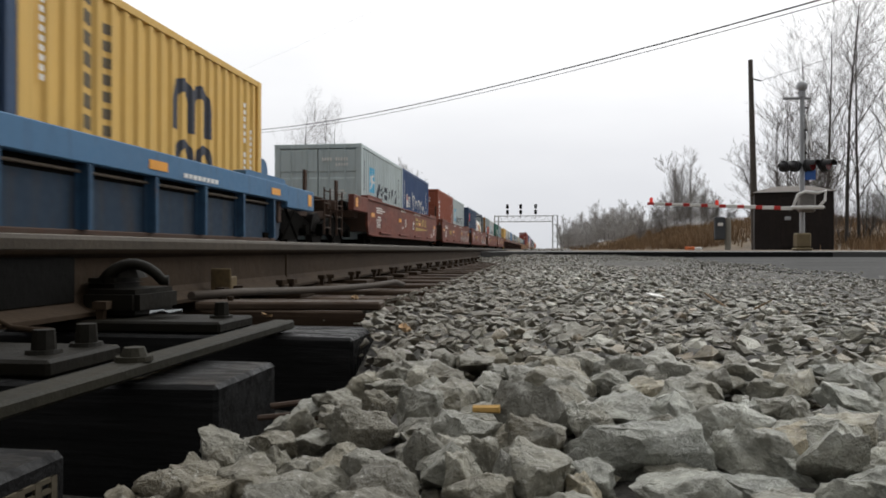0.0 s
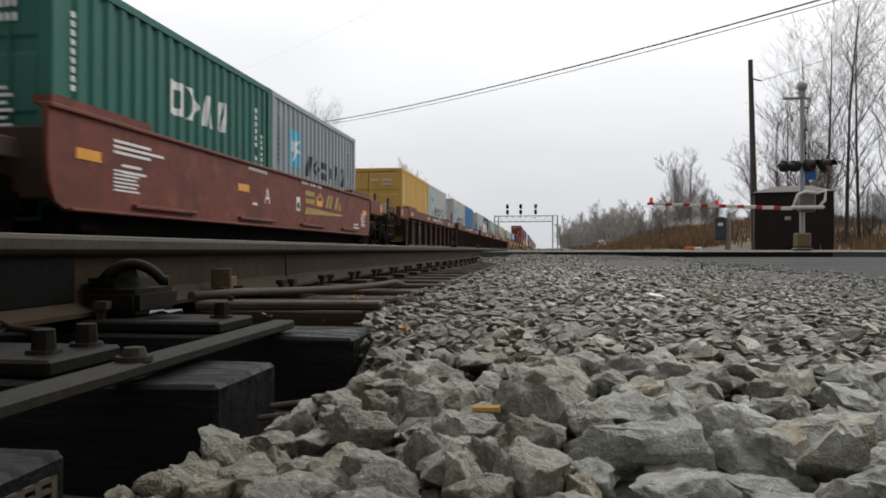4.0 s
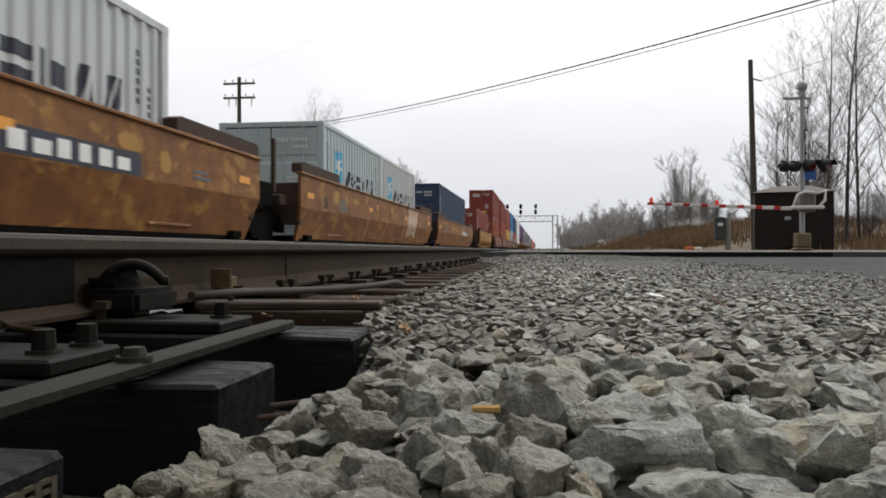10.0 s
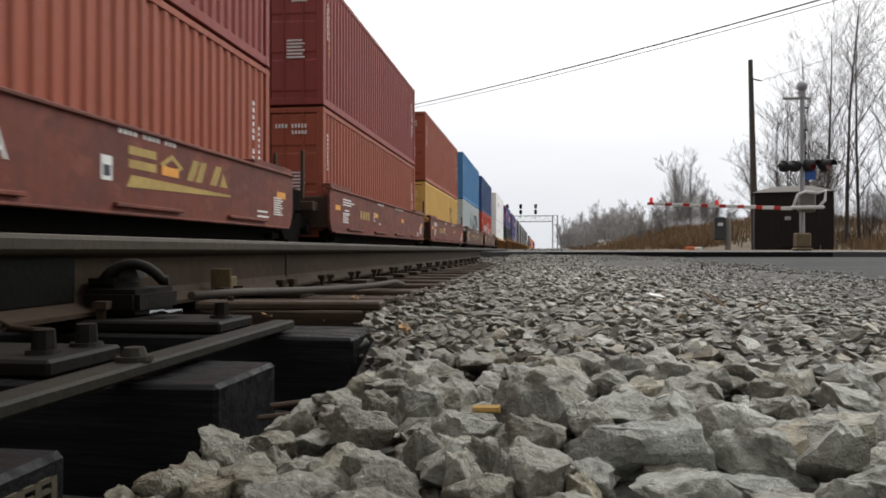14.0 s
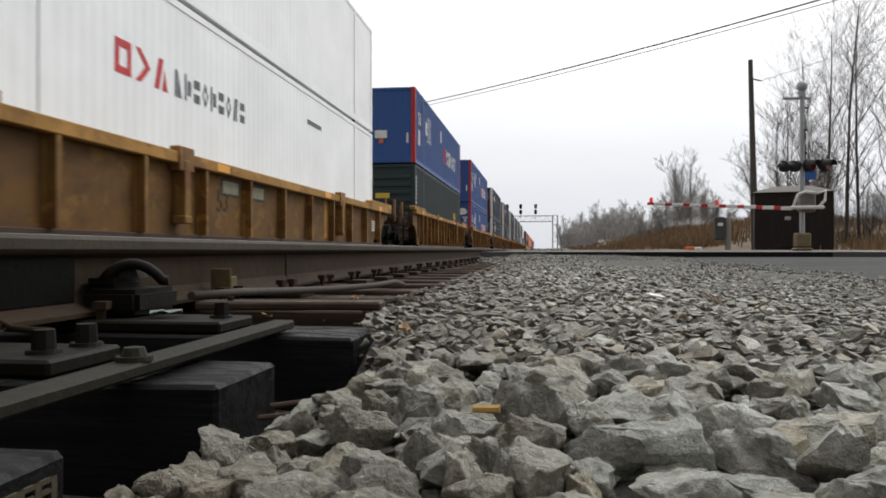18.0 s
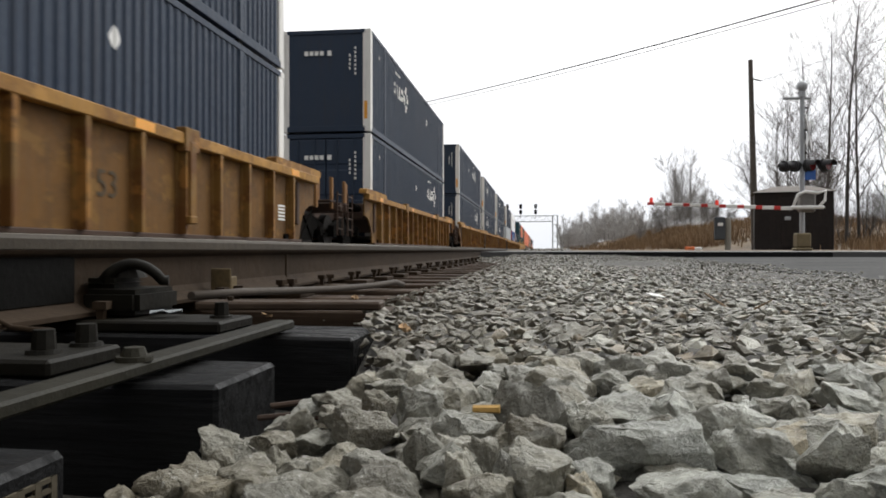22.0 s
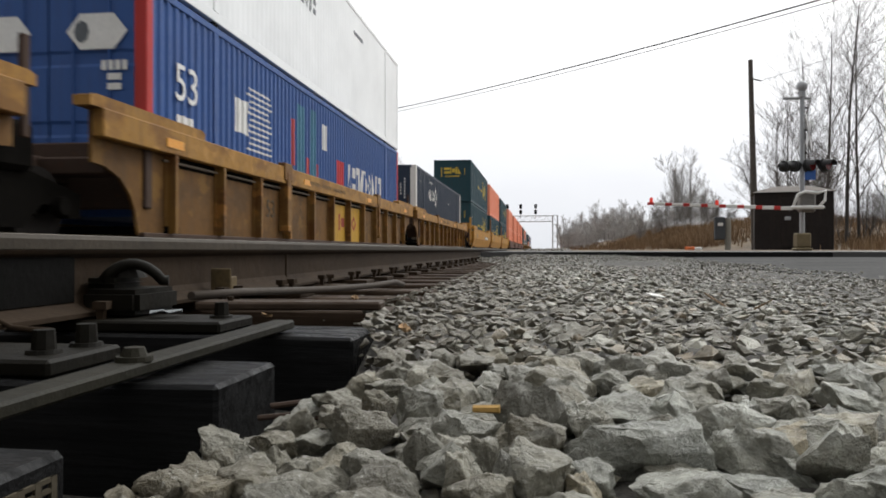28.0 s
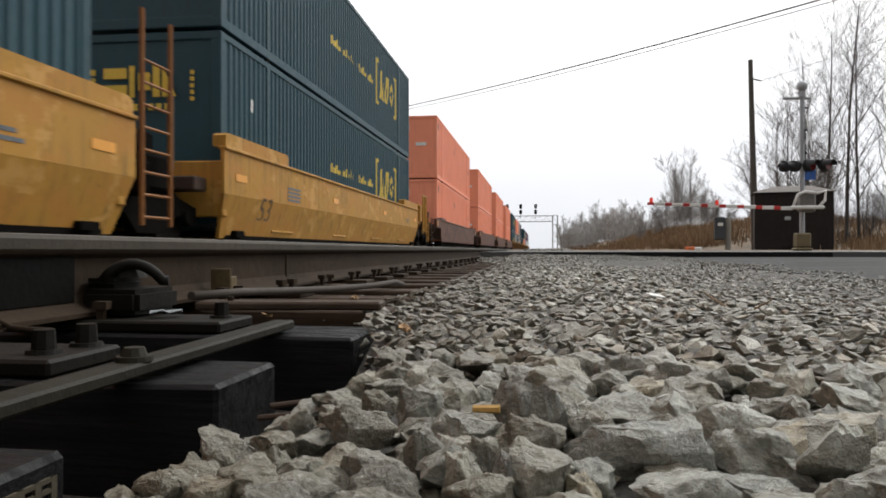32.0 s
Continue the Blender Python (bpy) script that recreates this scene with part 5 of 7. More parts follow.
def bnsf_dress(letter, graffiti=0, logo=False):
    def f(car, h, top, x):
        gold = plain("worn_gold_lettering", (0.17, 0.105, 0.035), 0.8, 0.0, 8, 0.4) if logo == "faint" else DULLGOLD
        if logo == "faint":
            part("faded_patch", bars([(-3.9, -2.9, 0.83, 1.05)], x), gold, car)
            part("faded_patch", bars([(-2.7, -1.5, 0.74, 0.98)], x), gold, car)
        put_text(car, letter, 0.37, -0.97 if logo else -2.2, 0.85, x + 0.004, WHITE, "unit_letter")
        if not logo:
            tagged(part("number_bar", bars([(-3.8 + 0.28 * q, -3.62 + 0.28 * q, 0.75, 0.96) for q in range(4)], x), DULLGOLD, car), kind="stuff")
        tagged(part("notice_print", bars([(h - 0.66, h - 0.22 - 0.05 * (q % 3), 0.57 + 0.04 * q, 0.59 + 0.04 * q) for q in range(8)] + [(-h + 0.75, -h + 1.25 - 0.06 * (q % 2), 0.60 + 0.042 * q, 0.62 + 0.042 * q) for q in range(6)] + [(-h + 0.75, -h + 1.5 + 0.3 * (q % 2), 1.0 + 0.06 * q, 1.03 + 0.06 * q) for q in range(3)], x), WHITE, car), kind="stuff")
        rows = [(-1.75 + 0.09 * q, -1.70 + 0.09 * q, 1.22, 1.27) for q in range(9)] + [(0.85 + 0.10 * q, 0.91 + 0.10 * q, 1.235, 1.295) for q in range(13) if q not in (4, 9)]
        rows += [(h - 1.4, h - 0.9, 0.5, 0.53), (h - 1.4, h - 0.95, 0.58, 0.61), (-h + 0.9, -h + 1.4, 0.8, 0.83), (-h + 0.9, -h + 1.3, 0.87, 0.90), (-1.6, -1.42, 0.68, 0.72)]
        tagged(part("printed_line", bars(rows, x), WHITE, car), kind="stuff")
        if logo:
            shape_row(car, "brand_mark", 1.05, 3.75, 0.86, 1.14, 4, x, gold, 2, "faded yellow brand shape", 0.22)
            part("brand_swoosh", extrude_profile([(1.0, 0.66), (3.75, 0.735), (3.75, 0.765), (1.1, 0.80)], "x", x, x + 0.005), gold, car)
            part("placard", bars([(0.52, 0.72, 0.70, 0.96)], x), WHITE, car)
            part("placard_emblem", bars([(0.56, 0.68, 0.745, 0.86)], x + 0.005), BLACKMARK, car)
        rng = random.Random(graffiti)
        if graffiti:
            bm = bmesh.new()
            for g in range(7):
                cy, cz, ph = 1.7 + g * 0.52, 0.76 + rng.uniform(-0.04, 0.05), rng.uniform(0, 6)
                w, k = rng.uniform(0.16, 0.24), rng.uniform(0.25, 0.38)
                loop = [(-w, -k), (-w * 0.7, k * 0.3), (-w * 0.9, k * 0.9), (0, k), (w * 0.8, k * 0.85), (w * 0.6, 0.1 * math.sin(ph)), (w * 1.1, -k * 0.9), (w * 0.5, -k), (w * 0.25, -k * 0.2), (-w * 0.2, -k * 0.25), (-w * 0.4, -k * 1.05)]
                dense = [(x + 0.004, cy + a[0] + (b[0] - a[0]) * q / 3 + 0.25 * (a[1] + (b[1] - a[1]) * q / 3), cz + a[1] + (b[1] - a[1]) * q / 3) for a, b in zip(loop, loop[1:]) for q in range(3)]
                sweep(bm, dense, 0.022, 5)
            flatten(bm, x)
            part("spray_paint", bm, plain("pale_spray_paint", (0.50, 0.49, 0.47), 0.6), car, "white sprayed scrawl")
    return f


def brown_dress(seed):
    """White stencils on the deep top chord and a notice block on one panel."""
    def f(car, h, top, x):
        a, z = 1.540, top - 0.20
        part("stencil_bar", bars([(0.55, 0.62, top - 0.29, top - 0.05)], a), WHITE, car)
        tagged(part("printed_line", bars([(-0.95 + 0.13 * q, -0.87 + 0.13 * q, z, z + 0.07) for q in range(11)] + [(0.78 + 0.11 * q, 0.84 + 0.11 * q, z + 0.08 * r, z + 0.05 + 0.08 * r) for q in range(6) for r in range(2)] + [(h - 1.9 + 0.10 * q, h - 1.84 + 0.10 * q, z - 0.02 + 0.07 * r, z + 0.02 + 0.07 * r) for q in range(9) for r in range(2) if q != 4], a), WHITE, car), kind="stuff")
        part("small_plate", bars([(-2.6, -2.45, top - 0.24, top - 0.08)], a), plain("brassy_plate", (0.30, 0.24, 0.12), 0.6), car)
        y = h - 0.98 if seed % 2 else -h + 2.6
        tagged(part("notice_print", bars([(y - 0.28, y + 0.24 - 0.06 * (q % 3), 0.50 + 0.05 * q, 0.525 + 0.05 * q) for q in range(8)] + [(-3.0, -2.45 + 0.05 * (q % 2), 0.75 + 0.05 * q, 0.775 + 0.05 * q) for q in range(3)], x), plain("dulled_white_print", (0.42, 0.40, 0.37), 0.7), car), kind="stuff")
    return f


def blue_dress(car, h, top, x):
    tagged(part("printed_line", bars([(2.6 + 0.13 * q, 2.69 + 0.13 * q, top - 0.25, top - 0.19) for q in range(8)], 1.540), WHITE, car), kind="stuff")
    part("pale_band", bars([(-1.55, -1.40, top - 0.42, top - 0.02)], 1.541), plain("worn_pale_band", (0.42, 0.45, 0.40), 0.7), car, "worn pale vertical band")


def tan_dress(graffiti=0, patches=0, number=True, scrawl=False, low=False):
    def f(car, h, top, x):
        rng = random.Random(graffiti * 7 + patches)
        if low:
            t = put_text(car, "53", 0.58, -h + 1.4, 0.60, 0, plain("worn_dark_stencil", (0.11, 0.065, 0.028), 0.7))
            t.matrix_basis = pose(x - 0.048, -h + 1.4, 0.60, 90, 0, 90) @ Matrix.Rotation(radians(16.8), 4, "X")
        else:
            put_text(car, "53", 0.36, -h + 1.35, 0.96, x + 0.004, BLACKMARK)
        if number:
            part("number_panel", bars([(1.6, 4.9, 0.80, 1.06)], x), BLACKMARK, car)
            tagged(part("number_print", blocks(1.75, 4.75, 0.84, 1.02, 9, x + 0.006, seed=patches), WHITE, car), kind="stuff")
        tagged(part("printed_line", bars([(-h + 2.4, -h + 3.1, 0.85 + 0.07 * i, 0.89 + 0.07 * i) for i in range(4)] + [(h - 2.0, h - 1.5, 0.9, 0.94), (h - 2.0, h - 1.6, 0.98, 1.02)], x), TEALMARK, car), kind="stuff")
        pale = paint("ochre_touch_up_paint", (0.40, 0.215, 0.06), 0.4, 0.6, 0.4)
        for q in range(patches):
            y, z, a, b = rng.uniform(-h + 0.5, h - 0.3), rng.uniform(0.95, 1.2), rng.uniform(0.12, 0.42), rng.uniform(0.08, 0.17)
            part("repaint_patch", extrude_profile([(y + a * math.cos(t) * rng.uniform(0.8, 1.1), z + b * math.sin(t) * rng.uniform(0.8, 1.1)) for t in [2 * math.pi * (i + 0.3 * (i % 2)) / 9 for i in range(9)]], "x", x - 0.001, x + 0.003), pale, car)
        if patches == 9:
            bm = bmesh.new()
            for st in (((1.9, 1.16), (2.05, 1.36), (2.0, 1.14)), ((1.8, 1.13), (2.25, 1.15)), ((2.45, 1.14), (2.35, 1.24), (2.5, 1.28), (2.55, 1.14), (2.62, 1.30)), ((2.75, 1.13), (2.8, 1.27), (2.92, 1.16), (3.02, 1.28), (3.08, 1.12)), ((3.25, 1.30), (3.28, 1.12)), ((3.5, 1.29), (3.28, 1.2), (3.55, 1.10))):
                pts = [(x + 0.004, a[0] + (b[0] - a[0]) * q / 3, a[1] + (b[1] - a[1]) * q / 3) for a, b in zip(st, st[1:]) for q in range(3)] + [(x + 0.004, *st[-1])]
                sweep(bm, pts, 0.018, 4)
            flatten(bm, x)
            part("spray_paint", bm, plain("grey_white_spray", (0.42, 0.40, 0.38), 0.7), car, "pale sprayed tag")
        if scrawl:
            bm = bmesh.new()
            lean = lambda z: x + 0.004 - max(0, 0.78 - z) * 0.265
            for g in range(17):
                y, w = -h + 0.7 + g * (2 * h - 1.8) / 17, rng.uniform(0.30, 0.5)
                z0, z1 = rng.uniform(0.28, 0.36), rng.uniform(0.62, 0.74)
                strokes = [[(y + w * q / 6, (z0 + z1) / 2 + (z1 - z0) * 0.5 * math.sin(q * 1.1 + g * 1.7)) for q in range(7)]]
                if g % 3 == 0:
                    strokes.append([(y - 0.05, z0 + 0.05), (y + w * 0.9, z1 - 0.08)])
                for st in strokes:
                    pts = [(a[0] + (b[0] - a[0]) * q / 4, a[1] + (b[1] - a[1]) * q / 4) for a, b in zip(st, st[1:]) for q in range(5)]
                    pts = [p for q, p in enumerate(pts) if q == 0 or p != pts[q - 1]]
                    sweep(bm, [(lean(z), yy, z) for yy, z in pts], 0.026, 4)
            part("spray_paint", bm, plain("faded_dark_spray", (0.17, 0.088, 0.028), 0.7), car, "faded dark sprayed strokes")
        if graffiti:
            haze, line = plain("thin_pale_spray", (0.50, 0.30, 0.16), 0.7, 0.0, 6, 0.3), plain("white_spray_paint", (0.62, 0.58, 0.52), 0.6)
            follow = lambda z: x if z > 0.78 else x + 0.002 - (0.78 - z) * 0.265
            for g in range(8):
                cy, cz, hz = h - 5.05 + 0.47 * (g % 4) + 0.22 * (g // 4) + rng.uniform(-0.03, 0.03), (0.76, 1.12)[g // 4] + 0.03 * (g % 3), (0.33, 0.24)[g // 4] * rng.uniform(0.92, 1.05)
                for name, r0, r1, lift, m in (("spray_fill", 0.0, 0.82, 0.002, haze), ("spray_outline", 0.80, 1.06, 0.005, line)):
                    bm = bmesh.new()
                    n = 26
                    ring = []
                    for rr in (r0, r1):
                        row = []
                        for q in range(n):
                            a = 2 * math.pi * q / n
                            z = cz + hz * rr * math.sin(a) * (1 + 0.06 * math.sin(2 * a + g))
                            row.append(bm.verts.new((follow(z) + lift + 0.0006 * g, cy + 0.175 * rr * math.cos(a) * (1 + 0.1 * math.sin(a * 3 + g)), z)))
                        ring.append(row)
                    for q in range(n):
                        bm.faces.new((ring[0][q], ring[0][(q + 1) % n], ring[1][(q + 1) % n], ring[1][q]))
                    bmesh.ops.remove_doubles(bm, verts=bm.verts[:], dist=0.0005)
                    bmesh.ops.recalc_face_normals(bm, faces=bm.faces[:])
                    part(name, bm, m, car, "pale sprayed oval" if g == 0 else "")
    return f


def deep_dress(panels):
    """Two yellow repainted bays with red shapes, and a rubbed stencil line on the chord."""
    def f(car, h, top, x):
        bay = (2 * h - 0.7) / 11
        yel = paint("bright_yellow_bay_paint", (0.46, 0.26, 0.030), 0.4, 0.55, 0.5)
        red = plain("faded_red_shapes", (0.24, 0.030, 0.018), 0.7)
        for k in panels:
            y = -h + 0.35 + bay * k
            part("repaint_patch", bars([(y + 0.06, y + bay - 0.06, 0.17, top - 0.44)], x - 0.002), yel, car, "yellow repainted bay")
        if len(panels) > 1:
            y = -h + 0.35 + bay * panels[0]
            shape_row(car, "brand_mark", y + bay * 0.55, y + bay * 1.75, 0.42, 0.80, 3, x, red, 9, "faded red shape", 0.2)
        put_text(car, "53", 0.42, -h + 0.35 + bay * 2.5, 0.66, x + 0.004, plain("rubbed_dark_stencil", (0.05, 0.032, 0.014), 0.7))
        tagged(part("printed_line", bars([(-2.5 + 0.17 * q, -2.39 + 0.17 * q, top - 0.19, top - 0.12) for q in range(16) if q not in (4, 9)], 1.540), plain("rubbed_dark_print", (0.15, 0.085, 0.03), 0.7), car), kind="stuff")
    return f


def ttx_dress(seed, mark53=True):
    def f(car, h, top, x):
        rng = random.Random(seed)
        if mark53:
            bay = (2 * h - 0.7) / (15 if top > 1.3 else 10)
            put_text(car, "53", 0.42, -h + 0.35 + bay * (3.5 if seed % 2 else 9.5), 0.66, x + 0.004, plain("rubbed_dark_stencil", (0.05, 0.032, 0.014), 0.7))
        # framed metal stencil plates between two ribs, dulled by road grime
        i = rng.randint(3, 10)
        for q in range(2):
            y = -h + 0.35 + (2 * h - 0.7) * (i + q + 0.5) / 15
            p = part("stencil_plate", bars([(y - 0.33, y + 0.33, 0.76, 1.02)], x - 0.001), plain("dull_dark_plate_frame", (0.03, 0.026, 0.018), 0.7), car)
            tagged(part("plate_print", bars([(y - 0.28, y + 0.28, 0.80, 0.98)], x + 0.005), plain("grimy_plate_print", (0.21, 0.20, 0.13), 0.7, 0.0, 14, 0.5), p), kind="stuff")
        y = -h + 0.35 + (2 * h - 0.7) * (rng.randint(1, 12) + 0.5) / 15
        part("repaint_patch", bars([(y - 0.36, y + 0.36, 0.22, 1.15)], x - 0.002), paint("ochre_chord_paint", (0.33, 0.170, 0.036)), car)
        tagged(part("printed_line", bars([(h - 0.85, h - 0.5, 0.5 + 0.06 * i, 0.535 + 0.06 * i) for i in range(5)], x), WHITE, car), kind="stuff")
    return f


def build_train_head():
    o = OFF
    twenties("blue", 0.86 + o, 6.92 + o, p20(C_INK, "dark blue-grey corrugated container on a blue car"),
             p20(C_YELLOW, "mustard-yellow corrugated container with dark emblem", (mark_pieces(arch(2.95, 3.62, 1.32, 2.05, 0.19) + arch(3.46, 4.12, 1.32, 2.05, 0.19), BLACKMARK), mark_pieces(arch(3.05, 3.55, 0.9, 1.22, 0.13) + arch(3.65, 4.15, 0.9, 1.22, 0.13), BLACKMARK), mark_bars([(1.02, 1.20, 0.55 + 0.225 * q, 0.70 + 0.225 * q) for q in range(9)] + [(1.42, 1.54, 0.6 + 0.19 * q, 0.72 + 0.19 * q) for q in range(9)], plain("worn_brown_lettering", (0.10, 0.075, 0.04), 0.6)))), True, True, dressing=blue_dress)
    twenties("bnsf", 20.26 + o, 26.32 + o, g20(C_TEAL), p20(C_DKBLUE, "dark blue corrugated container with white script", (script_mark(1.9, 5.0, 1.55), mark_shape(square(0.95, 1.5, 0.16, 0.24), WHITE), mark_shape(square(0.95, 1.62, 0.13, 0.08), REDMARK), mark_bars([(1.25, 1.6, 1.3 + 0.1 * q, 1.36 + 0.1 * q) for q in range(4)], WHITE))), True, False, dressing=bnsf_dress("B", 0, True))
    twenties("bnsf", 35.40 + o, 41.38 + o, p20(C_RUSTRED, "rust-red corrugated container with white codes", (mark_bars([(0.62, 0.74, 0.9 + 0.21 * q, 1.04 + 0.21 * q) for q in range(6)], WHITE),)), g20(C_TEAL), False, False, dressing=bnsf_dress("C", 5))
    twenties("bnsf", 50.60 + o, 56.58 + o, p20(C_INK, "blue-black corrugated container with a small red flag", (mark_shape(square(0.85, 1.95, 0.18, 0.25), REDMARK),)), T20, False, False, dressing=bnsf_dress("D", 11))
    twenties("bnsf", 65.86 + o, 71.75 + o, p20(C_SLATE, "slate-grey container with navy and orange panels", (mark_shape(square(2.2, 1.55, 0.5, 0.30), BLUEMARK), mark_shape(square(4.0, 1.55, 1.25, 0.30), ORANGEMARK), mark_blocks(1.8, 2.6, 1.38, 1.72, 2, WHITE, 1), mark_blocks(2.9, 5.0, 1.38, 1.72, 5, BLUEMARK, 6), end_bars([(-1.0 + 0.19 * q, -0.86 + 0.19 * q, 2.02, 2.18) for q in range(10) if q != 5], WHITE), end_bars([(0.55, 0.95, 0.85, 1.9)], plain("worn_bare_door_paint", (0.42, 0.42, 0.37), 0.6), "worn_patch")), posts=("ochre_post_paint", (0.30, 0.15, 0.05))), g20(C_GREY), False, False, dressing=bnsf_dress("E"))
    twenties("bnsf", 80.75 + o, 86.85 + o, p20(C_GREEN, "green corrugated container with white shapes", (mark_blocks(2.4, 4.3, 1.5, 1.95, 4, WHITE, 7),)), g20(C_SLATE), False, True, dressing=bnsf_dress("A", 0, True))
    twenties("brown", 99.60 + o, 105.80 + o, p20(C_YELLOW, "mustard-yellow corrugated container on a brown car"), g20(C_GREY), True, False, dressing=brown_dress(0))
    twenties("brown", 115.26 + o, 121.33 + o, g20(C_GREY), p20(C_BLUE, "mid-blue corrugated container beside a grey one"), False, False, dressing=brown_dress(1))
    twenties("brown", 130.79 + o, 136.90 + o, g20(C_GREY), T20, False, False, dressing=brown_dress(2))
    twenties("brown", 145.93 + o, 152.0 + o, g20(C_TEAL), p20(C_SLATE, "slate-grey container with navy and orange panels", (mark_shape(square(2.1, 1.55, 0.45, 0.30), BLUEMARK), mark_shape(square(3.9, 1.55, 1.3, 0.30), ORANGEMARK), mark_blocks(1.75, 2.45, 1.38, 1.72, 2, WHITE, 1), mark_blocks(2.8, 5.0, 1.38, 1.72, 6, BLUEMARK, 6))), False, False, dressing=brown_dress(3))
    twenties("brown", 161.30 + o, 167.42 + o, g20(C_TEAL), p20(C_YELLOW, "mustard-yellow corrugated container with dark emblem", (mark_pieces(arch(3.0, 3.6, 1.4, 2.1, 0.19) + arch(3.5, 4.1, 1.4, 2.1, 0.19), BLACKMARK),)), False, True, brake=True, dressing=brown_dress(4))
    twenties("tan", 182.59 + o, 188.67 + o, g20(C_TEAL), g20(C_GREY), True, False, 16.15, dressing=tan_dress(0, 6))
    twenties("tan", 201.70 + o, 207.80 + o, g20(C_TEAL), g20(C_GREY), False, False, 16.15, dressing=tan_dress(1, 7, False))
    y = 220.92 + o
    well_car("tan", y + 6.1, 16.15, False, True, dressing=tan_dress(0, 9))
    container(C_INK, 12.19, y, Z1 + 0.01, 2.896, "door", None, (codes(12.19, 2.896), end_codes(2.896)), "blue-black corrugated container with white codes")
    y = 242.26 + o
    well_car("ochre", y + 6.1, 12.19, True, True, dressing=tan_dress(0, 5, False, True))
    container(C_MAROON, 12.19, y, Z1 + 0.01, 2.896, "door", None, (codes(12.19, 2.896), end_codes(2.896), mark_bars([(0.6, 0.72, 1.2 + 0.2 * q, 1.33 + 0.2 * q) for q in range(6)], WHITE)), "maroon corrugated container on a single well car")


def forty(kind, y, low, high, fc, bc, letter, logo=False):
    y += OFF
    well_car(kind, y + 6.1, 12.19, fc, bc, dressing=bnsf_dress(letter, 0, "faint" if kind == "red" else logo))
    z = Z1
    for col, marks, label, H in (low, high):
        container(col, 12.19, y, z, H, "door", None, (codes(12.19, H), end_codes(H), *marks), label)
        z += H + 0.06


def fifty(kind, y, stack, fc, bc, dressing=None, detail=True):
    y += OFF
    well_car(kind, y + 8.075, 16.15, fc, bc, detail=detail, dressing=dressing)
    z = Z1 + 0.11
    for col, end, posts, marks, label in stack:
        container(col, 16.15, y, z, 2.896, end, posts, marks, label)
        z += 2.965


UM = "navy corrugated domestic container with white corner posts"


def um(pos, extra=(), far=False):
    return (C_UMAX, "plain" if not far else "door", P_WHITE, (umax(pos), diamond(pos - 2.9 if pos > 6 else pos + 7, 2.0), mark_bars([(1.2 + 0.09 * q, 1.25 + 0.09 * q, 2.3, 2.42) for q in range(2)] + [(pos + 0.2 + 0.09 * q, pos + 0.26 + 0.09 * q, 2.5, 2.58) for q in range(9)], WHITE),
            end_bars([(-0.62 + 0.15 * q, -0.51 + 0.15 * q, 2.17, 2.29) for q in range(4)] + [(0.05, 0.17, 2.16, 2.30)] + [(0.68, 0.73, 1.75 + 0.12 * q, 1.82 + 0.12 * q) for q in range(4)] + [(0.84, 0.89, 1.6 + 0.12 * q, 1.67 + 0.12 * q) for q in range(7)], WHITE), end_bars([(1.12, 1.21, 0.35, 0.85)], REFLECT, "reflector"), *extra), UM)


def csx(pos=11.2, col=C_PINE):
    def panel(c, W, L, H):
        shape_row(c, "brand_mark", pos, pos + 2.2, 1.2, 2.05, 3, W, YELLOWMARK, 13, "large yellow brand shape", 0.2, RIBS[c.name])
        part("brand_bracket", decal([rect(*q) for q in [(pos - 0.45, pos - 0.36, 0.95, 2.3), (pos - 0.36, pos - 0.15, 2.2, 2.3), (pos - 0.36, pos - 0.15, 0.95, 1.05), (pos + 2.45, pos + 2.54, 0.95, 2.3), (pos + 2.24, pos + 2.45, 2.2, 2.3), (pos + 2.24, pos + 2.45, 0.95, 1.05)]], W, RIBS[c.name]), YELLOWMARK, c)
        tagged(part("slogan_print", decal([rect(pos - 5.2 + 0.22 * q, pos - 5.2 + 0.22 * q + (0.12, 0.15, 0.10)[q % 3], 1.40, (1.60, 1.53, 1.60, 1.50)[q % 4]) for q in range(20) if q % 6 != 4], W, RIBS[c.name]), YELLOWMARK, c), kind="stuff")
    return (col, "plain", None, (panel, end_bars([(-0.58, -0.20, 1.92, 2.40), (-0.16, 0.18, 1.92, 2.40), (0.22, 0.60, 1.92, 2.40)], YELLOWMARK, "brand_mark"), end_bars([(-0.5 + 0.13 * q, -0.42 + 0.13 * q, 1.72, 1.82) for q in range(8)] + [(-0.80, -0.72, 1.75 + 0.13 * q, 1.84 + 0.13 * q) for q in range(5)] + [(0.82, 0.88, 1.85 + 0.1 * q, 1.91 + 0.1 * q) for q in range(5)], YELLOWMARK), mark_bars([(1.2, 1.35, 1.9, 2.1)], WHITE)), "deep teal corrugated domestic container with yellow shapes")


def end_hexagons(c, W, L, H):
    for k in (-0.62, 0.66):
        bm = extrude_profile([(k - 0.40, 2.28), (k - 0.22, 2.06), (k + 0.22, 2.06), (k + 0.40, 2.28), (k + 0.22, 2.50), (k - 0.22, 2.50)], "y", -0.014, -0.006)
        part("placard", bm, WHITE, c, "white six-sided placard")
        part("placard_emblem", extrude_profile([(k - 0.20 + 0.1 * math.cos(a), 2.28 + 0.14 * math.sin(a)) for a in [math.pi * q / 4 for q in range(8)]], "y", -0.018, -0.014), TEALMARK, c)


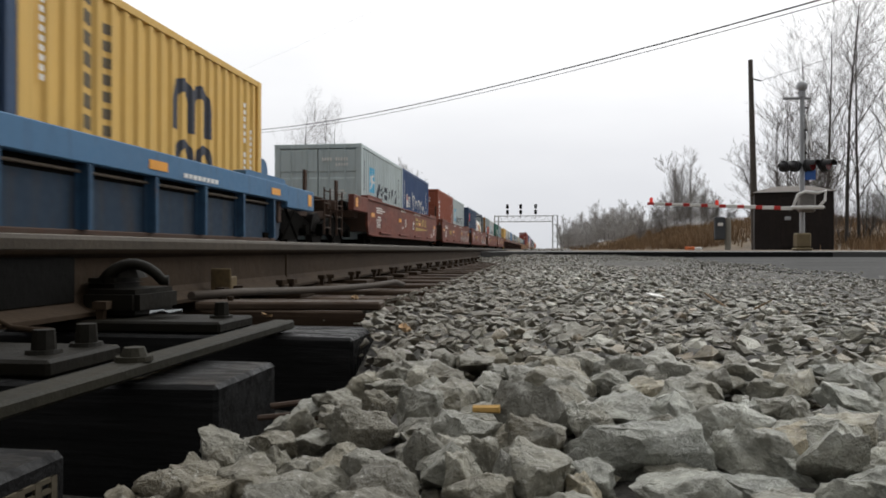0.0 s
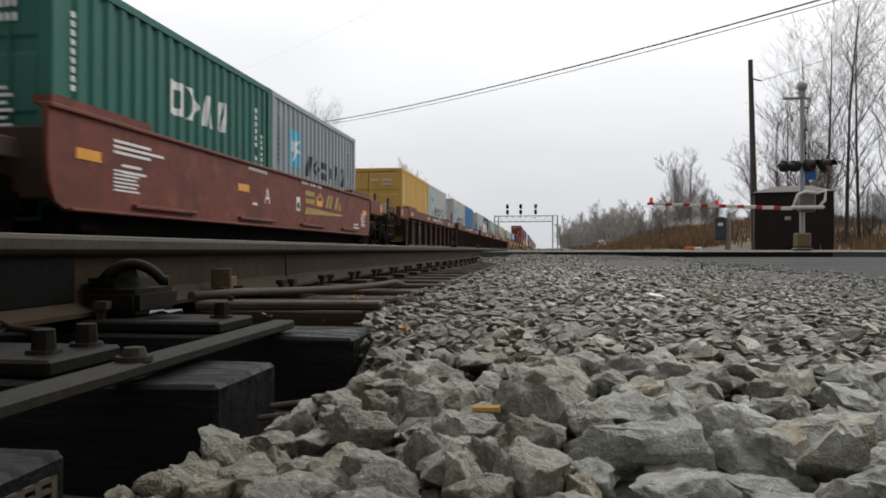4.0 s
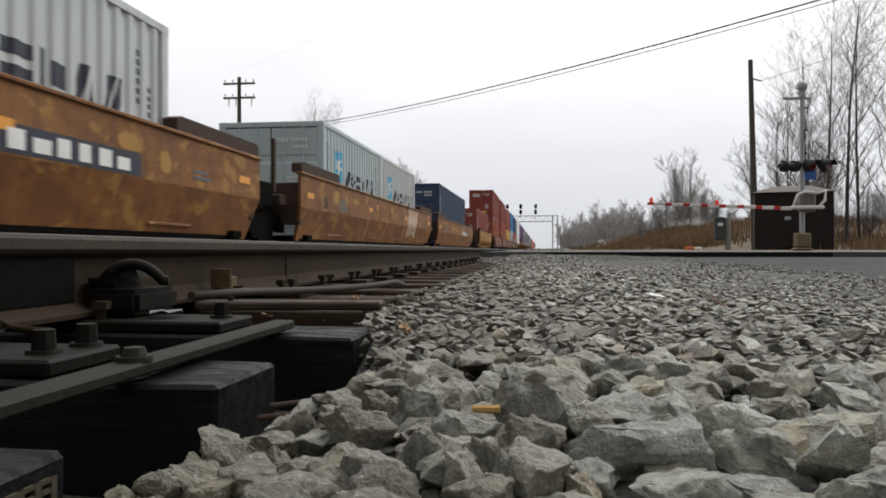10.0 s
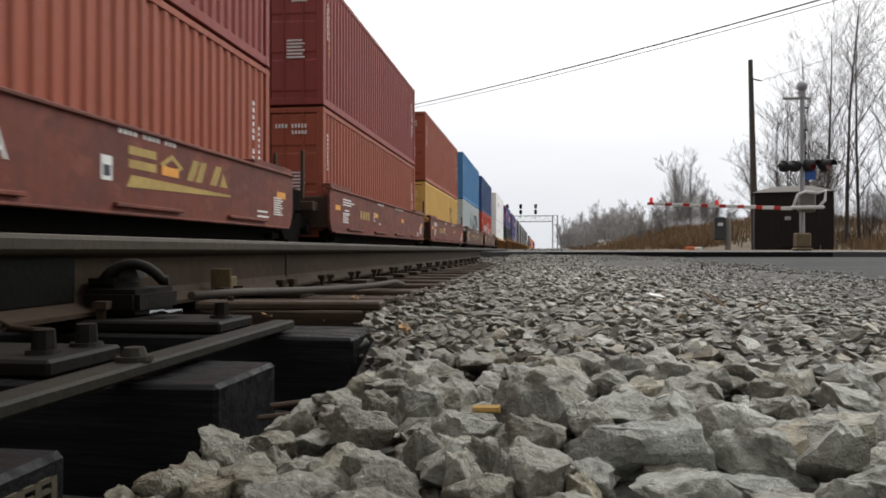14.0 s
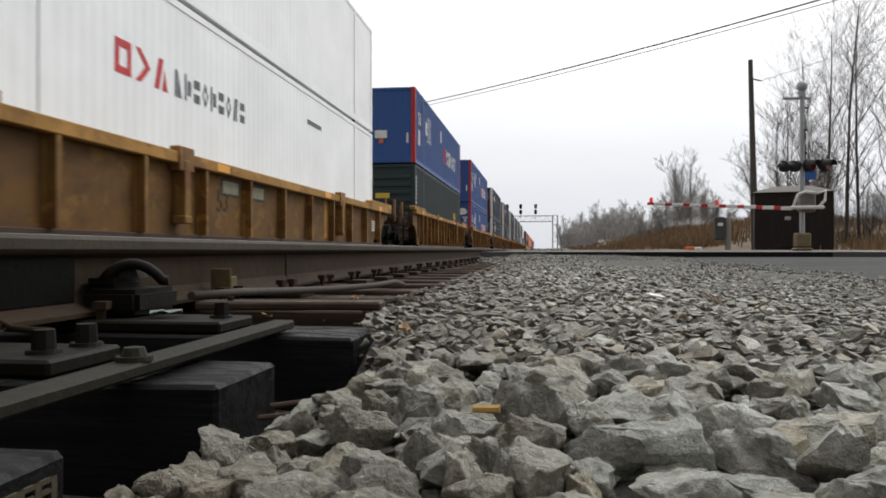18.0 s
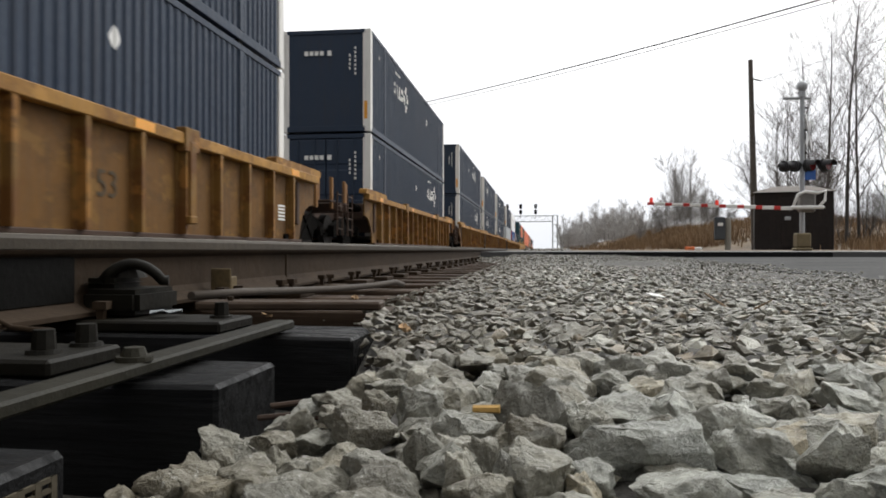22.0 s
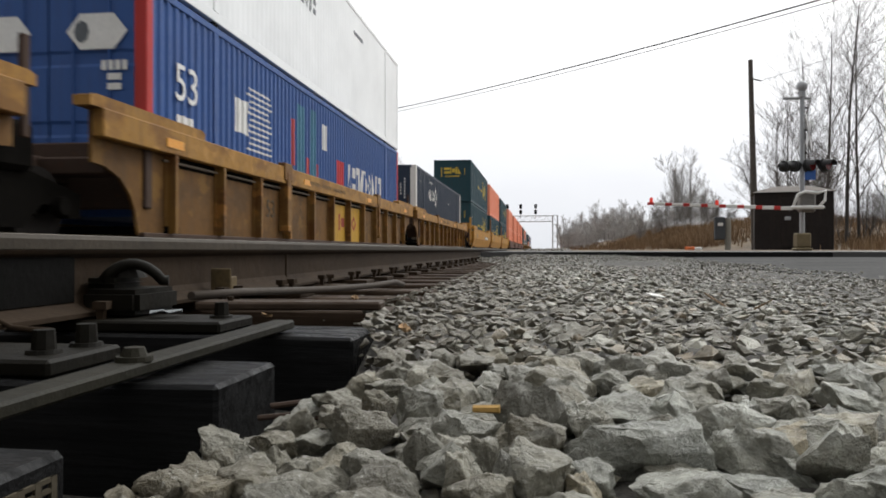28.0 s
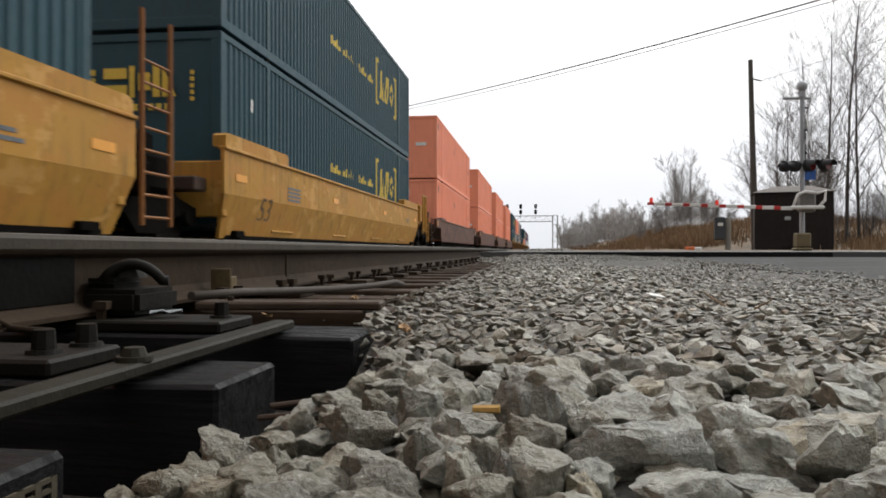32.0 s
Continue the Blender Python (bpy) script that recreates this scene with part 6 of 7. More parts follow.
def stack_blue(top=False):
    return (C_ROYAL, "plain" if top else "door", P_RED, (mark_shape(star(2.95, 1.75, 0.40, 0.26, 4), WHITE), mark_bars([(3.2 + 0.05 * (i % 3), 4.3 - 0.03 * (i % 4), 1.25 + 0.10 * i, 1.285 + 0.10 * i) for i in range(11)], WHITE), mark_blocks(9.6, 13.6, 1.0, 1.75, 9, WHITE, 21), mark_shape(square(8.9, 1.35, 0.32, 0.38), REDMARK),
            mark_text("53", 0.7, 1.05, 1.8, WHITE), mark_shape(square(7.6, 2.1, 0.16, 0.28), WHITE, "placard"), mark_shape(square(1.05, 1.1, 0.26, 0.3), WHITE, "placard"),
            *((end_bars([(-0.28, 0.20, 0.95, 1.25)], WHITE, "placard"), end_bars([(-0.12, 0.06, 0.76, 0.92)], ORANGEMARK, "placard"), end_bars([(0.96, 1.04, 0.75, 1.15)], WHITE)) if top else
              (end_hexagons, end_bars([(0.72 + 0.09 * q, 0.785 + 0.09 * q, 1.80, 1.92) for q in range(4)] + [(0.80, 0.98, 1.68, 1.76), (0.80, 0.98, 1.56, 1.64)], WHITE)))), "royal blue corrugated domestic container with red posts and white shapes")


def white_box():
    return (C_WHITE, "hrib", None, (mark_blocks(3.2, 4.5, 1.62, 2.02, 3, REDMARK, 31), mark_blocks(4.6, 7.0, 1.62, 1.98, 9, TEALMARK, 32, gap=0.5), mark_bars([(10.2, 11.2, 2.2, 2.3)], TEALMARK), end_bars([(-1.0 + 0.15 * q, -0.88 + 0.15 * q, 2.40, 2.54) for q in range(3)], REDMARK, "brand_mark"), end_bars([(-0.54 + 0.11 * q, -0.46 + 0.11 * q, 2.41, 2.52) for q in range(9)] + [(-0.2, 0.25, 1.35, 1.52), (-0.15, 0.2, 1.9, 1.96)], TEALMARK)), "clean white domestic container with red and grey shapes")


def orange_box():
    return (C_ORANGE, "plain", None, (mark_bars([(0.5, 0.7, 2.3, 2.6), (L53 - 1.0, L53 - 0.8, 1.6, 1.9), (7.0, 7.15, 1.9, 2.2)], TEALMARK), end_bars([(-0.8, 0.0, 2.2, 2.45), (0.3, 0.8, 1.5, 1.65)], WHITE)), "coral-orange corrugated domestic container")


L53 = 16.15


def build_train_tail():
    H = 2.896
    forty("bnsf", 261.69, (C_BRICK, (), "brick-red corrugated container under another", H), (C_MAROON, (mark_bars([(0.55, 0.64, 1.5 + 0.15 * q, 1.6 + 0.15 * q) for q in range(6)], WHITE), end_bars([(-0.85, -0.1, 2.2, 2.5)], WHITE, "brand_mark"), end_bars([(0.15, 0.6, 0.55, 0.8)], YELLOWMARK, "placard")), "maroon corrugated container stacked on another", H), True, False, "A", True)
    forty("bnsf", 277.2, (C_BRICK, (), "brick-red corrugated container under another", H), (C_MAROON, (mark_bars([(0.55, 0.67, 1.2 + 0.17 * q, 1.32 + 0.17 * q) for q in range(7)], YELLOWMARK),), "maroon corrugated container with yellow lines, stacked", H), False, False, "E")
    forty("bnsf", 292.1, (C_YELLOW, (mark_blocks(8.6, 9.6, 1.1, 2.0, 2, BLACKMARK, 4),), "mustard-yellow container under a red one", 2.59), (C_BRICK, (), "brick-red corrugated container stacked on a yellow one", H), False, False, "D")
    forty("red", 307.4, (C_TEAL, (mark_blocks(5.0, 11.0, 1.2, 2.3, 6, BLACKMARK, 3),), "pale teal container with large dark shapes", H), (C_BLUE, (), "mid-blue container stacked on a pale one", H), False, False, "C")
    forty("red", 322.6, (C_TOMATO, (mark_blocks(2.2, 6.9, 1.10, 1.85, 10, WHITE, 40, gap=0.5), mark_blocks(8.7, 11.0, 1.10, 1.70, 5, WHITE, 42, gap=0.5), mark_shape([(6.9, 2.25), (7.5, 2.15), (7.9, 1.6), (8.5, 1.15), (8.1, 0.95), (7.7, 1.2), (7.5, 1.8)], WHITE)), "tomato-red container with white shapes", H), (C_DKBLUE, (), "dark blue container stacked on a red one", H), False, True, "B")
    fifty("ttxlow", 342.2, [white_box(), white_box()], True, True, ttx_dress(1))
    green = (C_BLACKISH, "hrib", None, (mark_blocks(12.6, 14.6, 0.85, 1.65, 3, YELLOWMARK, 12), mark_bars([(0.3, 0.42, 1.4 + 0.16 * q, 1.5 + 0.16 * q) for q in range(7)], WHITE), mark_text("93", 0.5, 0.7, 1.0, WHITE), end_bars([(-0.25, 0.3, 1.6, 1.8), (-0.6, 0.5, 0.4, 0.6)], YELLOWMARK)), "dark green-black domestic container with yellow shapes")
    fifty("ttx", 365.7, [green, stack_blue(True)], True, True, ttx_dress(2))
    fifty("ttx", 388.9, [stack_blue(), stack_blue(True)], True, True, ttx_dress(3))
    fifty("ttx", 412.1, [um(3.6), um(2.4)], True, True, ttx_dress(4))
    fifty("ttx", 435.4, [um(10.8, far=True), um(3.6)], True, True, ttx_dress(5))
    fifty("ttx", 458.6, [um(10.8, far=True), um(9.0)], True, False, ttx_dress(6))
    fifty("ttx", 478.2, [um(3.3), um(3.0)], False, False, ttx_dress(7))
    fifty("ttx", 497.7, [um(4.6), um(4.0)], False, True, ttx_dress(8))
    steel = (C_STEEL, "hrib", None, (mark_bars([(14.5, 15.3, 2.2, 2.3)], TEALMARK),), "plain pale grey domestic container under a navy one")
    fifty("ttxdeep", 520.9, [steel, um(10.5)], True, False, deep_dress([8]))
    low = stack_blue()
    sprayed = (mark_bars([(5.35, 5.62, 1.25, 2.15), (6.3, 6.5, 0.9, 1.5), (7.0, 7.12, 1.0, 1.45)], plain("red_spray_patch", (0.40, 0.05, 0.05), 0.6), "spray_paint"), mark_bars([(5.7, 6.25, 1.0, 2.5), (6.55, 6.95, 0.9, 2.55)], plain("teal_spray_patch", (0.045, 0.17, 0.26), 0.6), "spray_paint"))
    fifty("ttxdeep", 540.9, [(*low[:3], (*low[3], *sprayed), "royal blue domestic container with red and teal spray paint"), white_box()], False, False, deep_dress([5, 6]))
    fifty("ttxdeep", 560.7, [um(3.5)], False, True, deep_dress([9]))
    fifty("yellow", 583.8, [csx(), csx()], True, False, tan_dress(0, 0, low=True))
    fifty("yellow", 603.1, [csx(), orange_box()], False, False, tan_dress(0, 0, False, low=True))
    fifty("yellow", 622.5, [csx(), csx()], False, True, tan_dress(0, 0, False, low=True))
    y = 646.1
    for i in range(4):
        fifty("red", y, [orange_box(), orange_box()], True, True, None, False)
        y += 23.25
    for i, st in enumerate(([csx(), csx()], [um(3.0), orange_box()], [um(9.0), um(3.0)], [csx()], [orange_box(), csx()], [um(3.0), um(8.0)], [white_box(), stack_blue(True)], [um(5.0), um(5.0)])):
        fifty("ttx", y, st, True, True, None, False)
        y += 23.25


build_train_head()
build_train_tail()


# ---------------------------------------------------------------- trackside things
def build_crossing_signal():
    g = thing("crossing_signal", pose(7.68, 23.2, -0.05), "grey level-crossing signal mast with flashers and a lowered gate", "crossing signal")
    part("mast", tubes(((0, 0, 0), (0, 0, 4.55), 0.075, 0.065, 14)), GALV, g)
    part("mast_base", bevelled(boxes((-0.24, 0.24, -0.24, 0.24, 0, 0.09), (-0.20, 0.20, -0.20, 0.20, 0.09, 0.52)), 0.04), plain("weathered_base_casting", (0.15, 0.118, 0.066), 0.8), g)
    bm = tubes(((0, 0, 4.55), (0, 0, 4.7), 0.11, 0.11, 12))
    bmesh.ops.create_uvsphere(bm, u_segments=16, v_segments=10, radius=0.16, matrix=Matrix.Translation((0, 0, 4.86)))
    part("bell", bm, GALV, g, "grey warning bell on the mast top")
    part("top_arm", tubes(((-0.55, 0, 4.52), (0.2, 0, 4.50), 0.05, 0.05, 8)), GALV, g)
    # crossbuck seen edge-on, mottled
    for a in (45, -45):
        bm = boxes((-0.62, 0.62, -0.015, 0.015, -0.11, 0.11))
        ob = part("crossbuck_board", bm, paint("crossbuck_paint", (0.5, 0.5, 0.5), 0.4, 0.5, 0.5), g)
        ob.matrix_basis = pose(0.15, -0.1, 3.45, 0, a, 62)
    for q in range(7):
        part("cable_clamp", tubes(((-0.02, 0, 2.9 + 0.22 * q), (0.14, 0, 2.9 + 0.22 * q), 0.03, 0.03, 6)), IRON, g)
    # flashers on cross arms
    part("flasher_arm", tubes(((-0.62, 0, 2.60), (0.72, 0, 2.60), 0.03, 0.03, 8)), GALV, g)
    shell = plain("faded_black_enamel", (0.022, 0.022, 0.023), 0.7, 0.0, 15, 0.3)
    lens = plain("dark_red_lens", (0.10, 0.01, 0.01), 0.25)
    for x, turn in ((-0.56, 180), (-0.28, 180), (0.14, 0), (0.58, 0)):
        f = part("flasher", tubes(((0, -0.02, 0), (0, 0.02, 0), 0.21 if turn == 0 else 0.13, 0.21 if turn == 0 else 0.13, 20), ((0, -0.16, 0), (0, -0.02, 0), 0.17, 0.17, 16), ((0, 0.02, 0), (0, 0.16, 0), 0.11, 0.05, 12)), shell, g, "black flasher disc")
        f.matrix_basis = pose(x, -0.05, 2.50, 0, 0, turn + (38 if turn == 0 else -55))
        l = part("lens", tubes(((0, -0.168, 0), (0, -0.15, 0), 0.14, 0.14, 16)), lens, f)
        h = part("hood", extrude_profile([(0.17 * math.cos(t), 0.17 * math.sin(t)) for t in [math.pi * i / 10 for i in range(11)]] + [(0.155 * math.cos(t), 0.155 * math.sin(t)) for t in [math.pi * (10 - i) / 10 for i in range(11)]], "y", -0.32, -0.16), shell, f)
    part("sign_plate", boxes((0.05, 0.34, -0.11, -0.09, 2.08, 2.36)), plain("blue_notice", (0.04, 0.12, 0.38), 0.5), g, "small blue notice")
    # gate mechanism, counterweight arm and the lowered arm
    part("gate_mechanism", bevelled(boxes((-0.2, 0.25, -0.45, -0.10, 1.12, 1.72)), 0.06), plain("grey_mechanism_case", (0.16, 0.15, 0.14), 0.6, 0.2), g)
    cw = bmesh.new()
    sweep(cw, [(-0.42, -0.55, 1.30), (-0.30, -0.55, 1.62), (-0.1, -0.55, 1.70), (0.25, -0.55, 1.66), (0.46, -0.55, 1.72), (0.44, -0.55, 1.45), (0.3, -0.55, 1.30)], 0.04, 8)
    part("counterweight_arm", cw, WHITE, g, "white bent counterweight bracket")
    part("counterweight", bevelled(boxes((-0.5, 0.42, -0.62, -0.50, 1.20, 1.30)), 0.03), WHITE, g)
    red = plain("red_reflective_band", (0.50, 0.035, 0.03), 0.45)
    for i in range(8):
        x1, x0 = -0.45 - i * 0.51, -0.45 - (i + 1) * 0.51
        za, zb = 1.22 + i * 0.022, 1.22 + (i + 1) * 0.022
        for (a, b, m, lab) in ((x0 + 0.19, x1, WHITE, ""), (x0, x0 + 0.19, red, "red stripe of the gate arm" if i == 0 else "")):
            f = (a + b) / 2
            zz = za + (zb - za) * (x1 - f) / 0.51
            part("gate_arm_section", bevelled(boxes((a, b, -0.575, -0.525, zz - 0.055 + 0.002 * i, zz + 0.055 - 0.002 * i)), 0.008), m, g, lab)
    glow = lamp_red("lit_red_gate_lamp", 0.25)
    for x, z in ((-4.42, 1.43), (-2.55, 1.33)):
        part("gate_lamp", tubes(((x, -0.55, z), (x, -0.55, z + 0.14), 0.055, 0.045, 10)), glow, g, "red gate lamp")
    r = thing("steel_bollard", pose(6.05, 25.2, -0.05), "weathered grey control post beside the gate", "post")
    part("post_body", tubes(((0, 0, 0), (0, 0, 1.05), 0.10, 0.10, 10)), plain("grey_post", (0.22, 0.21, 0.18), 0.7), r)
    part("post_box", bevelled(boxes((-0.42, -0.1, -0.12, 0.12, 0.35, 1.1)), 0.03), plain("dull_dark_case", (0.055, 0.06, 0.066), 0.7), r, "dark equipment box")
    part("notice_plate", boxes((-0.34, -0.18, -0.128, -0.122, 0.80, 0.90)), WHITE, r, "small white notice")
    p = thing("traffic_marker", pose(5.35, 27.0, -0.04, 0, 0, 20), "orange and white marker lying on the verge", "marker")
    part("marker_board", bevelled(boxes((-0.35, 0.0, -0.05, 0.05, 0, 0.13)), 0.02), ORANGEMARK, p)
    part("marker_board", bevelled(boxes((0.0, 0.3, -0.05, 0.05, 0, 0.11)), 0.02), WHITE, p)


build_crossing_signal()


def build_bungalow():
    b = thing("signal_bungalow", pose(10.05, 31.6, -0.05, 0, 0, -14), "dark brown equipment shed with a low hipped roof", "shed")
    w, d, h = 1.40, 1.2, 2.28
    part("wall", bevelled(boxes((-w, w, -d, d, 0, h)), 0.02), BUNGALOW, b)
    bm = bmesh.new()
    lo = [bm.verts.new(c) for c in ((-w - 0.1, -d - 0.1, h), (w + 0.1, -d - 0.1, h), (w + 0.1, d + 0.1, h), (-w - 0.1, d + 0.1, h))]
    hi = [bm.verts.new(c) for c in ((-w + 0.75, -0.25, h + 0.30), (w - 0.75, -0.25, h + 0.30), (w - 0.75, 0.25, h + 0.30), (-w + 0.75, 0.25, h + 0.30))]
    for i in range(4):
        bm.faces.new((lo[i], lo[(i + 1) % 4], hi[(i + 1) % 4], hi[i]))
    bm.faces.new(hi)
    bm.faces.new(lo[::-1])
    part("roof", bm, ROOFING, b, "faded brown metal roof")
    part("door", bevelled(boxes((-0.45, 0.45, -d - 0.03, -d, 0.12, 2.05)), 0.01), BUNGALOW, b)
    part("lamp", bevelled(boxes((-0.32, -0.10, -d - 0.10, -d - 0.032, 1.18, 1.32)), 0.02), GALV, b, "small pale bulkhead lamp")
    part("foundation", boxes((-w + 0.05, w - 0.05, -d + 0.05, d - 0.05, -0.35, 0.0)), plain("shed_footing", (0.25, 0.24, 0.22), 0.85), b)


build_bungalow()


def insulator(parent, x, y, z):
    part("insulator", tubes(((x, y, z), (x, y, z + 0.10), 0.03, 0.03, 8), ((x, y, z + 0.10), (x, y, z + 0.22), 0.065, 0.045, 10)), GALV, parent)


def build_poles():
    p = thing("utility_pole", pose(9.45, 34.5, -0.2, 0, -1.35, 0), "bare leaning wooden utility pole", "utility pole", "poles along the line")
    part("shaft", tubes(((0, 0, -0.8), (0, 0, 8.6), 0.17, 0.10, 12)), POLE, p)
    part("bracket", tubes(((0.1, 0, 7.75), (0.42, 0, 7.65), 0.03, 0.03, 6)), IRON, p)
    q = thing("utility_pole", pose(-22.05, 52.6, -0.6), "wooden utility pole with two crossarms", "utility pole", "poles along the line")
    part("shaft", tubes(((0, 0, -0.5), (0, 0, 13.35), 0.21, 0.13, 12)), POLE, q)
    for z in (11.75, 12.8):
        part("crossarm", bevelled(boxes((-1.22, 1.22, -0.07, 0.07, z, z + 0.14)), 0.01), POLE, q)
        for x in (-1.1, -0.5, 0.5, 1.1):
            insulator(q, x, 0, z + 0.14)
    for x in (-0.75, -0.2, 1.0):
        part("fuse_cutout", tubes(((x, -0.1, 11.72), (x, -0.14, 11.15), 0.05, 0.03, 8)), GALV, q)
    r = thing("utility_pole", pose(-14.6, 20.3, -0.6), "wooden utility pole carrying grey transformers", "utility pole", "poles along the line")
    part("shaft", tubes(((0, 0, -0.5), (0, 0, 11.5), 0.19, 0.13, 12)), POLE, r)
    for i, (x, y) in enumerate(((-0.34, -0.05), (0.50, -0.1), (-0.05, -0.36))):
        t = part("transformer", tubes(((x, y, 6.95), (x, y, 7.62), 0.20, 0.21, 16), ((x, y, 7.62), (x, y, 7.70), 0.21, 0.12, 16), ((x, y, 7.50), (x, y, 7.54), 0.222, 0.222, 16)), GALV, r, "grey transformer can")
        part("bushing", tubes(((x - 0.08, y, 7.66), (x - 0.12, y, 7.95), 0.035, 0.025, 8), ((x + 0.08, y, 7.66), (x + 0.14, y, 7.95), 0.035, 0.025, 8)), GALV, t)
        part("hanger", boxes((min(x, 0), max(x, 0) + 0.02, y - 0.02, y + 0.02, 7.35, 7.42)), IRON, r)
    part("crossarm", bevelled(boxes((-1.2, 1.2, -0.06, 0.06, 9.3, 9.42)), 0.01), POLE, r)
    # wires
    def span(a, b, sag, rad, n=40, over=1.0):
        bm = bmesh.new()
        A, B = Vector(a), Vector(b)
        pts = [A.lerp(B, over * i / n) - Vector((0, 0, 4 * sag * (over * i / n) * (1 - over * i / n))) for i in range(n + 1)]
        sweep(bm, pts, rad, 5)
        return bm
    w = thing("overhead_cable", pose(0, 0, 0), "pair of black overhead cables crossing above the tracks", "cable")
    part("cable_strand", span((-22.0, 52.4, 8.73), (5.94, 16.91, 5.34), 0.58, 0.020, 40, 1.5), CABLE, w)
    part("cable_strand", span((-22.0, 52.4, 8.52), (6.10, 16.91, 5.27), 0.58, 0.011, 40, 1.5), CABLE, w)
    v = thing("service_wire", pose(0, 0, 0), "thin service wire running to the bare pole", "cable")
    part("wire", span((9.65, 34.5, 7.45), (22.5, 24.0, 11.8), 0.5, 0.010, 24), CABLE, v)
    u = thing("line_wire", pose(0, 0, 0), "thin line wire leaving the crossarm pole", "cable")
    part("wire", span((-21.9, 52.6, 13.2), (14.0, 34.0, 21.0), 0.4, 0.003, 24), CABLE, u)


build_poles()


def build_signal_bridge():
    g = thing("signal_bridge", pose(0, 175, -0.1), "pale steel signal bridge over both tracks", "signal bridge")
    pale = plain("pale_aluminium", (0.46, 0.47, 0.48), 0.5, 0.3, 10, 0.15)
    for x in (2.9, 4.0, -10.6, -9.7):
        part("leg", bevelled(boxes((x - 0.14, x + 0.14, -0.14, 0.14, 0, 8.2)), 0.02), pale, g)
    for z in (2.0, 4.0, 6.0, 8.1):
        part("leg_tie", boxes((2.9, 4.0, -0.05, 0.05, z, z + 0.12)), pale, g)
    for z in (6.6, 7.95):
        part("chord", bevelled(boxes((-10.6, 2.9, -0.12, 0.12, z, z + 0.2)), 0.02), pale, g)
    for i in range(9):
        x = -10.2 + i * 1.55
        part("diagonal", tubes(((x, 0, 6.7), (x + 0.78, 0, 8.0), 0.045, 0.045, 5), ((x + 0.78, 0, 8.0), (x + 1.55, 0, 6.7), 0.045, 0.045, 5)), pale, g)
    for x in (-7.6, -4.5, -1.05):
        s = part("signal_mast", tubes(((x, -0.3, 7.4), (x, -0.3, 10.9), 0.06, 0.06, 8)), pale, g)
        for z in (8.9, 10.2):
            part("signal_head", bevelled(boxes((x - 0.32, x + 0.32, -0.5, -0.3, z - 0.45, z + 0.55)), 0.08), IRON, s, "black signal head")
    part("equipment_case", bevelled(boxes((4.6, 5.3, -0.4, 0.4, 0, 2.2)), 0.03), pale, g, "pale equipment case beside the leg")


build_signal_bridge()


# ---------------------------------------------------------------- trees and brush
# twigs grow paler with distance: the air's haze is put into their colour
MIDTWIG = plain("haze_tinted_grey_twigs", (0.27, 0.258, 0.248), 0.95, 0.0, 4, 0.2)
FARTWIG = plain("haze_paled_far_twigs", (0.40, 0.39, 0.38), 0.95, 0.0, 4, 0.2)


def bare_tree_mesh(seed, height, spread, up, stems, dense, fine, twig):
    """Trunk and crown meshes of a leafless tree: limbs divide again and again into fine twigs no thinner than fine."""
    rng = random.Random(seed)
    tv, tf, cv, cf = [], [], [], []

    def seg(V, F, p, q, r0, r1, n):
        rot = (q - p).to_track_quat("Z", "Y")
        base = len(V)
        for pt, r in ((p, r0), (q, r1)):
            for i in range(n):
                V.append(tuple(pt + rot @ Vector((r * math.cos(2 * math.pi * i / n), r * math.sin(2 * math.pi * i / n), 0))))
        for i in range(n):
            j = (i + 1) % n
            F.append((base + i, base + j, base + n + j, base + n + i))

    def limb(p, d, length, r, level, stem):
        steps = (9, 4, 3, 2)[level]
        V, F, n = (tv, tf, 8) if level == 0 and stem == 0 else (cv, cf, 6 if level == 0 else 3)
        q, dd = p.copy(), d.copy()
        for i in range(steps):
            wob = (0.03, 0.18, 0.28, 0.35)[level]
            nd = (dd + Vector((rng.uniform(-1, 1), rng.uniform(-1, 1), rng.uniform(-0.5, 0.9))) * wob).normalized()
            e = q + nd * length / steps
            ra, rb = max(fine, r * (1 - 0.8 * i / steps)), max(fine, r * (1 - 0.8 * (i + 1) / steps))
            seg(V, F, q, e, ra, rb, n)
            if level < 3 and (level > 0 or i >= 1):
                for k in range(rng.randint(1, 1 + dense) if level < 2 else rng.randint(1, 1 + dense)):
                    az, tilt = rng.uniform(0, 2 * math.pi), rng.uniform(0.5, 1.1) * spread
                    side = Vector((math.cos(az), math.sin(az), 0))
                    nd2 = (nd * math.cos(tilt) + side * math.sin(tilt) + Vector((0, 0, up))).normalized()
                    grow = 0.34 * (1.1 - 0.7 * i / steps) if level == 0 else rng.uniform(0.38, 0.6)
                    limb(e, nd2, length * grow, rb * rng.uniform(0.35, 0.55), level + 1, stem)
            q, dd = e, nd
    for s in range(stems):
        a = rng.uniform(0, 6.3)
        lean = 0.015 if s == 0 else 0.28
        limb(Vector((0.25 * s * math.cos(a), 0.25 * s * math.sin(a), -0.1)), Vector((lean * math.cos(a), lean * math.sin(a), 1)).normalized(), height * (1 if s == 0 else rng.uniform(0.6, 0.95)), height * 0.0082, 0, s)
    out = []
    for name, V, F, m in (("trunk", tv, tf, BARK), ("crown", cv, cf, twig)):
        me = bpy.data.meshes.new(name)
        me.from_pydata(V, [], F)
        me.materials.append(m)
        out.append(me)
    return out


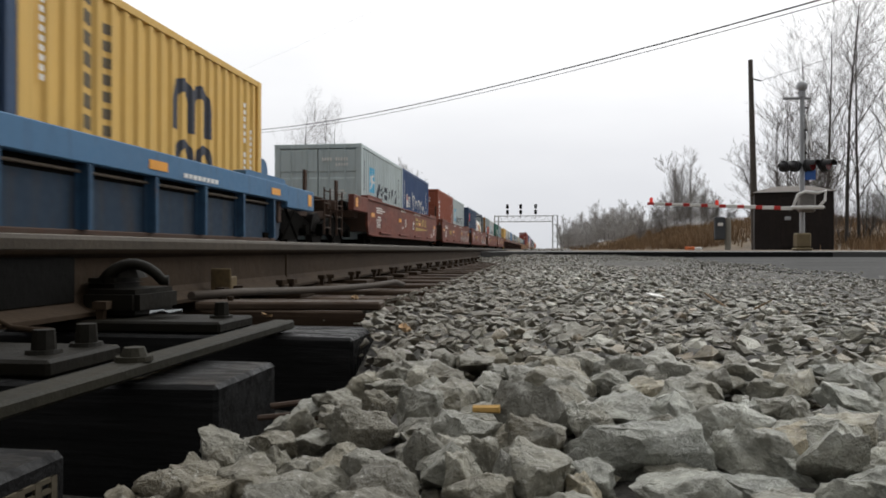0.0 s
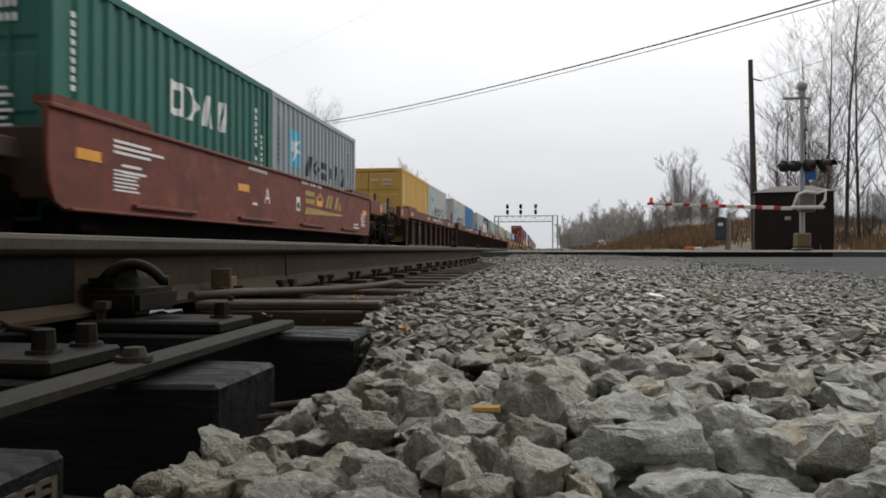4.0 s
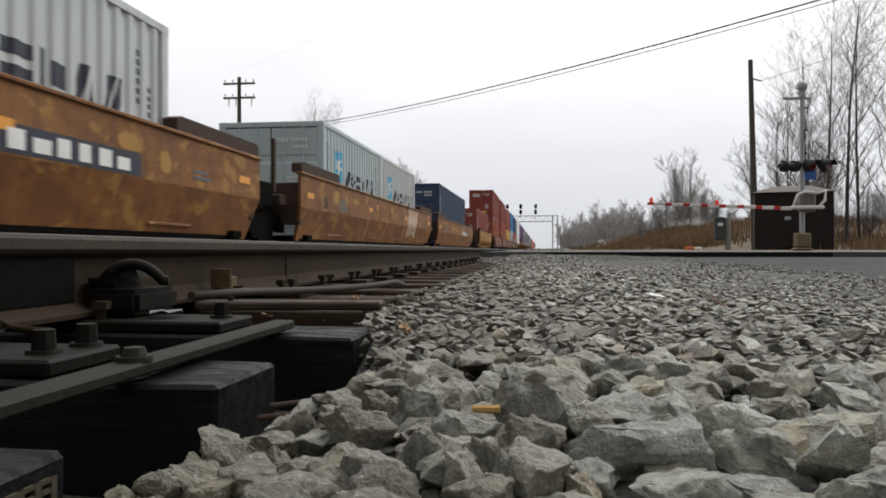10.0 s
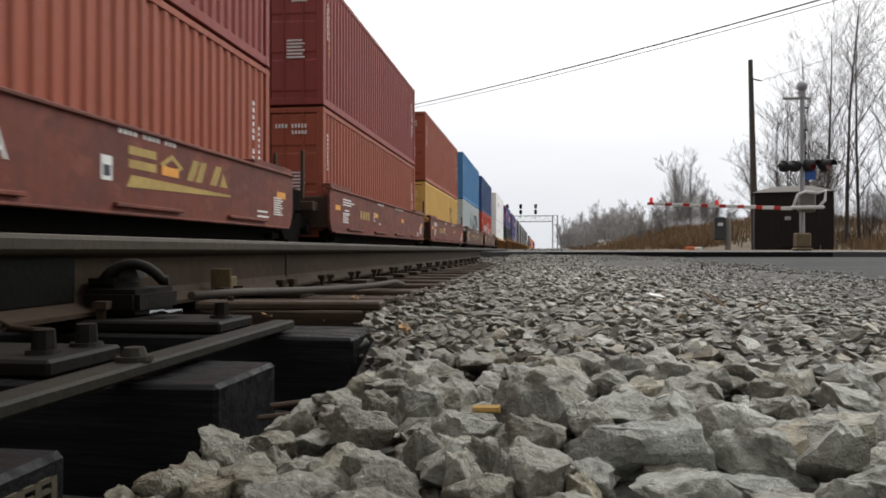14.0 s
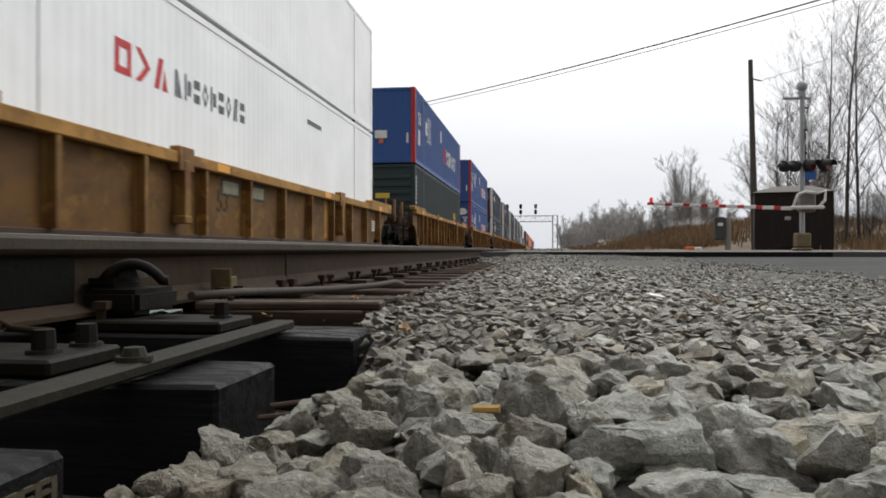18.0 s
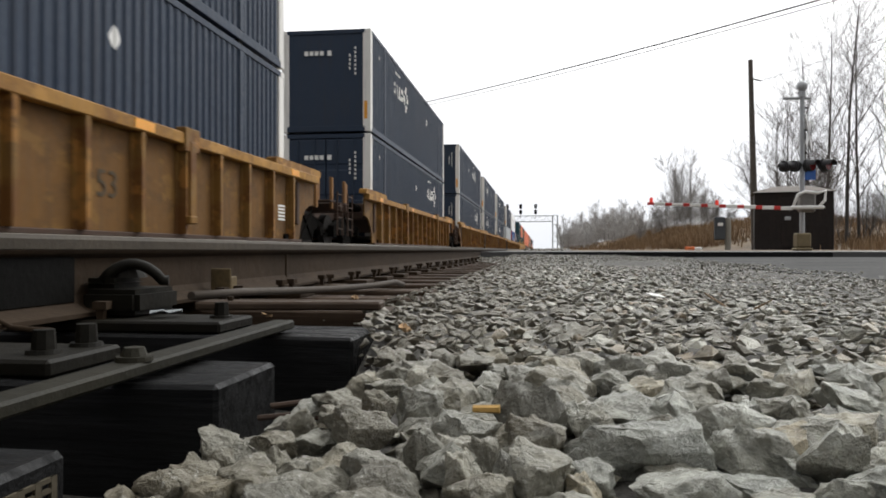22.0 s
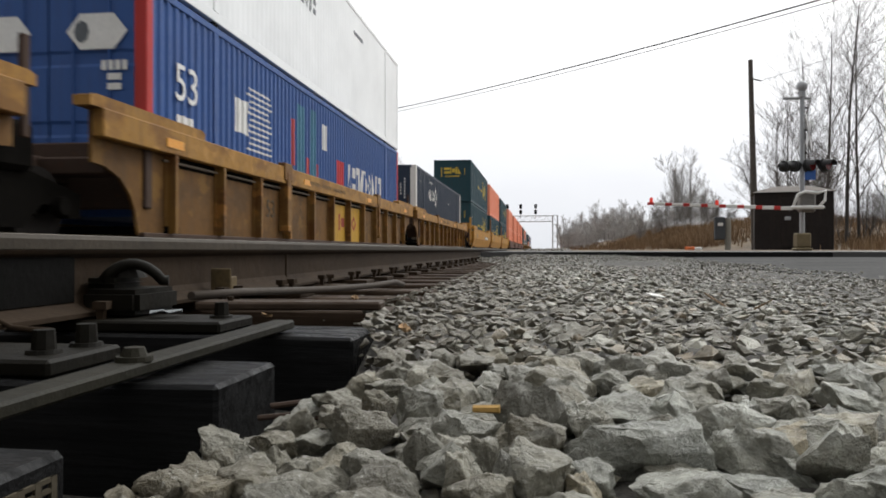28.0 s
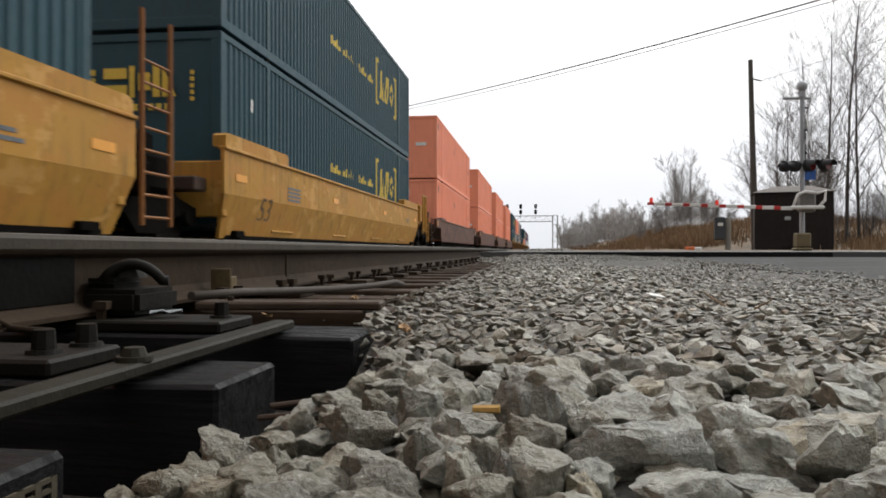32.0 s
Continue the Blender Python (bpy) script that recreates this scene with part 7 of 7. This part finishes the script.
def build_trees():
    rng = random.Random(12)
    tall = [bare_tree_mesh(1, 13.5, 0.85, 0.22, 1, 2, 0.0036, TWIG), bare_tree_mesh(2, 13.5, 0.80, 0.26, 1, 2, 0.0036, TWIG), bare_tree_mesh(9, 12.5, 0.9, 0.20, 1, 2, 0.0036, TWIG)]
    bush = [bare_tree_mesh(3, 7.0, 0.85, 0.22, 3, 1, 0.005, TWIG), bare_tree_mesh(4, 6.0, 0.95, 0.15, 4, 1, 0.005, TWIG)]
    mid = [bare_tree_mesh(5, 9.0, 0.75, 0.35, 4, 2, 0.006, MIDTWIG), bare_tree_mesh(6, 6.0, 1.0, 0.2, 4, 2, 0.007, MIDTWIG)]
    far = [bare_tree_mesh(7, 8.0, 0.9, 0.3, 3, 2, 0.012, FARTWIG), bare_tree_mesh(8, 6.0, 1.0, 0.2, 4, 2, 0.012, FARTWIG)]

    def plant(kind, x, y, s, label="leafless deciduous tree with fine grey twigs"):
        t = thing("bare_tree", pose(x, y, ground_z(x, y) - 0.1, 0, 0, rng.uniform(0, 360)), label, "tree", "bare trees")
        t.scale = (s, s, s)
        part("trunk", kind[0], None, t)
        part("crown", kind[1], None, t)

    # the tall group behind the shed
    tall_label = "tall slender leafless tree behind the brown shed"
    for i, x, y, s in ((2, 14.75, 41, 0.90), (0, 15.75, 41, 0.93), (1, 16.6, 41.5, 0.83), (2, 17.8, 41, 0.84), (1, 19.4, 42, 0.88)):
        plant(tall[i], x, y, s, tall_label)
    for i, x, y, s in ((0, 12.3, 41, 1.0), (1, 12.6, 40, 1.05), (0, 13.2, 42, 1.12), (0, 13.9, 41, 1.05), (1, 14.5, 42, 0.95), (1, 15.6, 43, 0.62), (0, 16.3, 42.5, 0.55), (1, 17.0, 42, 0.62), (1, 17.7, 43.5, 0.66), (0, 18.6, 42, 0.56), (1, 19.6, 43, 0.66)):
        plant(bush[i], x, y, s, "tangled leafless thicket of grey shoots")
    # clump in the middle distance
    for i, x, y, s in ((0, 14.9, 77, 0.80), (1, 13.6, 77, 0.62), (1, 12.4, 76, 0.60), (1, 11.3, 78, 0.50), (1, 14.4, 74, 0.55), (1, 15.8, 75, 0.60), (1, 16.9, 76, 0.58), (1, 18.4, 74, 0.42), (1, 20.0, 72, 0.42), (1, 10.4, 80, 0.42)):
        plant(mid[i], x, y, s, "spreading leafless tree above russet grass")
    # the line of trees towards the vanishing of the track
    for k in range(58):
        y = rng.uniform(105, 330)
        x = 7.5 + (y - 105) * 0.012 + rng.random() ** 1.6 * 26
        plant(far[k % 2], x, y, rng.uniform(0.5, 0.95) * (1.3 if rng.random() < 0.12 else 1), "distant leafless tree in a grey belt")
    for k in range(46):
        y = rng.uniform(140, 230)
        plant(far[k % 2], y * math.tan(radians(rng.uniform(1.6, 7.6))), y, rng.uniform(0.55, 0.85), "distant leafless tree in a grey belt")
    # beyond the train
    for i, x, y, s in ((0, -25, 76, 1.08), (2, -22.4, 80, 1.1), (1, -23.5, 84, 1.1)):
        plant(tall[i], x, y, s, "leafless tree beyond the train")
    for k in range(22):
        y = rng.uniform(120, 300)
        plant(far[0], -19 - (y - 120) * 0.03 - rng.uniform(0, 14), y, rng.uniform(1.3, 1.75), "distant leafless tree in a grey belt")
    plant(tall[0], 14.05, 41.4, 0.74, tall_label)


build_trees()


def build_brush():
    """Dry russet grass and weeds on the verge: thin bent blades."""
    rng = random.Random(8)
    V, F = [], []

    def blade(x, y, z, h, w):
        az = rng.uniform(0, 6.3)
        lx, ly = rng.uniform(-0.35, 0.35) * h, rng.uniform(-0.35, 0.35) * h
        b = len(V)
        dx, dy = w * math.cos(az), w * math.sin(az)
        V.extend([(x - dx, y - dy, z), (x + dx, y + dy, z), (x + lx * 0.4 + dx * 0.7, y + ly * 0.4 + dy * 0.7, z + h * 0.6), (x + lx * 0.4 - dx * 0.7, y + ly * 0.4 - dy * 0.7, z + h * 0.6), (x + lx, y + ly, z + h)])
        F.append((b, b + 1, b + 2, b + 3))
        F.append((b + 3, b + 2, b + 4))
    for k in range(62000):
        y = rng.uniform(32, 110)
        x0 = 8.5 if y > 44 else 12.8
        x = x0 + rng.random() ** 1.5 * (30 + y * 0.15)
        clump = noise.noise((x * 0.25, y * 0.12, 1.7))
        if clump < -0.25:
            continue
        blade(x, y, ground_z(x, y) - 0.05, rng.uniform(0.35, 0.85) * (1.0 + 0.9 * clump), rng.uniform(0.010, 0.026))
    for k in range(7000):
        y = rng.uniform(22, 400)
        x = (6.5 if y > 50 else 10.5) + rng.random() * 6
        blade(x, y, ground_z(x, y) - 0.03, rng.uniform(0.2, 0.6), rng.uniform(0.02, 0.05))
    me = bpy.data.meshes.new("dry_brush")
    me.from_pydata(V, [], F)
    tagged(part("dry_brush", me, BRUSH), "russet dry grass and weeds on the verge", "grass", kind="stuff")


build_brush()


# ---------------------------------------------------------------- ballast stones
def stone_proto(seed, n, detail):
    """An angular crushed stone: a few broad broken faces, chipped along the edges."""
    rng = random.Random(seed)
    bm = bmesh.new()
    sx, sy, sz = rng.uniform(0.85, 1.25), rng.uniform(0.65, 1.0), rng.uniform(0.42, 0.72)
    for i in range(n):
        v = Vector((rng.gauss(0, 1), rng.gauss(0, 1), rng.gauss(0, 1))).normalized() * rng.uniform(0.80, 1.08)
        bm.verts.new((v.x * sx, v.y * sy, v.z * sz))
    r = bmesh.ops.convex_hull(bm, input=bm.verts[:])
    bmesh.ops.delete(bm, geom=[g for g in r["geom_interior"] if isinstance(g, bmesh.types.BMVert)], context="VERTS")
    if detail:
        # broad cleavage faces
        for k in range(5):
            no = Vector((rng.gauss(0, 1), rng.gauss(0, 1), rng.gauss(0.3, 0.8))).normalized()
            reach = max(v.co.dot(no) for v in bm.verts)
            cut = bmesh.ops.bisect_plane(bm, geom=bm.verts[:] + bm.edges[:] + bm.faces[:], plane_co=no * reach * rng.uniform(0.66, 0.84), plane_no=no, clear_outer=True)
            edge = [e for e in cut["geom_cut"] if isinstance(e, bmesh.types.BMEdge)]
            if edge:
                bmesh.ops.contextual_create(bm, geom=edge)
        bmesh.ops.bevel(bm, geom=bm.edges[:], offset=0.06, segments=1, affect="EDGES", clamp_overlap=True)
        bmesh.ops.triangulate(bm, faces=bm.faces[:])
        for q in range(3):
            long = [e for e in bm.edges if e.calc_length() > 0.17]
            if long:
                bmesh.ops.subdivide_edges(bm, edges=long, cuts=1, use_grid_fill=True)
                bmesh.ops.triangulate(bm, faces=bm.faces[:])
        for v in bm.verts:
            c = v.co * 2.3 + Vector((seed * 3.1, 0, 0))
            v.co += v.co.normalized() * (0.13 * noise.noise(c) + 0.085 * noise.noise(c * 2.6) + 0.035 * noise.noise(c * 6))
        lo = [min(v.co[k] for v in bm.verts) for k in range(3)]
        hi = [max(v.co[k] for v in bm.verts) for k in range(3)]
        for v in bm.verts:
            v.co = Vector([(v.co[k] - (lo[k] + hi[k]) / 2) / (hi[k] - lo[k]) for k in range(3)])
    bmesh.ops.recalc_face_normals(bm, faces=bm.faces[:])
    return bm


def build_stones():
    rng = random.Random(21)
    protos = []
    for i in range(14):
        me = bpy.data.meshes.new("stone")
        bm = stone_proto(100 + i, 14, True)
        bm.to_mesh(me)
        bm.free()
        me.polygons.foreach_set("use_smooth", [True] * len(me.polygons))
        me.set_sharp_from_angle(angle=radians(52))
        me.materials.append(STONE)
        protos.append(me)
    bed = thing("ballast_bed", pose(0, 0, 0), "bed of crushed grey ballast stones beside the ties", "ballast", kind="structure")

    def lay(x, y, z, r, squash=1.0, turn=None, i=None, long=1.0):
        ob = part("stone", protos[rng.randrange(14) if i is None else i], None, bed)
        ob.matrix_basis = Matrix.LocRotScale((x, y, z), Euler((rng.uniform(-0.35, 0.35), rng.uniform(-0.35, 0.35), rng.uniform(0, 6.28) if turn is None else turn)), (2.1 * r * long, 1.7 * r, 1.15 * r * squash))
        return x, y, r

    heroes = []

    def hero(x, y, z, w, h, i):
        """One of the large nearest stones, w wide and h high, its middle at x, y, z."""
        ob = part("stone", protos[i], None, bed)
        deep = max(0.75 * w, 0.03)
        ob.matrix_basis = Matrix.LocRotScale((x, y, z), Euler((rng.uniform(-0.1, 0.1), rng.uniform(-0.12, 0.12), radians(7.4) + rng.uniform(-0.15, 0.15) + (math.pi if rng.random() < 0.5 else 0))), (w, deep, h))
        heroes.append((x, y, w * 0.45))

    hero(0.066, 0.559, -0.183, 0.102, 0.051, 0)
    hero(0.147, 0.555, -0.182, 0.068, 0.047, 1)
    hero(0.196, 0.540, -0.179, 0.050, 0.049, 2)
    hero(0.089, 0.483, -0.188, 0.074, 0.036, 3)
    hero(0.084, 0.722, -0.188, 0.100, 0.033, 4)
    hero(0.154, 0.640, -0.183, 0.092, 0.045, 5)
    hero(-0.008, 0.611, -0.173, 0.065, 0.063, 6)
    hero(-0.005, 0.559, -0.181, 0.048, 0.044, 7)
    hero(0.023, 0.655, -0.184, 0.033, 0.035, 8)
    hero(0.021, 0.814, -0.182, 0.089, 0.044, 9)
    hero(0.232, 0.799, -0.183, 0.042, 0.035, 10)
    hero(0.273, 0.854, -0.179, 0.061, 0.047, 11)
    hero(0.231, 0.702, -0.184, 0.029, 0.034, 12)
    hero(0.242, 0.623, -0.183, 0.051, 0.038, 13)
    hero(0.190, 0.488, -0.188, 0.045, 0.029, 0)
    hero(-0.040, 0.513, -0.182, 0.030, 0.041, 1)
    hero(-0.048, 0.472, -0.183, 0.028, 0.040, 2)
    hero(-0.020, 0.476, -0.183, 0.022, 0.040, 3)
    hero(0.001, 0.478, -0.187, 0.021, 0.030, 4)
    hero(-0.082, 0.527, -0.182, 0.032, 0.041, 5)
    hero(-0.085, 0.731, -0.184, 0.038, 0.034, 6)
    hero(-0.108, 0.669, -0.180, 0.043, 0.043, 7)
    hero(-0.148, 0.593, -0.182, 0.065, 0.045, 8)
    hero(-0.153, 0.697, -0.184, 0.034, 0.033, 9)
    hero(-0.109, 0.482, -0.185, 0.049, 0.035, 10)
    hero(-0.188, 0.506, -0.187, 0.035, 0.031, 11)
    hero(-0.133, 0.472, -0.190, 0.038, 0.025, 12)
    hero(-0.171, 0.445, -0.190, 0.033, 0.024, 13)
    hero(0.141, 0.499, -0.192, 0.053, 0.022, 0)
    hero(0.148, 0.478, -0.192, 0.045, 0.021, 1)
    hero(0.028, 0.472, -0.189, 0.027, 0.026, 2)
    hero(-0.207, 0.625, -0.186, 0.031, 0.031, 3)
    hero(-0.164, 0.830, -0.183, 0.063, 0.038, 4)
    hero(0.074, 0.840, -0.184, 0.045, 0.034, 5)
    hero(0.124, 0.832, -0.188, 0.051, 0.027, 6)
    hero(0.178, 0.840, -0.183, 0.054, 0.037, 7)
    hero(0.350, 0.932, -0.185, 0.062, 0.032, 8)
    hero(-0.255, 0.430, -0.191, 0.020, 0.022, 9)
    hero(-0.239, 0.442, -0.188, 0.033, 0.029, 10)
    hero(-0.231, 0.474, -0.187, 0.037, 0.031, 11)
    hero(-0.231, 0.514, -0.189, 0.028, 0.024, 12)
    hero(-0.200, 0.437, -0.189, 0.034, 0.026, 13)
    # the other near stones, one by one
    count = 0
    y = 0.36
    while y < 1.02 and count < 340:
        x = -0.42
        while x < 0.62:
            px, py = x + rng.uniform(-0.02, 0.02), y + rng.uniform(-0.02, 0.02)
            ok = all((px - a) ** 2 + (py - b) ** 2 > (r * 0.85) ** 2 for a, b, r in heroes) and px < 0.10 + 0.55 * py and px > -0.14 - 0.50 * py
            if ok and px > -0.40 and pocket(px, py) < 0.45:
                r = rng.choice((0.020, 0.024, 0.027, 0.030, 0.034) if px > -0.15 else (0.016, 0.020, 0.024))
                lay(px, py, ground_z(px, py) + 0.013 + rng.uniform(-0.006, 0.012), r, rng.uniform(0.8, 1.15))
                count += 1
            x += 0.046
        y += 0.045
    # the rest of the bed, joined
    shapes = []
    for i in range(24):
        bm = stone_proto(300 + i, 11, False)
        for v in bm.verts:
            v.co.z *= 0.8
        bm.verts.ensure_lookup_table()
        bmesh.ops.triangulate(bm, faces=bm.faces[:])
        bm.verts.index_update()
        shapes.append((np.array([v.co[:] for v in bm.verts]), np.array([[v.index for v in f.verts] for f in bm.faces])))
        bm.free()
    nr = np.random.RandomState(5)
    Vs, Fs, base = [], [], 0

    def scatter(x0, x1, y0, y1, step, rmin, rmax, lift, keep=lambda x, y: True):
        nonlocal base
        yy = y0
        while yy < y1:
            xx = x0
            while xx < x1:
                px, py = xx + nr.uniform(-0.45, 0.45) * step, yy + nr.uniform(-0.45, 0.45) * step
                if keep(px, py):
                    v, f = shapes[nr.randint(24)]
                    r = nr.uniform(rmin, rmax)
                    a = nr.uniform(0, 6.28)
                    t1, t2 = nr.uniform(-0.5, 0.5, 2) * (1 if py < 1.7 else 0.5)
                    ca, sa = math.cos(a), math.sin(a)
                    R = np.array([[ca, -sa, 0], [sa, ca, 0], [0, 0, 1]]) @ np.array([[1, 0, 0], [0, math.cos(t1), -math.sin(t1)], [0, math.sin(t1), math.cos(t1)]]) @ np.array([[math.cos(t2), 0, math.sin(t2)], [0, 1, 0], [-math.sin(t2), 0, math.cos(t2)]])
                    p = v @ R.T * r + np.array([px, py, ground_z(px, py) + lift + nr.uniform(-0.3, 0.45) * r])
                    Vs.append(p)
                    Fs.append(f + base)
                    base += len(v)
                xx += step
            yy += step

    near = lambda x, y: pocket(x, y) < 0.75 and not (0.34 < y < 1.02 and -0.40 < x < 0.10 + 0.55 * y and x > -0.14 - 0.50 * y) and y > 0.36 - 0.5 * abs(x)
    tie_gap = lambda x, y: pocket(x, y) < 0.35 and all(not (t - 0.02 < y < t + 0.25) for t in TIE_Y) or x > -0.40
    left = lambda x, y: x < 0.55 + 0.12 * noise.noise((x * 2, y, 3)) + 0.05 * min(y, 4)
    scatter(-0.42, 1.6, 0.1, 1.6, 0.044, 0.014, 0.031, 0.010, lambda x, y: near(x, y) and x < 0.55 + 0.6 * y)
    scatter(-0.42, 1.6, 0.3, 1.6, 0.034, 0.007, 0.014, 0.024, lambda x, y: near(x, y) and x < 0.55 + 0.6 * y and noise.noise((x * 6, y * 6, 2)) > 0)
    # chips that fill the gaps between the near stones
    scatter(-0.34, 0.68, 0.34, 1.05, 0.026, 0.008, 0.016, 0.004, lambda x, y: not near(x, y) and pocket(x, y) < 0.75)
    scatter(-0.42, 0.9, 1.6, 3.4, 0.042, 0.013, 0.027, 0.006, left)
    scatter(-0.42, 1.0, 3.4, 12.4, 0.054, 0.017, 0.033, 0.006, left)
    scatter(0.4, 2.1, 1.6, 5.0, 0.034, 0.008, 0.021, 0.002, lambda x, y: not left(x, y) and x < 0.55 + 0.75 * y)
    scatter(0.4, 2.25, 5.0, 12.4, 0.044, 0.010, 0.026, 0.002, lambda x, y: not left(x, y))
    scatter(-1.0, -0.42, 0.1, 12.4, 0.055, 0.020, 0.034, 0.015, tie_gap)
    scatter(-2.5, -1.15, 0.4, 12.4, 0.07, 0.024, 0.036, 0.02, tie_gap)
    scatter(1.9, 3.6, 3.4, 12.4, 0.075, 0.008, 0.022, 0.018, lambda x, y: noise.noise((x * 1.3, y * 0.8, 5)) > (x - 2.0) * 0.9)
    scatter(-1.0, -0.42, 1.75, 9.0, 0.045, 0.006, 0.015, 0.045, lambda x, y: noise.noise((x * 5, y * 5, 7)) > -0.12)
    # wide shoulders: behind, between the tracks and under the far track
    scatter(-0.42, 2.3, -4.0, 0.0, 0.10, 0.028, 0.045, 0.005)
    scatter(-2.5, -1.15, -4.0, 0.4, 0.11, 0.030, 0.045, 0.03)
    scatter(-1.0, -0.42, -4.0, 0.1, 0.11, 0.030, 0.045, 0.03)
    scatter(-4.6, -2.7, -4.0, 12.4, 0.14, 0.035, 0.055, 0.01)
    scatter(-6.7, -5.3, -4.0, 12.4, 0.14, 0.035, 0.055, 0.04)
    scatter(-9.0, -6.8, -4.0, 12.4, 0.16, 0.035, 0.060, 0.01)
    scatter(-0.42, 0.9, 20.4, 60, 0.16, 0.05, 0.08, 0.0)
    me = bpy.data.meshes.new("ballast_gravel")
    V, F = np.concatenate(Vs), np.concatenate(Fs)
    me.from_pydata(V.tolist(), [], F.tolist())
    me.materials.append(STONES)
    tagged(new("ballast_gravel", me), "crushed grey limestone ballast along the track", "gravel", kind="stuff")


build_stones()


def build_litter():
    w = thing("dead_weed", pose(0.60, 2.35, -0.235), "broken dry weed stalk in the gravel", "weed")
    part("stalk", tubes(((0, 0, 0), (-0.05, 0.25, 0.055), 0.005, 0.003, 5)), BRUSH, w)
    part("stalk", tubes(((0.02, 0.05, 0), (0.10, 0.02, 0.05), 0.004, 0.002, 5)), BRUSH, w)
    leaf = plain("dead_orange_leaf", (0.30, 0.19, 0.095), 0.75, 0.0, 30, 0.4)
    for x, y, z, a, s in ((-0.232, 1.26, -0.176, 20, 0.5), (-0.60, 1.58, -0.183, 70, 0.35), (-0.52, 2.05, -0.176, 10, 0.5)):
        q = thing("dead_leaf", pose(x, y, z, 8, 12, a), "curled dry orange-brown leaf by the ties", "leaf", "fallen leaves")
        bm = bmesh.new()
        rows = [[bm.verts.new((s * w * side, s * 0.022 * (k - 2), s * (0.010 * (k - 2) ** 2 / 4 + 0.012 * abs(side)) + d)) for side in (-1, 0, 1)] for d in (0, 0.0015) for k, w in enumerate((0.004, 0.019, 0.024, 0.018, 0.003))]
        for d in (0, 5):
            for k in range(4):
                for c in range(2):
                    f = (rows[d + k][c], rows[d + k][c + 1], rows[d + k + 1][c + 1], rows[d + k + 1][c])
                    bm.faces.new(f if d else f[::-1])
        part("blade", bm, leaf, q)
    for x, y, z, a, l in ((-0.225, 0.73, -0.192, 12, 0.09), (-0.235, 0.70, -0.200, -4, 0.08)):
        q = thing("dead_twig", pose(x, y, z, 0, 0, a), "thin brown twig lying in the dug-out between ties", "twig", "fallen twigs")
        part("stick", tubes(((-l / 2, 0, 0), (0, 0.006, 0.004), 0.003, 0.0028, 6), ((0, 0.006, 0.004), (l / 2, 0, 0.0), 0.0028, 0.002, 6)), plain("brown_twig", (0.045, 0.026, 0.016), 0.8), q)
    q = thing("foil_scrap", pose(-0.885, 1.60, -0.1835, 0, 0, 25), "crumpled bluish-white scrap on the tie plate", "scrap")
    bm = bmesh.new()
    rows = [[bm.verts.new((0.014 * i, 0.013 * j, 0.004 + 0.006 * ((i * 7 + j * 5) % 3) / 2 - (0.003 if d else 0))) for j in range(4)] for d in (0, 1) for i in range(6)]
    for d in (0, 6):
        for i in range(5):
            for j in range(3):
                f = (rows[d + i][j], rows[d + i + 1][j], rows[d + i + 1][j + 1], rows[d + i][j + 1])
                bm.faces.new(f[::-1] if d else f)
    part("sheet", bm, plain("bluish_white_film", (0.085, 0.095, 0.10), 0.4, 0.0, 40, 0.3), q)
    p = thing("paper_scrap", pose(0.44, 2.95, -0.212, 12, 8, 30), "small white scrap lying on the stones", "scrap")
    part("sheet", bevelled(boxes((-0.035, 0.035, -0.02, 0.02, 0, 0.006)), 0.002), WHITE, p)


build_litter()


def motions():
    for ob, x, y, z in MOVING:
        walk(ob, [(4.0 * i, pose(x, y - travelled(4.0 * i), z)) for i in range(9)])


motions()
